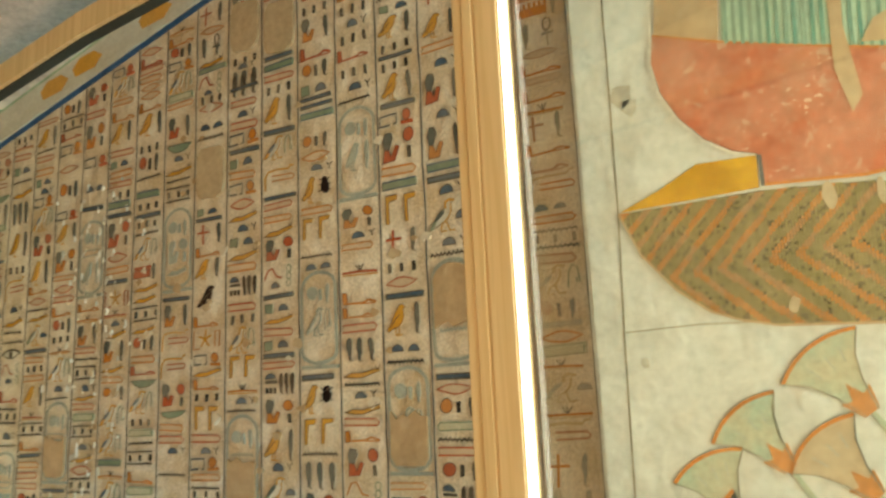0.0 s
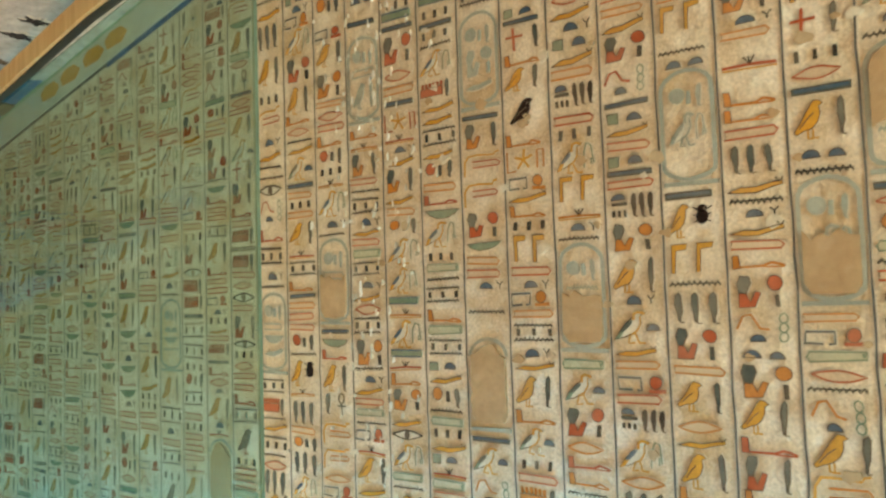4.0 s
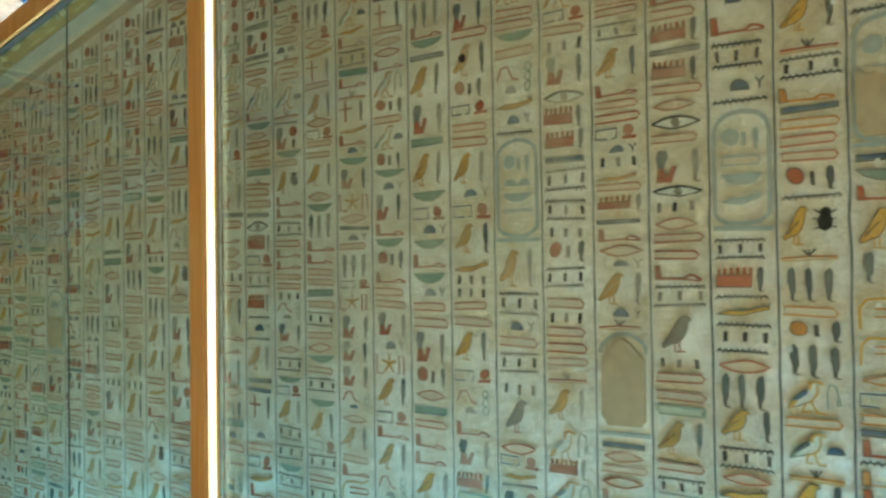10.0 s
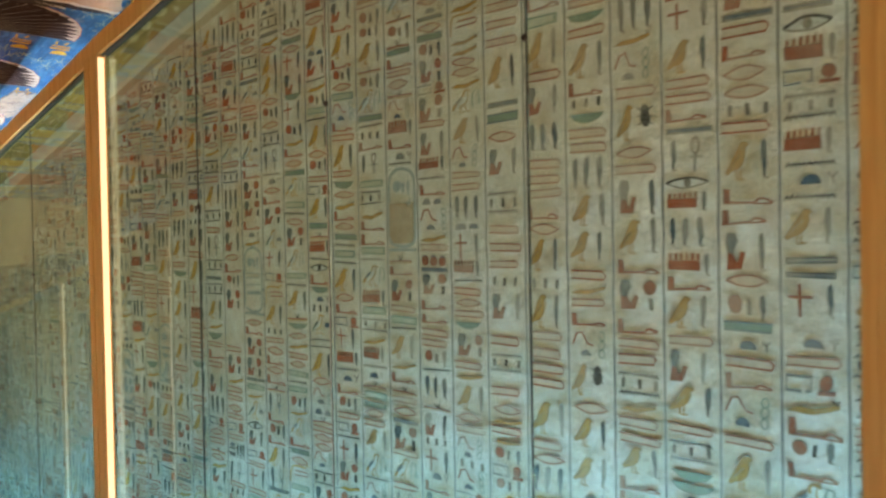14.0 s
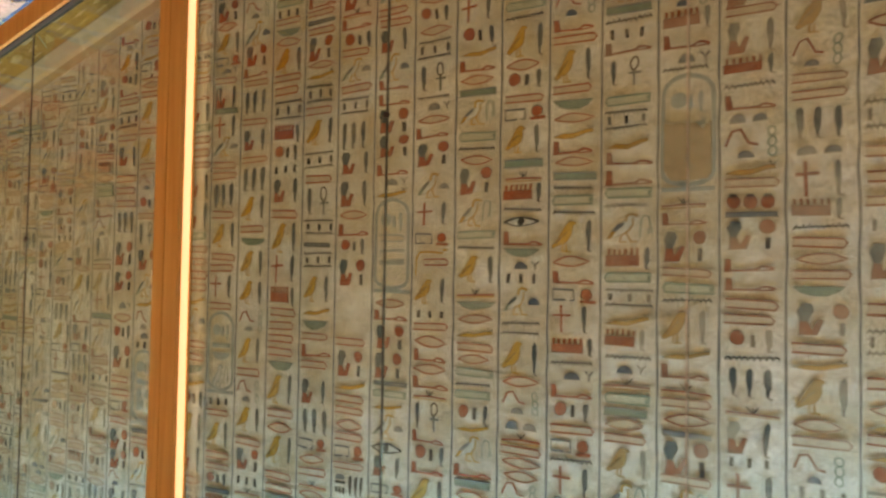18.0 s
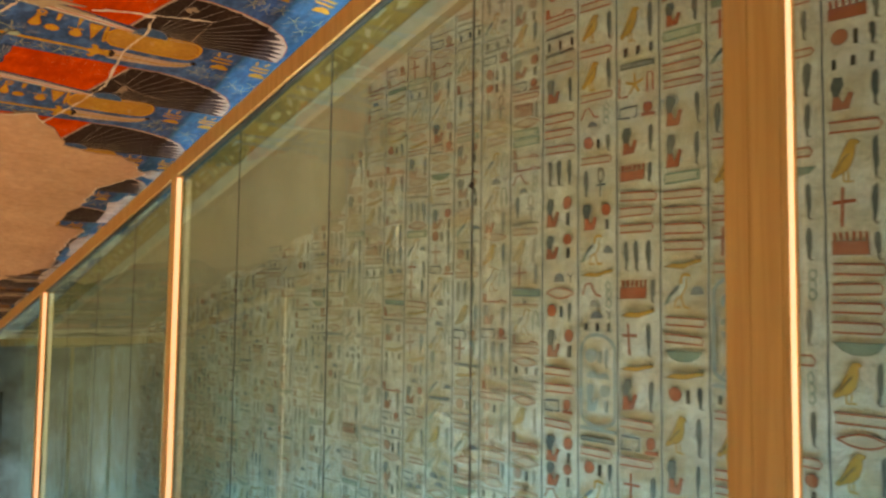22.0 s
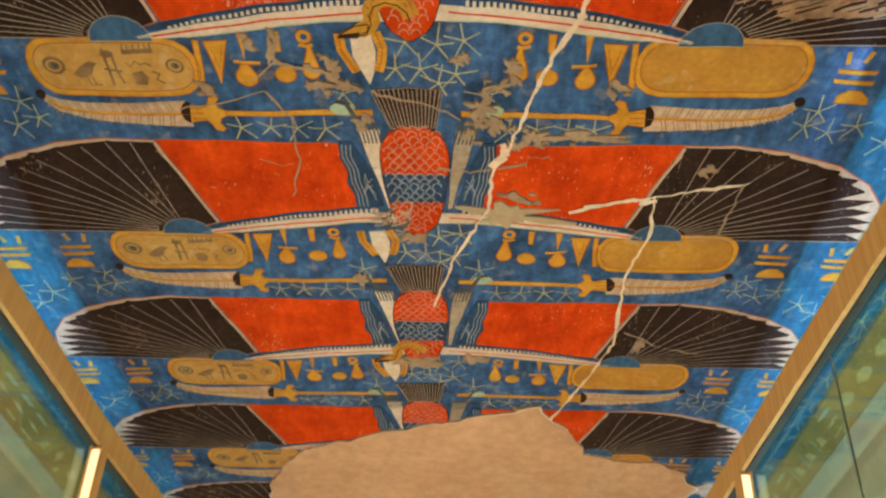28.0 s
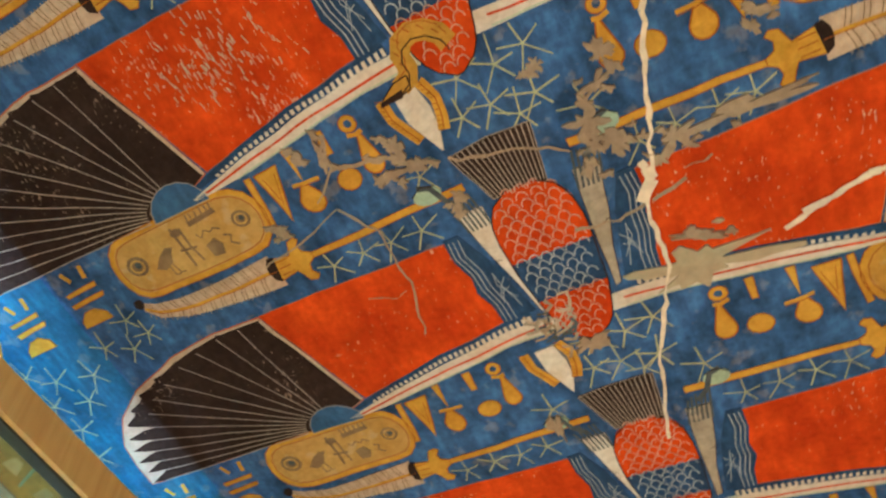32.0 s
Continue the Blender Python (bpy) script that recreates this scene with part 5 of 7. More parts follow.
def cornice(side, ya, yb):
    """The frieze leans inwards over the wall's top: yellow ground with pale ovals and brown signs above a grey moulding."""
    base = lambda a: (XW if side > 0 else XL) + bend(a)

    def place(a, b, h):
        # b: 0 at the ceiling, 1 at the wall
        return (base(a) - side * (0.13 * (1 - b) + h), a, ceil_z(a) - 0.004 - 0.125 * b - h)
    S = Sheet(place)
    rnd = random.Random(61 + side)
    n = int((yb - ya) / 0.3)
    for i in range(n):
        a0, a1 = ya + (yb - ya) * i / n, ya + (yb - ya) * (i + 1) / n
        # the thin dark band over the moulding is its shadow line in paint
        for b0, b1, m in ((0.0, 0.06, LINE), (0.06, 0.62, CORNICE), (0.62, 0.64, CORNICE_SHADE), (0.64, 0.90, MOULD), (0.90, 1.0, TAN)):
            S.poly([(a0, b0), (a1, b0), (a1, b1), (a0, b1)], m, 0.0045 if m is MOULD else 0.0020)
    S.place = lambda a, b, h: place(a, 0.04 + 0.60 * b, h)
    a = ya + 0.05
    while a < yb - 0.15:
        c = rnd.random()
        if c < 0.3:
            S.poly([(a, 0.52), (a + 0.02, 0.36), (a + 0.06, 0.34), (a + 0.085, 0.48), (a + 0.05, 0.64), (a + 0.015, 0.62)], OVALS, 0.0034)
            S.path([(a + 0.02, 0.5), (a + 0.06, 0.5)], 0.03, PATCH, 0.0038)
            a += 0.13
        elif c < 0.55:
            S.path([(a, 0.22), (a + 0.07, 0.24)], 0.10, MOULD, 0.0034)
            S.path([(a + 0.01, 0.5), (a + 0.06, 0.56)], 0.06, PATCH, 0.0034)
            S.path([(a + 0.01, 0.80), (a + 0.08, 0.82)], 0.06, OVALS, 0.0034)
            a += 0.12
        elif c < 0.8:
            S.poly([(a, 0.45), (a + 0.02, 0.25), (a + 0.04, 0.45), (a + 0.03, 0.65)], PATCH, 0.0034)
            S.poly([(a + 0.055, 0.75), (a + 0.075, 0.62), (a + 0.09, 0.78), (a + 0.065, 0.88)], OVALS, 0.0034)
            a += 0.12
        else:
            S.poly([(a, 0.72), (a + 0.012, 0.46), (a + 0.035, 0.44), (a + 0.045, 0.70)], OVALS, 0.0034)
            S.path([(a + 0.06, 0.3), (a + 0.065, 0.8)], 0.008, GREEN, 0.0034)
            a += 0.10
    return S.done("cornice", wall_right if side > 0 else wall_left)


frieze(1, 0.5, 14.6)
cornice(1, 4.7, 14.6)
cornice(-1, 4.8, 14.6)
frieze(-1, 6.0, 14.6)


# ---- painted ceiling ----
PITCH = 0.55
COSC = math.cos(math.atan(SLOPE))
BIRD0 = 8.947       # slope distance of one vulture's body top


def ceiling_frame(v):
    """Frame on the ceiling at slope distance v: x across, y down the slope along the bend, z up into the rock."""
    y = v * COSC
    ahead = Vector((BEND if y > 7 else 0.0, 1.0, SLOPE)).normalized()
    up = Vector((0, -SLOPE, 1)).normalized()
    across = ahead.cross(up).normalized()
    m = Matrix((across, ahead, up)).transposed().to_4x4()
    m.translation = Vector((CX + bend(y), y, ceil_z(y)))
    return m


def painter(seed):
    """A sheet on the ceiling whose outlines waver as a hand-held brush does."""
    o = seed * 3.7

    def place(a, b, h):
        n = noise.noise_vector((a * 14 + o, b * 14, o))
        return (a + 0.0035 * n.x, b + 0.0035 * n.y, -h)
    return Sheet(place)


def dense(pts, step=0.035, closed=True):
    out = []
    ring = list(zip(pts, pts[1:] + pts[:1])) if closed else list(zip(pts, pts[1:]))
    for p, q in ring:
        n = max(1, int(math.hypot(q[0] - p[0], q[1] - p[1]) / step))
        out += [(p[0] + (q[0] - p[0]) * i / n, p[1] + (q[1] - p[1]) * i / n) for i in range(n)]
    return out if closed else out + [pts[-1]]


def shape(S, pts, mat, h, edge=None, t=0.003):
    pts = dense(pts)
    S.poly(pts, mat, h)
    if edge:
        S.path(pts + [pts[0]], t, edge, h + 0.0003)


def star(S, rnd, a, b, r, t=0.0030):
    """Five-armed star whose arms reach towards its neighbours."""
    q0 = math.pi / 2 + rnd.uniform(-0.15, 0.15)
    for i in range(5):
        q = q0 + i * 2 * math.pi / 5 + rnd.uniform(-0.12, 0.12)
        k = r * rnd.uniform(0.75, 1.15)
        S.path([(a, b), (a + k * math.cos(q), b - k * math.sin(q))], t * rnd.uniform(0.7, 1.1), C_STAR, 0.0030 + 0.0001 * i)


def half_body(b):
    return float(np.interp(b, (0.0, 0.015, 0.045, 0.09, 0.15, 0.23, 0.295, 0.32, 0.334), (0.028, 0.055, 0.072, 0.077, 0.076, 0.066, 0.048, 0.030, 0.006)))


def scales(S, rnd, b0, b1, mat, line, c=-0.008):
    bs = [b0 + (b1 - b0) * i / 8 for i in range(9)]
    S.poly([(c + half_body(b), b) for b in bs] + [(c - half_body(b), b) for b in bs[::-1]], mat, 0.0050)
    r, row, b = 0.0112, 0, b0 + 0.008
    while b < b1 - 0.002:
        wide = half_body(b) - 0.006
        n = int(wide / r)
        for i in range(n):
            a = -wide + r + i * 2 * wide / max(n, 1) + (r if row % 2 else 0)
            if a < wide - 0.004:
                S.ring(c + a, b + rnd.uniform(-0.001, 0.001), r * 0.92, r * 1.15, 0.0024, line, 0.0056, n=5, part=0.5, start=math.pi)
        b += 0.0148
        row += 1


def drop(a, b0, b1, r, s):
    """Outline of a spoon-shaped drop from its tip at b0 to its round end at b1."""
    c = b1 - r
    pts = [(a - 0.003, b0)] + [(a - r * math.cos(q), c + r * math.sin(q)) for q in np.linspace(-0.35, math.pi + 0.35, 9)] + [(a + 0.003, b0)]
    return [(s * x, y) for x, y in pts]


def build_vulture(head, seed):
    S = painter(seed)
    rnd = random.Random(seed * 13 + 5)
    S.rect(-0.955, 0.285, 1.91, PITCH, C_BLUE, 0.0010)
    for s in (-1, 1):
        S.rect(min(s * 0.955, s * 1.40), 0.285, 0.445, PITCH, C_BORDER, 0.0010)
    for s in (-1, 1):
        q = lambda pts: [(s * a, b) for a, b in pts]
        # wing fan: pale ground, dark pointed feathers with thin pale quills
        outer = [(0.592, 0.044), (0.70, 0.040), (0.82, 0.055), (0.95, 0.097), (1.035, 0.150), (1.085, 0.215), (1.10, 0.28), (1.10, 0.336)]
        hub = (0.585, 0.338)
        shape(S, q([(0.592, 0.042)] + outer + [(0.60, 0.336), (0.50, 0.300)]), C_CREAM, 0.0016, RED, 0.0030)
        n = 13
        span = [tuple(np.interp(i / n * 7, range(8), [p[c] for p in outer]) for c in (0, 1)) for i in range(n + 1)]
        at = lambda p, k: (hub[0] + (p[0] - hub[0]) * k, hub[1] + (p[1] - hub[1]) * k)
        core = [at(p, 0.78) for p in span]
        S.poly(q([(0.505, 0.300), (0.59, 0.075)] + core + [(0.60, 0.334)]), C_DARK, 0.0020)
        S.poly(q([(0.505, 0.300), (0.578, 0.062), at(span[0], 0.60), (0.56, 0.30)]), C_DARK, 0.0021)
        S.poly(q([at(span[0], 0.5)] + [at(p, 0.982 - 0.004 * i) for i, p in enumerate(span[:9])] + [at(span[8], 0.5)]), C_DARK, 0.0022)
        for i in range(n):
            p0, p1 = span[i], span[i + 1]
            deep = max(0.73 + 0.012 * i, 0.93 - 0.014 * i)
            tip = at((p0[0] * 0.12 + p1[0] * 0.88, p0[1] * 0.12 + p1[1] * 0.88), 0.985 + rnd.uniform(-0.02, 0.012))
            bulge0, bulge1 = at((p0[0] * 0.72 + p1[0] * 0.28, p0[1] * 0.72 + p1[1] * 0.28), 0.955 if i < 8 else 0.90), at(p1, 0.965 if i < 8 else 0.92)
            S.poly(q([at(p0, 0.10), at(p0, deep), bulge0, tip, bulge1, at(p1, deep), at(p1, 0.10)]), C_DARK, 0.0024 + 0.00004 * (i % 2))
            S.path(q(dense([at(p1, 0.14), at(p1, deep + 0.04)], 0.06, False)), 0.0021, C_QUILL, 0.0032)
        S.path(q(dense([(0.503, 0.298), (0.592, 0.050)], 0.04, False)), 0.007, C_CREAM, 0.0031)
        # red inner wing
        shape(S, q([(0.172, 0.046), (0.30, 0.046), (0.45, 0.042), (0.588, 0.042), (0.540, 0.175), (0.494, 0.298), (0.30, 0.262), (0.150, 0.240)]), C_RED, 0.0026, RED, 0.0022)
        shape(S, q([(hub[0] + 0.064 * math.cos(w), hub[1] + 0.004 - 0.055 * math.sin(w)) for w in np.linspace(0.0, math.pi, 9)]), C_HUB, 0.0036, C_QUILL, 0.0016)
        # wing edge: comb, white band, red line
        S.poly(q(dense([(0.10, 0.238), (0.152, 0.244), (0.30, 0.260), (0.42, 0.284), (0.53, 0.311), (0.53, 0.322), (0.42, 0.302), (0.30, 0.282), (0.10, 0.262)])), C_DEEP, 0.0032)
        for i in range(31):
            a = 0.105 + 0.0125 * i
            b = float(np.interp(a, (0.10, 0.30, 0.42, 0.53), (0.244, 0.264, 0.286, 0.312)))
            S.rect(s * a - 0.0032, b + 0.014, 0.0064, 0.013 - 0.008 * i / 31, C_WHITE, 0.0040)
        shape(S, q([(0.03, 0.258), (0.152, 0.262), (0.30, 0.282), (0.42, 0.303), (0.552, 0.332), (0.545, 0.338), (0.42, 0.330), (0.30, 0.314), (0.17, 0.296), (0.04, 0.292)]), C_WHITE, 0.0036)
        S.path(q(dense([(0.07, 0.272), (0.30, 0.296), (0.43, 0.316), (0.52, 0.331)], 0.03, False)), 0.0042, C_RED, 0.0046)
        S.path(q(dense([(0.07, 0.290), (0.17, 0.294), (0.30, 0.312), (0.45, 0.332)], 0.03, False)), 0.0022, AQUA, 0.0044)
        # drape with pale wavy lines, and the pale leg beside it
        shape(S, q([(0.178, 0.040), (0.148, 0.040), (0.118, 0.108), (0.086, 0.236), (0.150, 0.244), (0.155, 0.200), (0.170, 0.165), (0.166, 0.13), (0.178, 0.09)]), C_DEEP, 0.0036)
        for d in (0.0, 0.009, 0.019):
            S.path(q([(0.170 - d, 0.048), (0.172 - d, 0.085), (0.160 - d, 0.125), (0.158 - d, 0.16), (0.146 - d, 0.20), (0.143 - d, 0.240)]), 0.0020, C_LILAC, 0.0042)
        for d in (0.0, 0.010):
            S.path(q([(0.104, 0.215 - d * 2), (0.118 + d, 0.170 - d), (0.126, 0.135 + d)]), 0.0017, C_LILAC, 0.0042)
            S.path(q([(0.108, 0.150 + d * 2), (0.122, 0.165 + d), (0.132, 0.190 + d)]), 0.0017, C_LILAC, 0.0043)
        shape(S, q([(0.130, 0.008), (0.082, 0.008), (0.074, 0.10), (0.070, 0.20), (0.066, 0.244), (0.078, 0.240), (0.092, 0.165), (0.110, 0.10)]), C_GREY if s > 0 else C_WHITE, 0.0046, C_DARK, 0.0013)
        for i in range(6):
            a = 0.082 + 0.009 * i
            S.path(q([(a + 0.012, -0.020 + rnd.uniform(-0.012, 0.008)), (a + 0.002, 0.020), (a - 0.003, 0.044)]), 0.0042, C_SLATE, 0.0052)
        S.path(q([(0.095, 0.118), (0.102, 0.114), (0.108, 0.120)]), 0.0015, C_DARK, 0.0056)
        # claw on the stem
        S.path(q([(0.112, -0.005), (0.135, -0.028), (0.150, -0.060), (0.172, -0.068)]), 0.011, C_SLATE, 0.0044)
        S.oval(s * 0.160, -0.048, 0.026, 0.017, AQUA, 0.0042)
        S.path(q([(0.14, -0.062), (0.165, -0.068), (0.186, -0.055)]), 0.0022, C_DARK, 0.0050)
        # name ring and its end bar
        off = -0.012 if s > 0 else 0.0
        cap = lambda sg: [(0.622 + sg * (0.112 + 0.060 * math.cos(w) ** 0.8), -0.146 + off + 0.064 * math.sin(w)) for w in np.linspace(-math.pi / 2 + 0.02, math.pi / 2 - 0.02, 9)]
        ring = q(cap(1) + cap(-1)[::-1])
        shape(S, ring, C_GOLD if s > 0 else C_TAN, 0.0026, C_YELLOW, 0.011)
        inner = [(s * 0.622 + (a - s * 0.622) * 0.955, -0.146 + off + (b + 0.146 - off) * 0.88) for a, b in ring]
        for edge in (inner, [(s * 0.622 + (a - s * 0.622) * 1.035, -0.146 + off + (b + 0.146 - off) * 1.09) for a, b in ring]):
            edge = dense(edge)
            S.path(edge + [edge[0]], 0.0020, C_ORANGE, 0.0033)
        shape(S, q([(0.432, -0.212), (0.444, -0.213), (0.452, -0.108), (0.440, -0.106)]), C_YELLOW, 0.0030, C_ORANGE, 0.0020)
        if s < 0:
            for a, r in ((-0.745, 0.024), (-0.495, 0.019)):
                S.oval(a, -0.150, r, r * 0.92, C_FADED, 0.0036)
                S.ring(a, -0.150, r * 0.6, r * 0.55, 0.004, C_TAN, 0.0040)
                S.oval(a + 0.003, -0.152, r * 0.3, r * 0.3, C_SLATE, 0.0042)
            wob = lambda pts, w: S.path(dense([(a + rnd.uniform(-0.002, 0.002), b + rnd.uniform(-0.002, 0.002)) for a, b in pts], 0.015, False), w, C_FADED, 0.0040 + 0.0001 * rnd.random())
            # a worn bird, two staffs, a notched board, a ripple and a folded cloth
            shape(S, [(-0.712, -0.128), (-0.690, -0.148), (-0.668, -0.160), (-0.652, -0.156), (-0.662, -0.146), (-0.672, -0.128), (-0.694, -0.120)], C_FADED, 0.0038)
            wob([(-0.684, -0.124), (-0.682, -0.104), (-0.672, -0.103)], 0.0035)
            wob([(-0.672, -0.128), (-0.668, -0.106), (-0.658, -0.105)], 0.0035)
            wob([(-0.634, -0.190), (-0.630, -0.150), (-0.632, -0.106)], 0.0060)
            wob([(-0.616, -0.184), (-0.614, -0.140), (-0.610, -0.108)], 0.0050)
            S.oval(-0.626, -0.178, 0.013, 0.008, C_FADED, 0.0041)
            wob([(-0.640, -0.142), (-0.606, -0.138)], 0.0055)
            shape(S, [(-0.594, -0.186), (-0.530, -0.190), (-0.530, -0.180), (-0.594, -0.176)], C_FADED, 0.0038)
            for i in range(6):
                wob([(-0.590 + 0.0115 * i, -0.188), (-0.589 + 0.0115 * i, -0.200)], 0.0035)
            wob([(-0.594, -0.158), (-0.584, -0.150), (-0.574, -0.158), (-0.564, -0.150), (-0.554, -0.157), (-0.544, -0.149)], 0.0035)
            shape(S, [(-0.588, -0.132), (-0.566, -0.138), (-0.556, -0.122), (-0.564, -0.104), (-0.586, -0.106)], C_FADED, 0.0038)
            wob([(-0.545, -0.136), (-0.530, -0.132), (-0.540, -0.118), (-0.524, -0.108)], 0.0045)
        # row of amulet signs
        shape(S, q([(0.424, -0.211), (0.374, -0.213), (0.404, -0.106)]), C_YELLOW, 0.0030, C_ORANGE)
        S.path(q([(0.412, -0.200), (0.402, -0.150)]), 0.0016, C_ORANGE, 0.0036)
        S.path(q([(0.386, -0.200), (0.402, -0.140)]), 0.0016, C_ORANGE, 0.0036)
        shape(S, q([(0.352, -0.228), (0.336, -0.228), (0.346, -0.165)]), C_YELLOW, 0.0030, C_ORANGE, 0.002)
        shape(S, drop(0.348, -0.162, -0.104, 0.022, s), C_YELLOW, 0.0030, C_ORANGE)
        S.path(q([(0.368, -0.163), (0.345, -0.160), (0.316, -0.160)]), 0.0065, C_YELLOW, 0.0036)
        S.path(q([(0.368, -0.158), (0.345, -0.155), (0.316, -0.155)]), 0.0018, C_ORANGE, 0.0038)
        shape(S, q([(0.282, -0.232), (0.266, -0.232), (0.268, -0.188), (0.280, -0.188)]), C_YELLOW, 0.0030, C_ORANGE, 0.002)
        shape(S, [(s * 0.268 + 0.023 * math.cos(w), -0.133 + 0.020 * math.sin(w)) for w in np.linspace(0, 2 * math.pi, 14)[:-1]], C_YELLOW, 0.0030, C_ORANGE, 0.0024)
        shape(S, drop(0.212, -0.200, -0.122, 0.019, s), C_YELLOW, 0.0030, C_ORANGE)
        S.ring(s * 0.220, -0.222, 0.011, 0.011, 0.008, C_YELLOW, 0.0032)
        S.ring(s * 0.220, -0.222, 0.016, 0.015, 0.002, C_ORANGE, 0.0034)
        S.path(q([(0.232, -0.204), (0.217, -0.200), (0.204, -0.203)]), 0.008, C_YELLOW, 0.0035)
        # outer signs: strokes, bars and a loaf, once inside and once outside the light
        for x0, up in ((0.865, 0.0), (1.035, 0.01)):
            S.path(q([(x0, -0.172 + up), (x0 - 0.006, -0.200 + up)]), 0.010, C_YELLOW, 0.0030)
            S.path(q([(x0 + 0.035, -0.176 + up), (x0 + 0.045, -0.200 + up)]), 0.010, C_YELLOW, 0.0030)
            shape(S, q([(x0 - 0.012, -0.160 + up), (x0 + 0.070, -0.155 + up), (x0 + 0.066, -0.146 + up), (x0 - 0.010, -0.150 + up)]), C_YELLOW, 0.0030, C_ORANGE, 0.0018)
            shape(S, q([(x0 - 0.014, -0.136 + up), (x0 + 0.072, -0.130 + up), (x0 + 0.068, -0.120 + up), (x0 - 0.010, -0.126 + up)]), C_YELLOW, 0.0030, C_ORANGE, 0.0018)
            shape(S, q([(x0 + 0.004, -0.076 + up), (x0 + 0.008, -0.094 + up), (x0 + 0.03, -0.108 + up), (x0 + 0.055, -0.106 + up), (x0 + 0.074, -0.090 + up), (x0 + 0.078, -0.074 + up)]), C_YELLOW, 0.0030, C_ORANGE, 0.0018)
        shape(S, q([(1.165, -0.20), (1.185, -0.14), (1.18, -0.09), (1.158, -0.12)]), C_YELLOW, 0.0030, C_ORANGE, 0.002)
        # stem with scrolled head, knob and ostrich feather
        shape(S, q([(0.095, -0.046), (0.30, -0.041), (0.425, -0.037), (0.425, -0.026), (0.30, -0.028), (0.095, -0.032)]), C_YELLOW, 0.0032, C_ORANGE, 0.0018)
        shape(S, q([(0.410, -0.038), (0.425, -0.046), (0.428, -0.060), (0.418, -0.070), (0.426, -0.078), (0.440, -0.074), (0.446, -0.060), (0.452, -0.048), (0.492, -0.056), (0.494, -0.008), (0.454, -0.014), (0.446, -0.002), (0.440, 0.012), (0.426, 0.016), (0.418, 0.008), (0.428, -0.004), (0.424, -0.018), (0.410, -0.026)]), C_YELLOW, 0.0036, C_ORANGE, 0.0022)
        for b in (-0.046, -0.032, -0.018):
            S.path(q([(0.458, b), (0.488, b)]), 0.0022, C_ORANGE, 0.0042)
        shape(S, q([(0.486, -0.056), (0.498, -0.060), (0.508, -0.045), (0.510, -0.030), (0.506, -0.014), (0.494, -0.006)]), C_DARK, 0.0044)
        top = [(0.495, -0.064), (0.56, -0.060), (0.64, -0.056), (0.71, -0.056), (0.765, -0.066), (0.792, -0.078)]
        low = [(0.798, -0.062), (0.775, -0.036), (0.72, -0.016), (0.64, -0.004), (0.56, 0.002), (0.492, 0.004)]
        shape(S, q(top + low), C_PLUME, 0.0030)
        mid = lambda a: float(np.interp(a, (0.49, 0.60, 0.70, 0.76, 0.795), (-0.033, -0.030, -0.032, -0.044, -0.066)))
        S.path(q([(a, mid(a)) for a in np.linspace(0.495, 0.795, 12)]), 0.0062, C_YELLOW, 0.0042)
        S.path(q([(a, mid(a) + 0.0035) for a in np.linspace(0.495, 0.79, 12)]), 0.0015, C_ORANGE, 0.0045)
        for i in range(34):
            a = 0.515 + 0.0082 * i
            tb = float(np.interp(a, [p[0] for p in top], [p[1] for p in top]))
            lb = float(np.interp(a, [p[0] for p in low[::-1]], [p[1] for p in low[::-1]]))
            for e in (tb - 0.003, lb + 0.003):
                S.path(q([(a, mid(a)), (a + 0.006, (mid(a) + e) / 2), (a + 0.009, e)]), 0.0016, C_FADED if i % 3 else C_CREAM, 0.0036)
        S.oval(s * 0.800, -0.078, 0.011, 0.011, C_DARK, 0.0046)
        for a, b in ((0.20, 0.004), (0.262, 0.002), (0.324, 0.000), (0.386, 0.002), (0.83, -0.012), (0.885, 0.004), (0.945, -0.02), (0.85, -0.055), (1.02, 0.03), (1.07, 0.075), (1.11, 0.01), (1.16, 0.06), (1.17, -0.03), (1.15, 0.14), (1.17, 0.22), (1.22, 0.10), (1.23, 0.0), (1.22, -0.16), (1.24, 0.18)):
            star(S, rnd, s * a + rnd.uniform(-0.004, 0.004), b + rnd.uniform(-0.004, 0.004), 0.038 if a < 1 else 0.044)
    for a, b in ((-0.018, -0.211), (0.045, -0.207), (0.100, -0.218), (0.012, -0.148), (0.083, -0.138), (0.150, -0.085), (-0.040, -0.150), (-0.155, -0.085), (0.048, -0.116)):
        star(S, rnd, a, b, 0.044, 0.0034)
    # tail and body
    shape(S, [(-0.094, -0.097), (-0.02, -0.104), (0.057, -0.100), (0.040, 0.010), (-0.058, 0.004)], C_DARK, 0.0046, C_QUILL, 0.0016)
    for i in range(15):
        t = (i + 0.5) / 15
        S.path([(-0.094 + 0.151 * t, -0.100), (-0.058 + 0.098 * t, 0.004)], 0.0021, C_QUILL, 0.0052)
    scales(S, rnd, 0.0, 0.135, C_RED, C_PINK)
    scales(S, rnd, 0.135, 0.223, C_DEEP, C_LILAC)
    scales(S, rnd, 0.223, 0.334, C_RED, C_PINK)
    bs = np.linspace(0.0, 0.334, 20)
    S.path([(-0.008 + half_body(b), b) for b in bs] + [(-0.008 - half_body(b), b) for b in bs[::-1]], 0.0024, C_DARK, 0.0060)
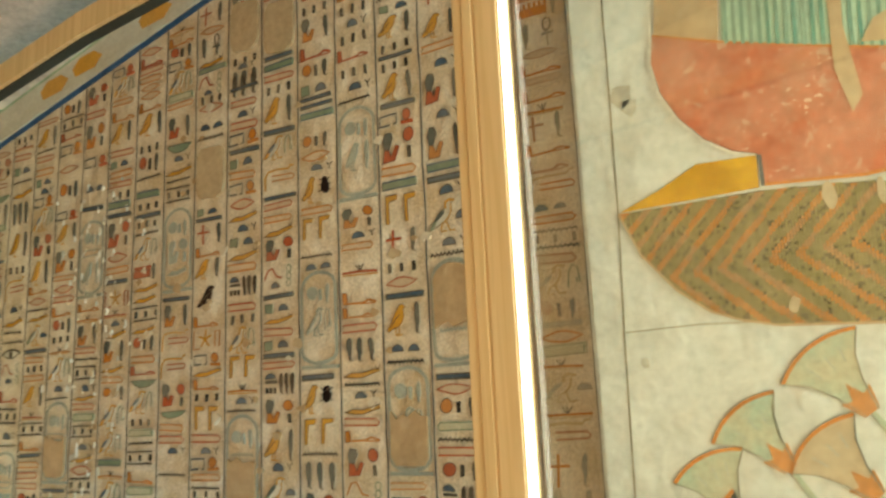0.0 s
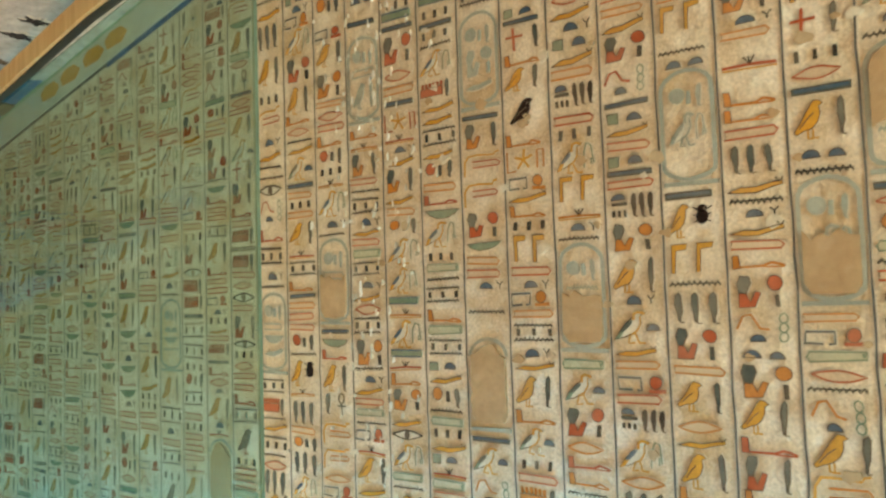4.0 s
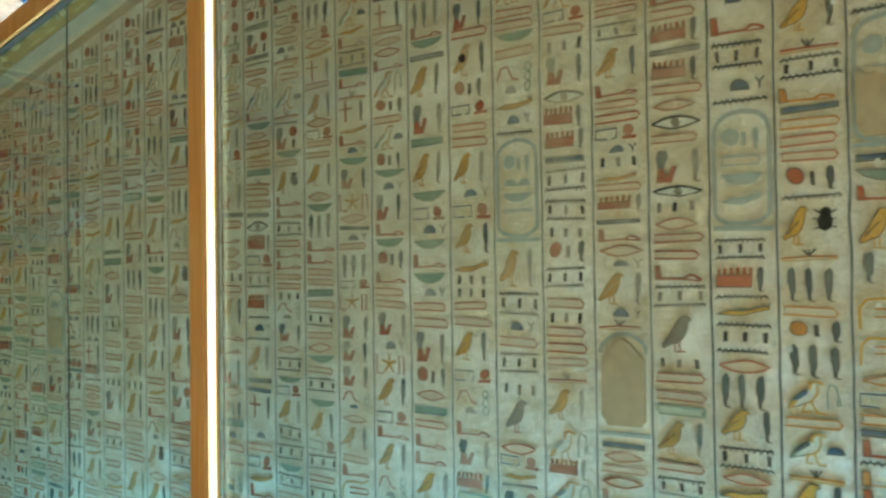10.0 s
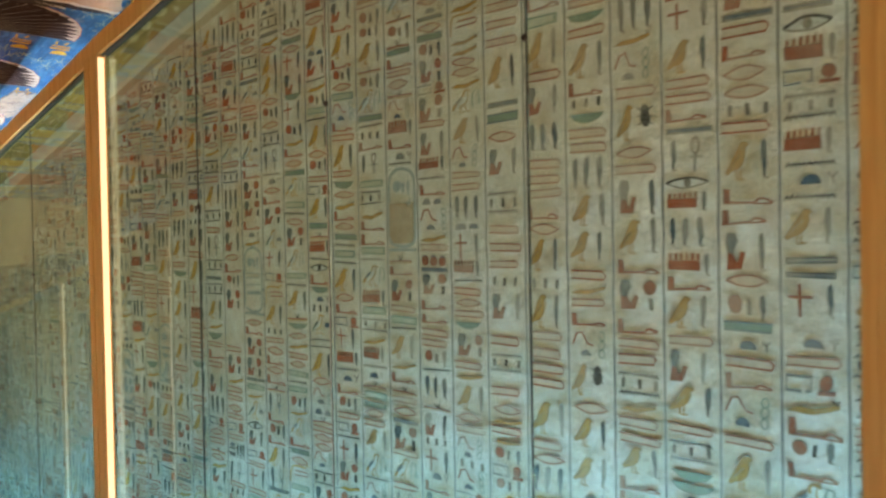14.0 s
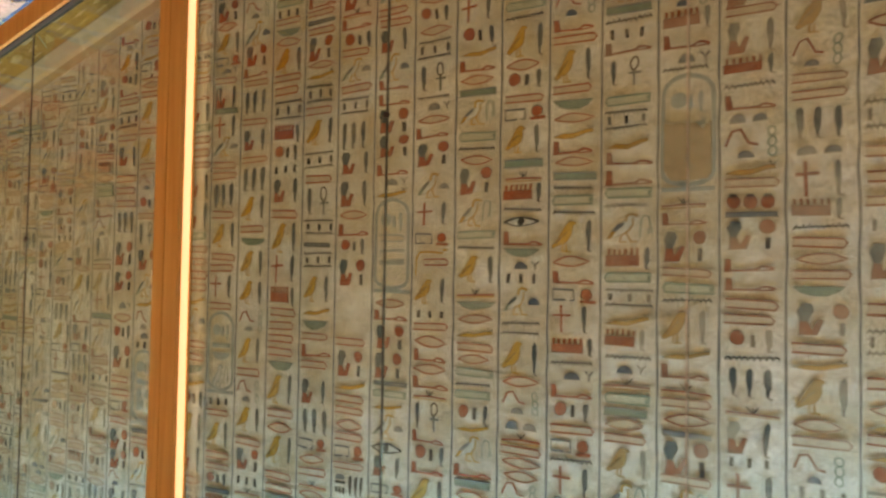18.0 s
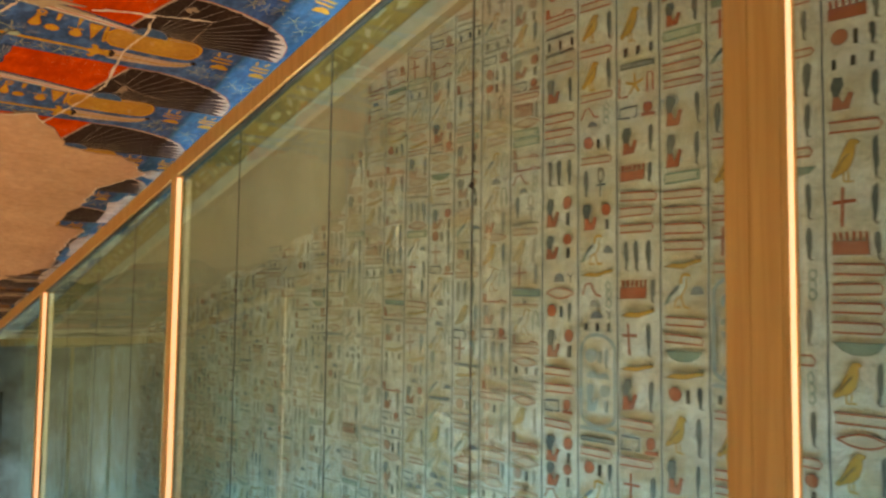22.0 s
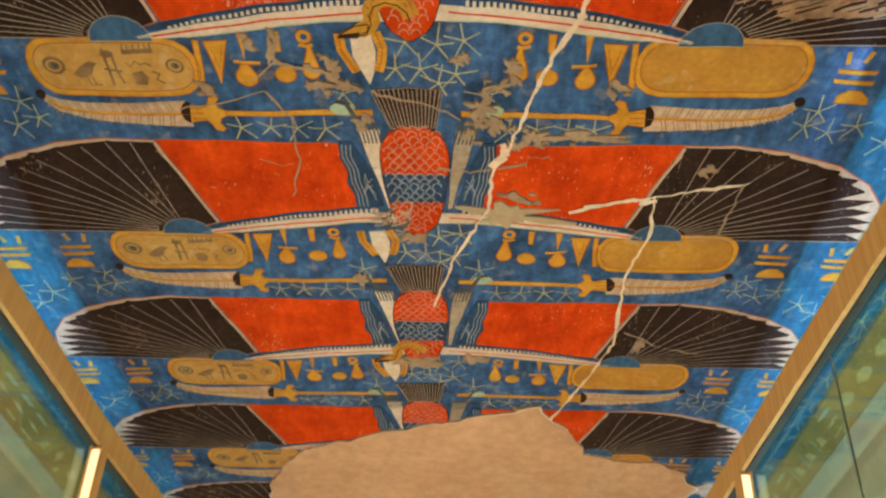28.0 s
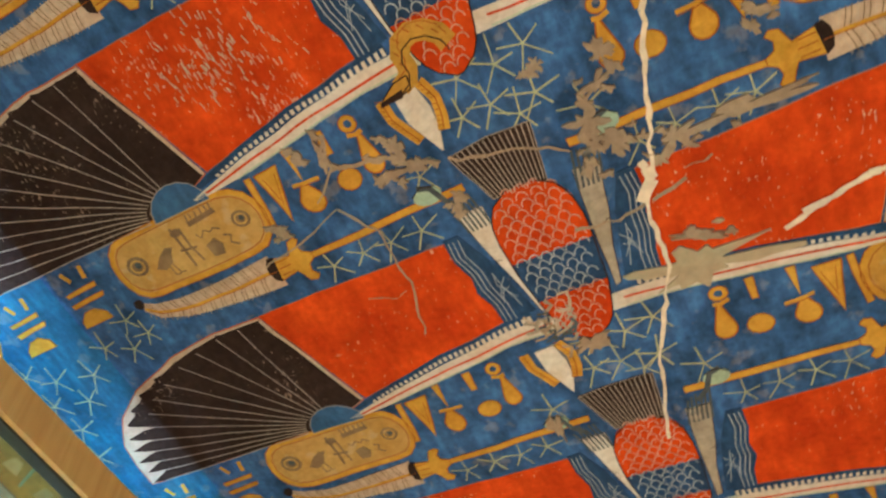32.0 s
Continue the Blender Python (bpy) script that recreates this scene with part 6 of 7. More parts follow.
    # bent neck with its dark-edged head, or what is left of it
    if head:
        neck = [(-0.005, 0.282), (-0.012, 0.262), (-0.030, 0.247), (-0.052, 0.242), (-0.072, 0.250), (-0.082, 0.268), (-0.080, 0.288), (-0.088, 0.304), (-0.108, 0.314)]
        S.path(neck, 0.034, C_MUSTARD, 0.0064)
        S.path([(a - 0.002, b + 0.010) for a, b in neck], 0.0026, C_DARK, 0.0069)
        S.path([(a + 0.003, b - 0.0135) for a, b in neck], 0.0020, C_ORANGE, 0.0067)
        for a, b in neck[1:7]:
            S.path([(a, b), (a - 0.008, b - 0.011)], 0.0022, C_ORANGE, 0.0068)
        shape(S, [(-0.088, 0.298), (-0.115, 0.302), (-0.142, 0.318), (-0.150, 0.326), (-0.118, 0.328), (-0.092, 0.322)], C_MUSTARD, 0.0066, C_DARK, 0.0026)
        shape(S, [(-0.106, 0.316), (-0.150, 0.322), (-0.152, 0.330), (-0.110, 0.330)], C_DARK, 0.0072)
    else:
        for i in range(26):
            a, b = -0.062 + rnd.gauss(0, 0.022), 0.262 + rnd.gauss(0, 0.024)
            w = rnd.uniform(0, 3)
            S.path([(a, b), (a + 0.02 * math.cos(w), b + 0.016 * math.sin(w)), (a + 0.03 * math.cos(w + 0.9), b + 0.03 * math.sin(w + 0.9))], rnd.uniform(0.003, 0.008), (C_SLATE, C_GREY, C_FLAKE, C_CREAM)[i % 4], 0.0062 + 0.0001 * (i % 7))
    # hanging feather in front of the tail
    shape(S, [(-0.128, -0.226), (-0.088, -0.229), (-0.078, -0.190), (-0.080, -0.150), (-0.094, -0.112), (-0.106, -0.140), (-0.124, -0.180)], C_WHITE, 0.0056)
    for pts in ([(-0.150, -0.230), (-0.146, -0.195), (-0.130, -0.165), (-0.118, -0.143)], [(-0.078, -0.233), (-0.064, -0.200), (-0.066, -0.170), (-0.074, -0.146)]):
        S.path(dense(pts, 0.02, False), 0.020, C_YELLOW, 0.0060)
        S.path(dense(pts, 0.02, False), 0.0022, C_ORANGE, 0.0066)
        for a, b in dense(pts, 0.008, False):
            S.path([(a - 0.009, b - 0.003), (a, b)], 0.0014, C_ORANGE, 0.0064)
    return S.done("vulture_painting")


VULTURES = [build_vulture(h, i) for i, h in enumerate((1, 0, 1, 0))]
# the paint beyond the large repair is darker, duller and worn
FAR_DARK = {C_RED: material("sooted_red", (0.33, 0.062, 0.018), 0.9, 0.4, 7, 0.3, 60, tint=(0.16, 0.05, 0.03), fade=0.2), C_BLUE: material("sooted_blue", (0.10, 0.105, 0.13), 0.9, 0.4, 7, 0.3, 60, tint=(0.10, 0.07, 0.055)), C_YELLOW: material("sooted_ochre", (0.25, 0.15, 0.06), 0.9, 0.4, 7, 0.3, 60),
          C_GOLD: material("sooted_gold", (0.19, 0.12, 0.055), 0.9, 0.4, 7, 0.3, 60), C_CREAM: material("sooted_cream", (0.24, 0.19, 0.155), 0.9, 0.4, 7, 0.3, 60), C_WHITE: material("sooted_white", (0.26, 0.23, 0.20), 0.9, 0.4, 7, 0.3, 60), C_HUB: material("sooted_hub", (0.09, 0.10, 0.12), 0.9, 0.4, 7, 0.3, 60)}
FAR_DARK[C_TAN], FAR_DARK[C_PLUME], FAR_DARK[C_LILAC] = FAR_DARK[C_GOLD], FAR_DARK[C_CREAM], FAR_DARK[C_WHITE]
FAR_MESHES = []
for bird_painting in VULTURES:
    me = bird_painting.data.copy()
    for i, m in enumerate(me.materials):
        me.materials[i] = FAR_DARK.get(m, m)
    FAR_MESHES.append(me)
for j in range(-16, 11):
    kind = (j + 1) % 4
    ob = VULTURES[kind] if -1 <= j <= 2 else new("vulture_painting", VULTURES[kind].data)
    if BIRD0 + PITCH * j > 12.2:
        ob.data = FAR_MESHES[kind]
    ob.parent = ceiling
    ob.matrix_world = ceiling_frame(BIRD0 + PITCH * j)


def flake(name, u, v, ru, rv, mat, seed, depth, turn=0.0):
    """A small loss in the paint layer, with a ragged edge."""
    S = Sheet(lambda a, b, h: (a, b, -h))
    pts = []
    c, n = math.cos(turn), math.sin(turn)
    for i in range(40):
        t = 2 * math.pi * i / 40
        r = 1 + 1.1 * noise.noise((math.cos(t) * 1.6 + seed, math.sin(t) * 1.6, 0.3)) + 0.7 * noise.noise((math.cos(t) * 5 + seed, math.sin(t) * 5, 1.3))
        a, b = ru * r * math.cos(t), rv * r * math.sin(t)
        pts.append((a * c - b * n, a * n + b * c))
    S.poly(pts, mat, depth)
    ob = S.done(name, ceiling)
    ob.matrix_world = ceiling_frame(v) @ Matrix.Translation((u, 0, 0))


B0 = BIRD0
for i, (u, v, ru, rv, turn) in enumerate(((0.345, 0.018, 0.13, 0.013, 0.0), (0.25, 0.022, 0.035, 0.018, -0.5), (0.16, -0.012, 0.040, 0.026, 0.6), (0.135, -0.060, 0.030, 0.024, 0.5), (0.175, -0.112, 0.030, 0.012, -0.3), (0.198, -0.16, 0.010, 0.030, 0.0),
                                         (-0.165, -0.150, 0.016, 0.018, 0.4), (-0.145, -0.112, 0.040, 0.012, 0.2), (-0.205, -0.110, 0.020, 0.009, -0.2), (-0.285, -0.195, 0.010, 0.034, 0.1), (-0.20, -0.145, 0.03, 0.006, 0.4), (0.09, -0.172, 0.014, 0.012, 0.0), (-0.33, -0.21, 0.008, 0.007, 0.0), (0.43, -0.11, 0.022, 0.007, 0.2),
                                         (0.66, 0.11, 0.013, 0.011, 0.0), (0.23, 0.205, 0.05, 0.010, 0.3), (0.115, 0.01, 0.02, 0.02, 0.0), (-0.12, -0.01, 0.012, 0.025, 0.4), (-0.44, -0.10, 0.016, 0.014, 0.0))):
    flake("paint_loss", u, B0 + v, ru * 0.8, rv * 0.8, C_FLAKE, 2.3 * i + 1, 0.0073 + 0.0001 * (i % 5), turn)
    for n in range(3):
        flake("paint_loss", u + ru * (1.1 * math.sin(5 * n + i)), B0 + v + (rv + 0.008) * math.cos(3 * n + i), 0.007 + 0.003 * n, 0.004 + 0.002 * n, C_FLAKE, 5.3 * i + n, 0.0074 + 0.0001 * n, 0.5 * n)
flake("plaster_fill", 0.215, B0 + 0.258, 0.105, 0.030, C_FILL, 4.4, 0.0071, 0.05)
for i, (u, v, ru, rv) in enumerate(((-0.02, 0.88, 0.07, 0.025), (0.14, 0.86, 0.03, 0.02), (0.30, 1.15, 0.02, 0.02), (-0.09, 1.46, 0.05, 0.03), (0.10, 1.44, 0.04, 0.02), (-0.16, 0.51, 0.03, 0.012), (0.62, 0.78, 0.03, 0.012), (-0.22, -0.52, 0.03, 0.01), (0.12, -0.66, 0.03, 0.02), (-0.02, 0.34, 0.03, 0.016))):
    flake("paint_loss", u, B0 + v, ru, rv, C_FLAKE, 3.1 * i + 40, 0.0073 + 0.0001 * (i % 5), 0.3 * i)


def inside(p, ring):
    hit = False
    for (x0, y0), (x1, y1) in zip(ring, ring[1:] + ring[:1]):
        if (y0 > p[1]) != (y1 > p[1]) and p[0] < (x1 - x0) * (p[1] - y0) / (y1 - y0) + x0:
            hit = not hit
    return hit


# plaster repair, bare rock and cracks on the ceiling
def ceiling_blob(name, u, v, ru, rv, mat, seed, depth=0.009, rough=0.16, n=96, edge=0.0, jag=0.0):
    rnd_off = seed * 7.3
    S = Sheet(lambda a, b, h: (a, b, -h))
    pts = []
    for i in range(n):
        t = 2 * math.pi * i / n
        r = 1 + rough * noise.noise((math.cos(t) * 2.0 + rnd_off, math.sin(t) * 2.0, 0.3)) * 2 + rough * 0.5 * noise.noise((math.cos(t) * 6 + rnd_off, math.sin(t) * 6, 1.3)) + rough * 0.35 * noise.noise((math.cos(t) * 22 + rnd_off, math.sin(t) * 22, 2.3))
        ex = 0.75
        pts.append((ru * r * math.copysign(abs(math.cos(t)) ** ex, math.cos(t)), rv * r * math.copysign(abs(math.sin(t)) ** ex, math.sin(t))))
    if jag:
        # the spread mortar tears out sideways
        pts = [(a + jag * a / ru * (noise.noise((seed + (a > 0), b * 11, 0.4)) + 0.5 * noise.noise((seed, b * 40, 3.4 + (a > 0)))), b) for a, b in pts]
    S.poly(pts, mat, depth)
    if edge:
        S.path(pts + [pts[0]], edge, CRACK_RIM, depth + 0.001)
    ob = S.done(name, ceiling)
    ob.matrix_world = ceiling_frame(v) @ Matrix.Translation((u, 0, 0))
    return ob


# the large mortar repair: its torn outline between hand-set turning points
REPAIR = ((-0.44, 10.385), (-0.10, 10.215), (0.14, 10.135), (0.35, 10.064), (0.45, 10.19), (0.545, 10.36), (0.80, 10.43), (0.93, 10.50), (0.99, 10.61), (0.85, 10.86), (0.83, 11.08), (0.80, 11.30), (0.78, 11.58), (0.96, 11.62), (0.92, 11.81), (0.955, 12.54),
          (0.64, 12.99), (0.456, 12.58), (0.505, 12.35), (0.22, 12.235), (0.06, 12.12), (-0.18, 12.35), (-0.36, 12.23), (-0.55, 11.89), (-0.76, 11.81), (-0.93, 11.78), (-0.89, 11.43), (-0.78, 11.18), (-0.70, 11.05), (-0.49, 11.01), (-0.61, 10.95), (-0.60, 10.65))


def repair():
    v0 = 11.3
    S = Sheet(lambda a, b, h: (a, b, -h))
    pts = []
    for a, b in dense([(a, b - v0) for a, b in REPAIR], 0.02):
        n = noise.noise_vector((a * 9, b * 9, 1.7)) * 0.022 + noise.noise_vector((a * 34, b * 34, 4.7)) * 0.011
        pts.append((a + 1.5 * n.x, b + n.y))
    S.poly(pts, MORTAR, 0.0095)
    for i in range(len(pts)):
        # highlight on the lifted edge, painted here and there as a pale line
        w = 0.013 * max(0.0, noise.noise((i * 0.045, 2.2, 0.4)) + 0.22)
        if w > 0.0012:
            S.path([pts[i], pts[(i + 1) % len(pts)]], w, CRACK_RIM, 0.0106)
    rnd = random.Random(8)
    for i in range(90):
        a, b = rnd.uniform(-0.7, 0.75), rnd.uniform(-0.95, 0.8)
        if inside((a, b), pts) and inside((a + 0.3, b), pts):
            d = rnd.uniform(0.08, 0.30)
            S.path([(a + d * k / 5, b + 0.012 * noise.noise((i, k * 0.7, 0.0))) for k in range(6)], rnd.uniform(0.0015, 0.004), (SCRAPED, DRAGGED)[i % 2], 0.0099 + 0.00002 * i)
    ob = S.done("plaster_repair", ceiling)
    ob.matrix_world = ceiling_frame(v0)


SCRAPED = material("scraped_mortar", (0.42, 0.26, 0.155), 0.9, 0.2, 8, 0.4, 60)
DRAGGED = material("dragged_mortar", (0.66, 0.46, 0.30), 0.9, 0.2, 8, 0.4, 60)
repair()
ceiling_blob("bare_rock_patch", 0.79, 8.53, 0.22, 0.125, C_RAW, 5, 0.0072, 0.16, 160, 0.0, 0.04)
S = painter(3)
rnd = random.Random(77)
for i in range(330):
    a, b = rnd.uniform(-0.23, 0.17), rnd.uniform(-0.11, 0.14)
    d = rnd.uniform(0.02, 0.075)
    S.path([(a, b), (a + d * 0.5, b - d * 0.2 + rnd.uniform(-0.004, 0.004)), (a + d, b - d * 0.38)], rnd.uniform(0.002, 0.008), (C_DARK, C_RAW, C_DARK, C_FLAKE, ROCK)[i % 5], 0.0076 + 0.0001 * (i % 9))
ob = S.done("rock_streaks", ceiling)
ob.matrix_world = ceiling_frame(8.53) @ Matrix.Translation((0.80, 0, 0))
LIME = material("flaked_limestone", (0.62, 0.58, 0.52), 0.85, 0.3, 4.0, 0.9, 30, tint=(0.40, 0.36, 0.32))
for u, v, ru, rv, mat, seed in ((0.80, 2.2, 0.9, 0.75, LIME, 11), (0.75, 3.95, 0.85, 0.62, LIME, 12), (0.2, 3.2, 0.6, 1.6, LIME, 13), (0.95, 3.02, 0.42, 0.10, ROCK, 14), (0.36, 5.42, 0.92, 0.78, MORTAR, 15), (0.38, 6.95, 0.92, 0.36, MORTAR, 16), (1.1, 4.75, 0.3, 0.1, ROCK, 19)):
    ceiling_blob("flaked_patch", u, v, ru, rv, mat, seed, 0.008 + 0.0004 * (seed % 4), 0.22)

for u, v, ru, rv, seed in ((1.10, 11.25, 0.13, 0.26, 31), (1.12, 11.95, 0.14, 0.32, 32), (1.10, 12.75, 0.13, 0.40, 33), (1.12, 13.6, 0.14, 0.45, 34), (1.10, 14.4, 0.13, 0.4, 35), (-1.13, 11.55, 0.13, 0.22, 36), (-1.10, 12.5, 0.13, 0.30, 37), (-1.12, 13.5, 0.13, 0.5, 38), (1.09, 10.62, 0.10, 0.06, 40)):
    ceiling_blob("bared_border", u, v, ru, rv, LIME, seed, 0.0072 + 0.0001 * (seed % 5), 0.14)
ceiling_blob("bared_border", 1.07, 8.42, 0.06, 0.17, C_GREY, 39, 0.0074, 0.2)
S = painter(12)
rnd = random.Random(19)
for i in range(60):
    a, b = rnd.uniform(1.0, 1.16), rnd.uniform(-0.2, 0.2)
    d = rnd.uniform(0.015, 0.05)
    S.path([(a, b), (a + d * 0.6, b + rnd.uniform(-0.01, 0.01)), (a + d, b - d * 0.3)], rnd.uniform(0.002, 0.005), (C_SLATE, C_DARK, C_FLAKE)[i % 3], 0.0080 + 0.0001 * (i % 7))
ob = S.done("border_scratches", ceiling)
ob.matrix_world = ceiling_frame(8.42)

# dark brown and worn patches on the paint beyond the plaster repair
FAR_BROWN = material("sooty_worn_paint", (0.10, 0.065, 0.05), 0.9, 0.4, 8.0, 0.4, 50, tint=(0.16, 0.11, 0.085))
rnd = random.Random(404)
for i in range(70):
    flake("soot_patch", rnd.uniform(-1.0, 1.0), rnd.uniform(12.4, 15.1), rnd.uniform(0.06, 0.22), rnd.uniform(0.02, 0.05), FAR_BROWN if i % 4 else C_FLAKE, 1.7 * i + 300, 0.0073 + 0.00004 * i, rnd.uniform(-0.2, 0.2))

# torn rock with pale broken edges over the first metres
TORN = material("dark_torn_rock", (0.055, 0.045, 0.04), 0.9, 0.4, 12.0, 0.9, 50)
for i, (u, v, ru, rv, turn) in enumerate(((0.72, 3.40, 0.16, 0.085, 0.2), (1.00, 3.52, 0.075, 0.03, 0.5), (1.12, 3.60, 0.05, 0.012, 0.2), (1.12, 3.95, 0.05, 0.025, -0.2), (1.12, 4.08, 0.06, 0.022, 0.0), (0.80, 2.86, 0.22, 0.07, -0.1), (1.06, 2.98, 0.08, 0.03, 0.3), (0.98, 4.45, 0.10, 0.03, 0.2), (0.70, 6.24, 0.20, 0.045, 0.15), (0.98, 6.31, 0.09, 0.03, 0.1), (0.45, 6.30, 0.16, 0.05, -0.1), (0.92, 6.50, 0.12, 0.02, 0.1), (0.80, 7.33, 0.22, 0.028, 0.05), (0.40, 7.36, 0.20, 0.035, -0.1))):
    flake("broken_edge", u + 0.008, v - 0.008, ru * 1.07, rv * 1.14, CRACK_RIM, 9.1 * i + 700, 0.0100, turn)
    flake("torn_rock", u, v, ru, rv, TORN, 9.1 * i + 700, 0.0106, turn)
for i, (u, v, ru, rv) in enumerate(((0.62, 3.62, 0.14, 0.03), (0.85, 3.72, 0.16, 0.02), (0.70, 3.90, 0.12, 0.03), (0.95, 3.20, 0.12, 0.02), (0.9, 2.5, 0.12, 0.03), (1.1, 4.3, 0.12, 0.025))):
    flake("rust_stain", u, v, ru, rv, ROCK if i % 2 else PATCH, 4.7 * i + 800, 0.0098, 0.15)

# fine scrapes in the red of one wing
S = painter(9)
rnd = random.Random(55)
for i in range(420):
    a, b = (rnd.gauss(-0.37, 0.07), rnd.gauss(0.135, 0.040)) if i % 2 else (rnd.uniform(0.19, 0.52), rnd.uniform(0.06, 0.235))
    S.path([(a, b), (a + rnd.uniform(-0.002, 0.004), b + rnd.uniform(0.005, 0.016))], rnd.uniform(0.0010, 0.0028), (C_PINK, C_CREAM, C_PLUME)[i % 3], 0.0056 + 0.00004 * (i % 20))
ob = S.done("paint_scrapes", ceiling)
ob.matrix_world = ceiling_frame(BIRD0 - PITCH)


def crack(pts, width, seed, v0, mat=None):
    """A filled crack that wanders between its turning points."""
    S = Sheet(lambda a, b, h: (a, b, -h))
    rnd = random.Random(seed)
    fine = []
    for p, q in zip(pts, pts[1:]):
        n = max(2, int(math.hypot(q[0] - p[0], q[1] - p[1]) / 0.018))
        for i in range(n):
            fine.append((p[0] + (q[0] - p[0]) * i / n + rnd.uniform(-0.0035, 0.0035), p[1] - v0 + (q[1] - p[1]) * i / n + rnd.uniform(-0.0035, 0.0035)))
    fine.append((pts[-1][0], pts[-1][1] - v0))
    for i in range(len(fine) - 1):
        S.path([fine[i], fine[i + 1]], width * (0.85 + 0.9 * noise.noise((i * 0.28, seed * 1.3, 0.7))) * rnd.uniform(0.75, 1.1), mat or (CRACK_RIM if width > 0.0095 else C_FLAKE), 0.0075 + 0.00012 * (i % 3))
    ob = S.done("ceiling_crack", ceiling)
    ob.matrix_world = ceiling_frame(v0)


crack([(0.342, 8.573), (0.322, 8.674), (0.277, 8.762), (0.195, 9.018), (0.17, 9.057), (0.165, 9.186), (0.083, 9.361), (0.03, 9.56)], 0.010, 1, 9.0, CRACK_RIM)
crack([(0.342, 8.573), (0.399, 8.50), (0.445, 8.462), (0.519, 8.381), (0.622, 8.36), (0.811, 8.377), (0.943, 8.427), (0.95, 8.60)], 0.010, 2, 8.4, CRACK_RIM)
crack([(0.554, 9.139), (0.564, 9.27), (0.53, 9.415), (0.545, 9.72), (0.484, 9.932), (0.391, 10.181)], 0.010, 3, 9.5, CRACK_RIM)
crack([(0.393, 9.177), (0.554, 9.139), (0.66, 9.115), (0.76, 9.092)], 0.010, 4, 9.1)
crack([(-0.317, 8.852), (-0.273, 8.918), (-0.269, 9.04), (-0.3, 9.151)], 0.005, 5, 9.0)
crack([(-0.51, 8.90), (-0.40, 8.88), (-0.317, 8.852)], 0.0035, 6, 9.0)
crack([(-0.36, 9.04), (-0.31, 9.06), (-0.285, 9.05)], 0.005, 7, 9.0)
crack([(0.57, 9.66), (0.68, 9.73), (0.80, 9.76)], 0.006, 8, 9.7)
crack([(0.75, 9.10), (0.73, 9.26)], 0.006, 9, 9.1)
for i, (pts, w) in enumerate((([(0.17, 0.11), (0.116, 0.122), (0.044, 0.112)], 0.006), ([(0.185, 0.11), (0.218, 0.102), (0.245, 0.094)], 0.006), ([(-0.095, -0.097), (-0.035, -0.074), (0.032, -0.063), (0.094, -0.025)], 0.006),
                              ([(0.185, 0.035), (0.195, 0.075), (0.165, 0.108)], 0.022), ([(0.52, 0.206), (0.543, 0.207), (0.560, 0.204)], 0.018), ([(0.248, 0.075), (0.275, 0.078), (0.295, 0.072)], 0.004), ([(-0.269, -0.223), (-0.287, -0.163), (-0.343, -0.119)], 0.007), ([(-0.29, -0.163), (-0.22, -0.15), (-0.16, -0.13)], 0.006), ([(0.36, 0.25), (0.43, 0.222), (0.50, 0.206)], 0.0098))):
    crack([(a, BIRD0 + b) for a, b in pts], w, 20 + i, BIRD0)


# ---- the door jamb beside the first post ----
XJ = 1.48
jamb = box("door_jamb", (XJ, Y0, -0.1), (XW + 0.02, 0.518, CEIL0 - 0.05), JAMB, bevel=0.012)
tagged(jamb, "white-plastered door jamb painted with a royal kilt and lotus flowers", "jamb", kind="structure")


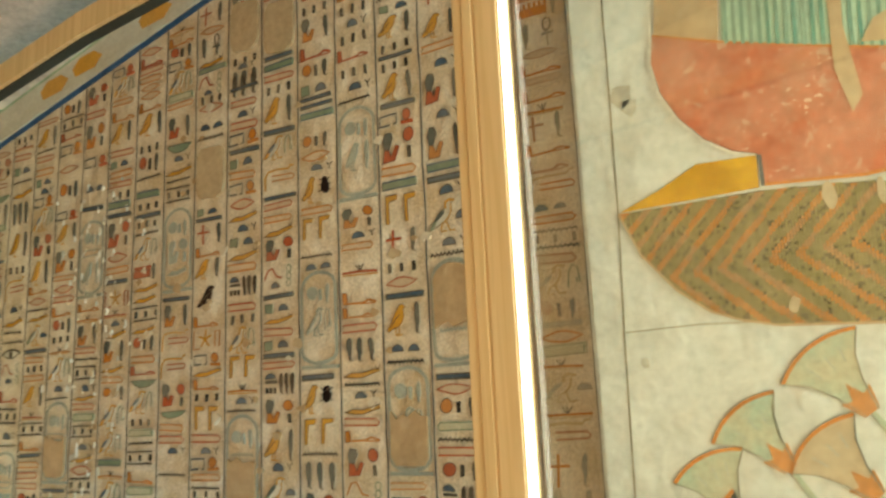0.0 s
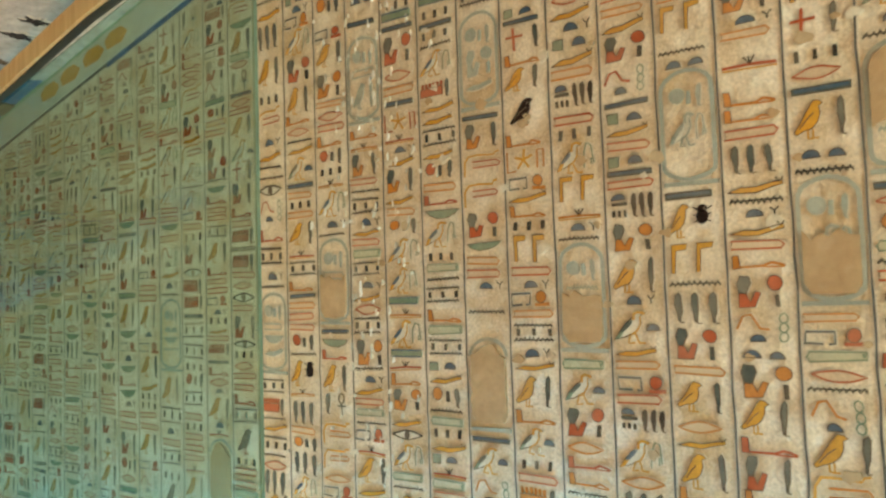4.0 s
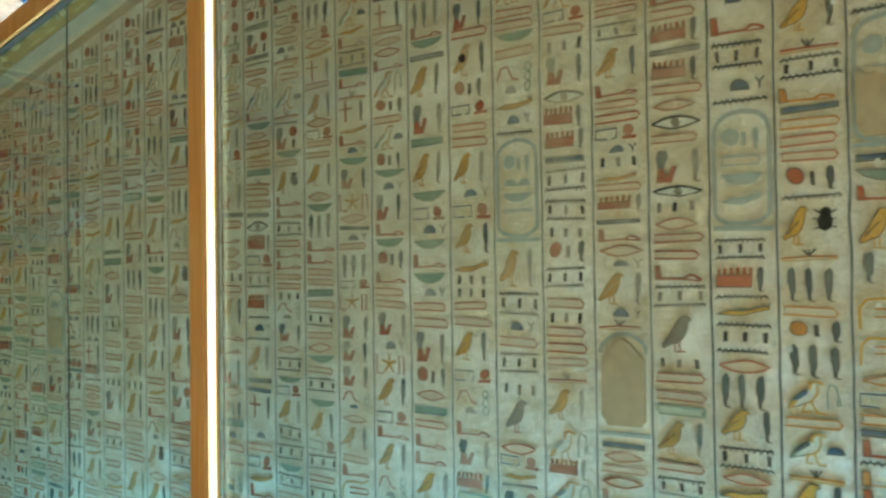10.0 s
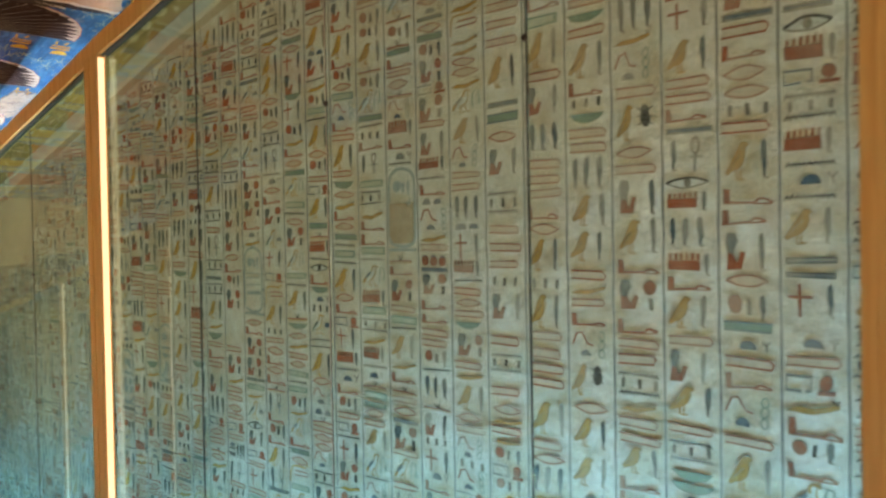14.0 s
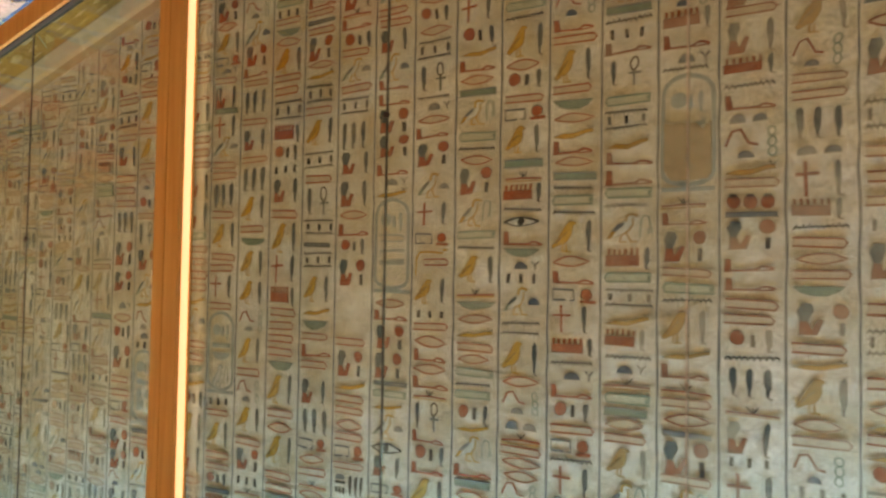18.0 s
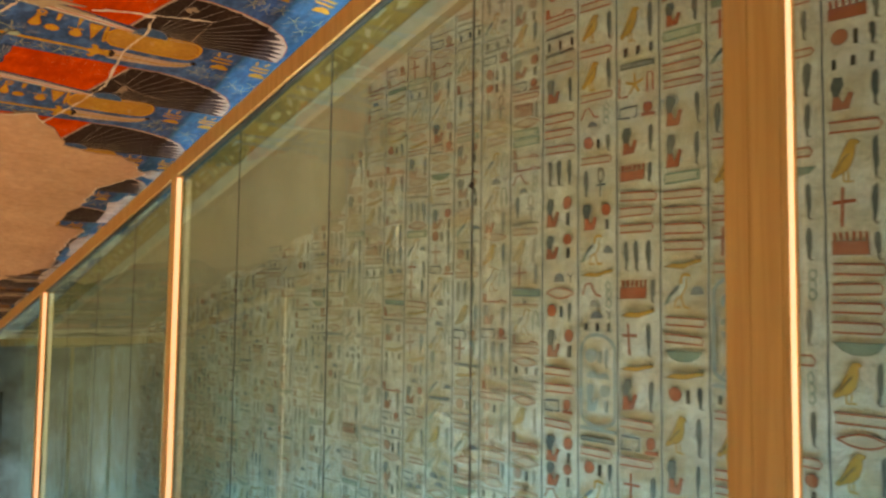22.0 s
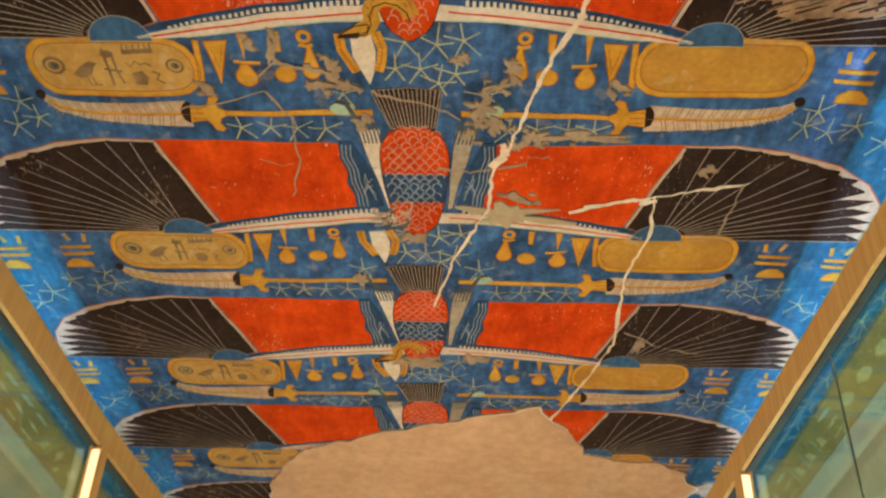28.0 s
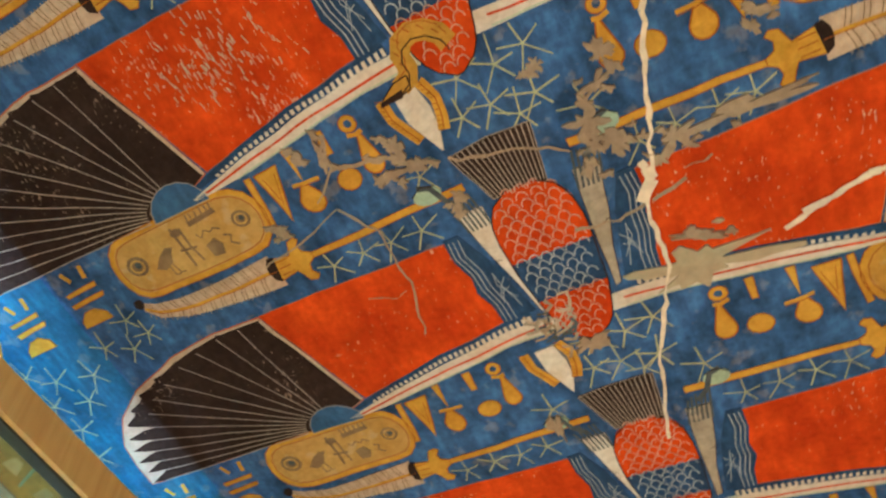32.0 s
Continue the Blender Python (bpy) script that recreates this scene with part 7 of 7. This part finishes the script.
def jamb_art():
    """Lower part of a painted royal figure: pleated kilt, beaded apron, and lotus flowers under it."""
    place = lambda a, b, h: (XJ - h, -a, b)
    S = Sheet(place)
    S.path([(-0.425, 2.9), (-0.432, 2.2), (-0.437, 1.87), (-0.447, 1.62), (-0.462, 1.0)], 0.0042, RULE, 0.0012)
    S.path([(-0.447, 1.624), (-0.30, 1.628), (-0.15, 1.622)], 0.0028, RULE, 0.0012)
    S.done("ruling_line", jamb_root)
    S = Sheet(place)
    S.poly([(-0.327, 2.24), (-0.318, 2.32), (-0.30, 2.46), (-0.10, 2.43), (-0.192, 2.285), (-0.202, 2.190)], PATCH, 0.0030)
    S.poly([(0.045, 2.12), (0.07, 2.16), (0.16, 2.20), (0.30, 2.16), (0.20, 2.09)], PATCH, 0.0052)
    S.poly([(-0.005, 2.33), (0.03, 2.30), (0.02, 2.16), (0.035, 2.02), (0.015, 1.99), (-0.005, 2.08), (0.0, 2.2)], PATCH, 0.0052)
    for a, b, r in ((-0.408, 2.125, 0.024), (-0.392, 2.098, 0.018), (-0.41, 1.56, 0.010)):
        S.poly([(a + r * math.cos(t) * (1 + 0.5 * noise.noise((t * 1.3, a * 9, b))), b + r * math.sin(t) * (1 + 0.5 * noise.noise((t * 1.7, b * 9, a)))) for t in np.linspace(0, 2 * math.pi, 19)[:-1]], SMUDGE, 0.0012)
    S.done("worn_patch", jamb_root)
    S = Sheet(place)
    S.poly([(-0.330, 2.238), (-0.338, 2.18), (-0.325, 2.11), (-0.295, 2.050), (-0.250, 1.995), (-0.200, 1.960), (-0.155, 1.945), (-0.150, 1.880), (0.02, 1.868), (0.30, 1.90), (0.30, 2.02), (0.10, 2.095), (-0.05, 2.14), (-0.20, 2.190)], KILT, 0.0035)
    hem = [(-0.325, 2.33), (-0.330, 2.238), (-0.338, 2.18), (-0.325, 2.11), (-0.295, 2.050), (-0.250, 1.995), (-0.200, 1.960), (-0.155, 1.945)]
    S.path([(a - 0.004, b - 0.003) for a, b in hem], 0.005, CHALK, 0.0030)
    S.path([(-0.330, 2.240), (-0.20, 2.190), (-0.05, 2.14), (0.10, 2.095)], 0.004, BEAD, 0.0040)
    S.path([(-0.150, 1.882), (0.02, 1.870), (0.20, 1.886)], 0.006, BEAD, 0.0040)
    S.done("red_kilt_panel", jamb_root)
    S = Sheet(place)
    S.poly([(-0.196, 2.186), (-0.185, 2.300), (-0.17, 2.42), (0.34, 2.30), (0.30, 2.03), (0.08, 2.098)], AQUA, 0.0030)
    for i in range(32):
        a = -0.186 + 0.0155 * i
        S.path([(a, 2.183 - (a + 0.19) * 0.30), (a + 0.013, 2.41 - (a + 0.19) * 0.25)], 0.007, PLEAT, 0.0042)
    S.done("pleats", jamb_root)
    S = Sheet(place)
    for i in range(12):
        a = -0.06 + 0.022 * i
        S.rect(a, 2.36 - 0.1 * (a + 0.06), 0.012, 0.05, C_BORDER if i % 3 else KILT, 0.0055)
    S.done("bead_fringe", jamb_root)
    S = Sheet(place)
    S.poly([(-0.432, 1.872), (-0.35, 1.905), (-0.270, 1.946), (-0.158, 1.942), (-0.160, 1.878)], C_YELLOW, 0.0030)
    S.path([(-0.152, 1.942), (-0.152, 1.880)], 0.007, LINE, 0.0042)
    S.done("yellow_flap", jamb_root)
    ring = [(-0.436, 1.868), (-0.160, 1.872), (0.02, 1.858), (0.32, 1.80), (0.32, 1.60), (0.015, 1.604), (-0.155, 1.614), (-0.215, 1.628), (-0.273, 1.650), (-0.335, 1.700), (-0.395, 1.775)]
    S = Sheet(place)
    S.poly(ring, APRON, 0.0025)
    S.path(ring[4:] + ring[:1], 0.005, PATCH, 0.0036)
    S.done("apron", jamb_root)
    S = Sheet(place)
    step = 0.0058
    rnd = random.Random(17)
    for i in range(132):
        for j in range(50):
            p = (-0.44 + step * i, 1.60 + step * j)
            # chevron bands lying on their side, worn away in places
            f = (i - abs(j - 20 - i * 0.08)) % 8
            lost = noise.noise((p[0] * 14, p[1] * 14, 3.3)) + 0.5 * noise.noise((p[0] * 50, p[1] * 50, 1.3))
            if inside(p, ring) and lost < 0.62 + 0.2 * rnd.random():
                h = step * 0.42
                q = [(p[0] - h, p[1] - h), (p[0] + h, p[1] - h), (p[0] + h, p[1] + h), (p[0] - h, p[1] + h)]
                S.poly(q, (BEAD if lost < 0.22 else FAINT) if f < 3 else OLIVE if rnd.random() < 0.85 else APRON, 0.0034)
    for a, b, w, d in ((-0.055, 1.866, 0.024, 0.048), (0.032, 1.860, 0.016, 0.045), (-0.135, 1.665, 0.02, 0.03)):
        S.poly([(a + w * (0.5 + 0.5 * math.cos(t) + 0.2 * noise.noise((t, a * 40, 1.0))), b - d * (0.5 + 0.5 * math.sin(t) + 0.2 * noise.noise((t, b * 40, 2.0)))) for t in np.linspace(0, 2 * math.pi, 17)[:-1]], TAN, 0.0042)
    S.done("apron_beads", jamb_root)
    for a, b, s, turn, wash in ((-0.026, 1.452, 1.0, 0.62, PETAL), (-0.168, 1.358, 0.93, 0.66, PETAL), (-0.035, 1.312, 0.95, 0.72, TAN), (-0.262, 1.262, 0.9, 0.45, PETAL), (-0.20, 1.225, 0.8, 1.2, TAN)):
        S = Sheet(place)
        c, n = math.cos(turn), math.sin(turn)
        t = lambda x, y: (a + s * (x * c - y * n), b + s * (x * n + y * c))
        arc = [t(0.080 * q, 0.146 - 0.022 * q * q) for q in np.linspace(-1, 1, 9)]
        S.poly([t(-0.012, 0.0), t(0.012, 0.0), t(0.026, 0.050), t(0.048, 0.092)] + arc[::-1] + [t(-0.048, 0.092), t(-0.026, 0.050)], wash, 0.0028)
        S.poly([t(-0.015, 0.0), t(0.015, 0.0), t(0.030, 0.040), t(0.012, 0.032), t(0.0, 0.062), t(-0.012, 0.032), t(-0.030, 0.040)], BEAD, 0.0036)
        S.path(arc, 0.007, BEAD, 0.0040)
        for q in (-0.5, 0.1, 0.6):
            S.path([t(0.045 * q, 0.09), t(0.060 * q, 0.118)], 0.002, PALE, 0.0034)
        S.path([t(-0.080, 0.124), t(-0.048, 0.092), t(-0.026, 0.050), t(-0.012, 0.0)], 0.0022, RULE, 0.0040)
        S.path([t(0.080, 0.124), t(0.048, 0.092), t(0.026, 0.050), t(0.012, 0.0)], 0.0030, RULE, 0.0040)
        S.path([(a, b), (a + 0.05, b - 0.08), (a + 0.12, b - 0.22)], 0.011, PETAL, 0.0020)
        S.path([(a - 0.005, b), (a + 0.044, b - 0.08), (a + 0.114, b - 0.22)], 0.002, RULE, 0.0024)
        S.done("lotus_flower", jamb_root)


KILT = material("worn_red_paint", (0.45, 0.095, 0.032), 0.75, 0.3, 8, 0.4, 60, tint=(0.40, 0.085, 0.03), stain=0.4, scratch=0.85, fade=0.34)
PLEAT = material("green_pleat_paint", (0.13, 0.30, 0.23), 0.75, 0.3, 10, 0.3, 80, fade=0.25)
APRON = material("dark_apron_paint", (0.12, 0.085, 0.035), 0.75, 0.25, 10, 0.3, 80, fade=0.15)
OLIVE = material("olive_bead_paint", (0.27, 0.225, 0.08), 0.75, 0.25, 10, 0.3, 80, fade=0.14)
BEAD = material("orange_bead_paint", (0.54, 0.20, 0.03), 0.75, 0.25, 10, 0.3, 80, fade=0.15)
FAINT = material("faded_bead_paint", (0.46, 0.22, 0.08), 0.75, 0.25, 10, 0.3, 80, fade=0.2)
PETAL = material("faded_petal_wash", (0.30, 0.42, 0.33), 0.8, 0.3, 12, 0.3, 80, tint=(0.44, 0.40, 0.27), fade=0.25)
RULE = material("thin_ruling_paint", (0.16, 0.15, 0.12), 0.8, 0.3, 12, 0.2, 80, fade=0.6)
SMUDGE = material("faint_smudge", (0.47, 0.44, 0.37), 0.8, 0.25, 20, 0.4, 60, fade=0.5)
jamb_root = jamb
jamb_art()
for o in jamb.children:
    o.matrix_parent_inverse = Matrix.Translation(jamb.location).inverted()
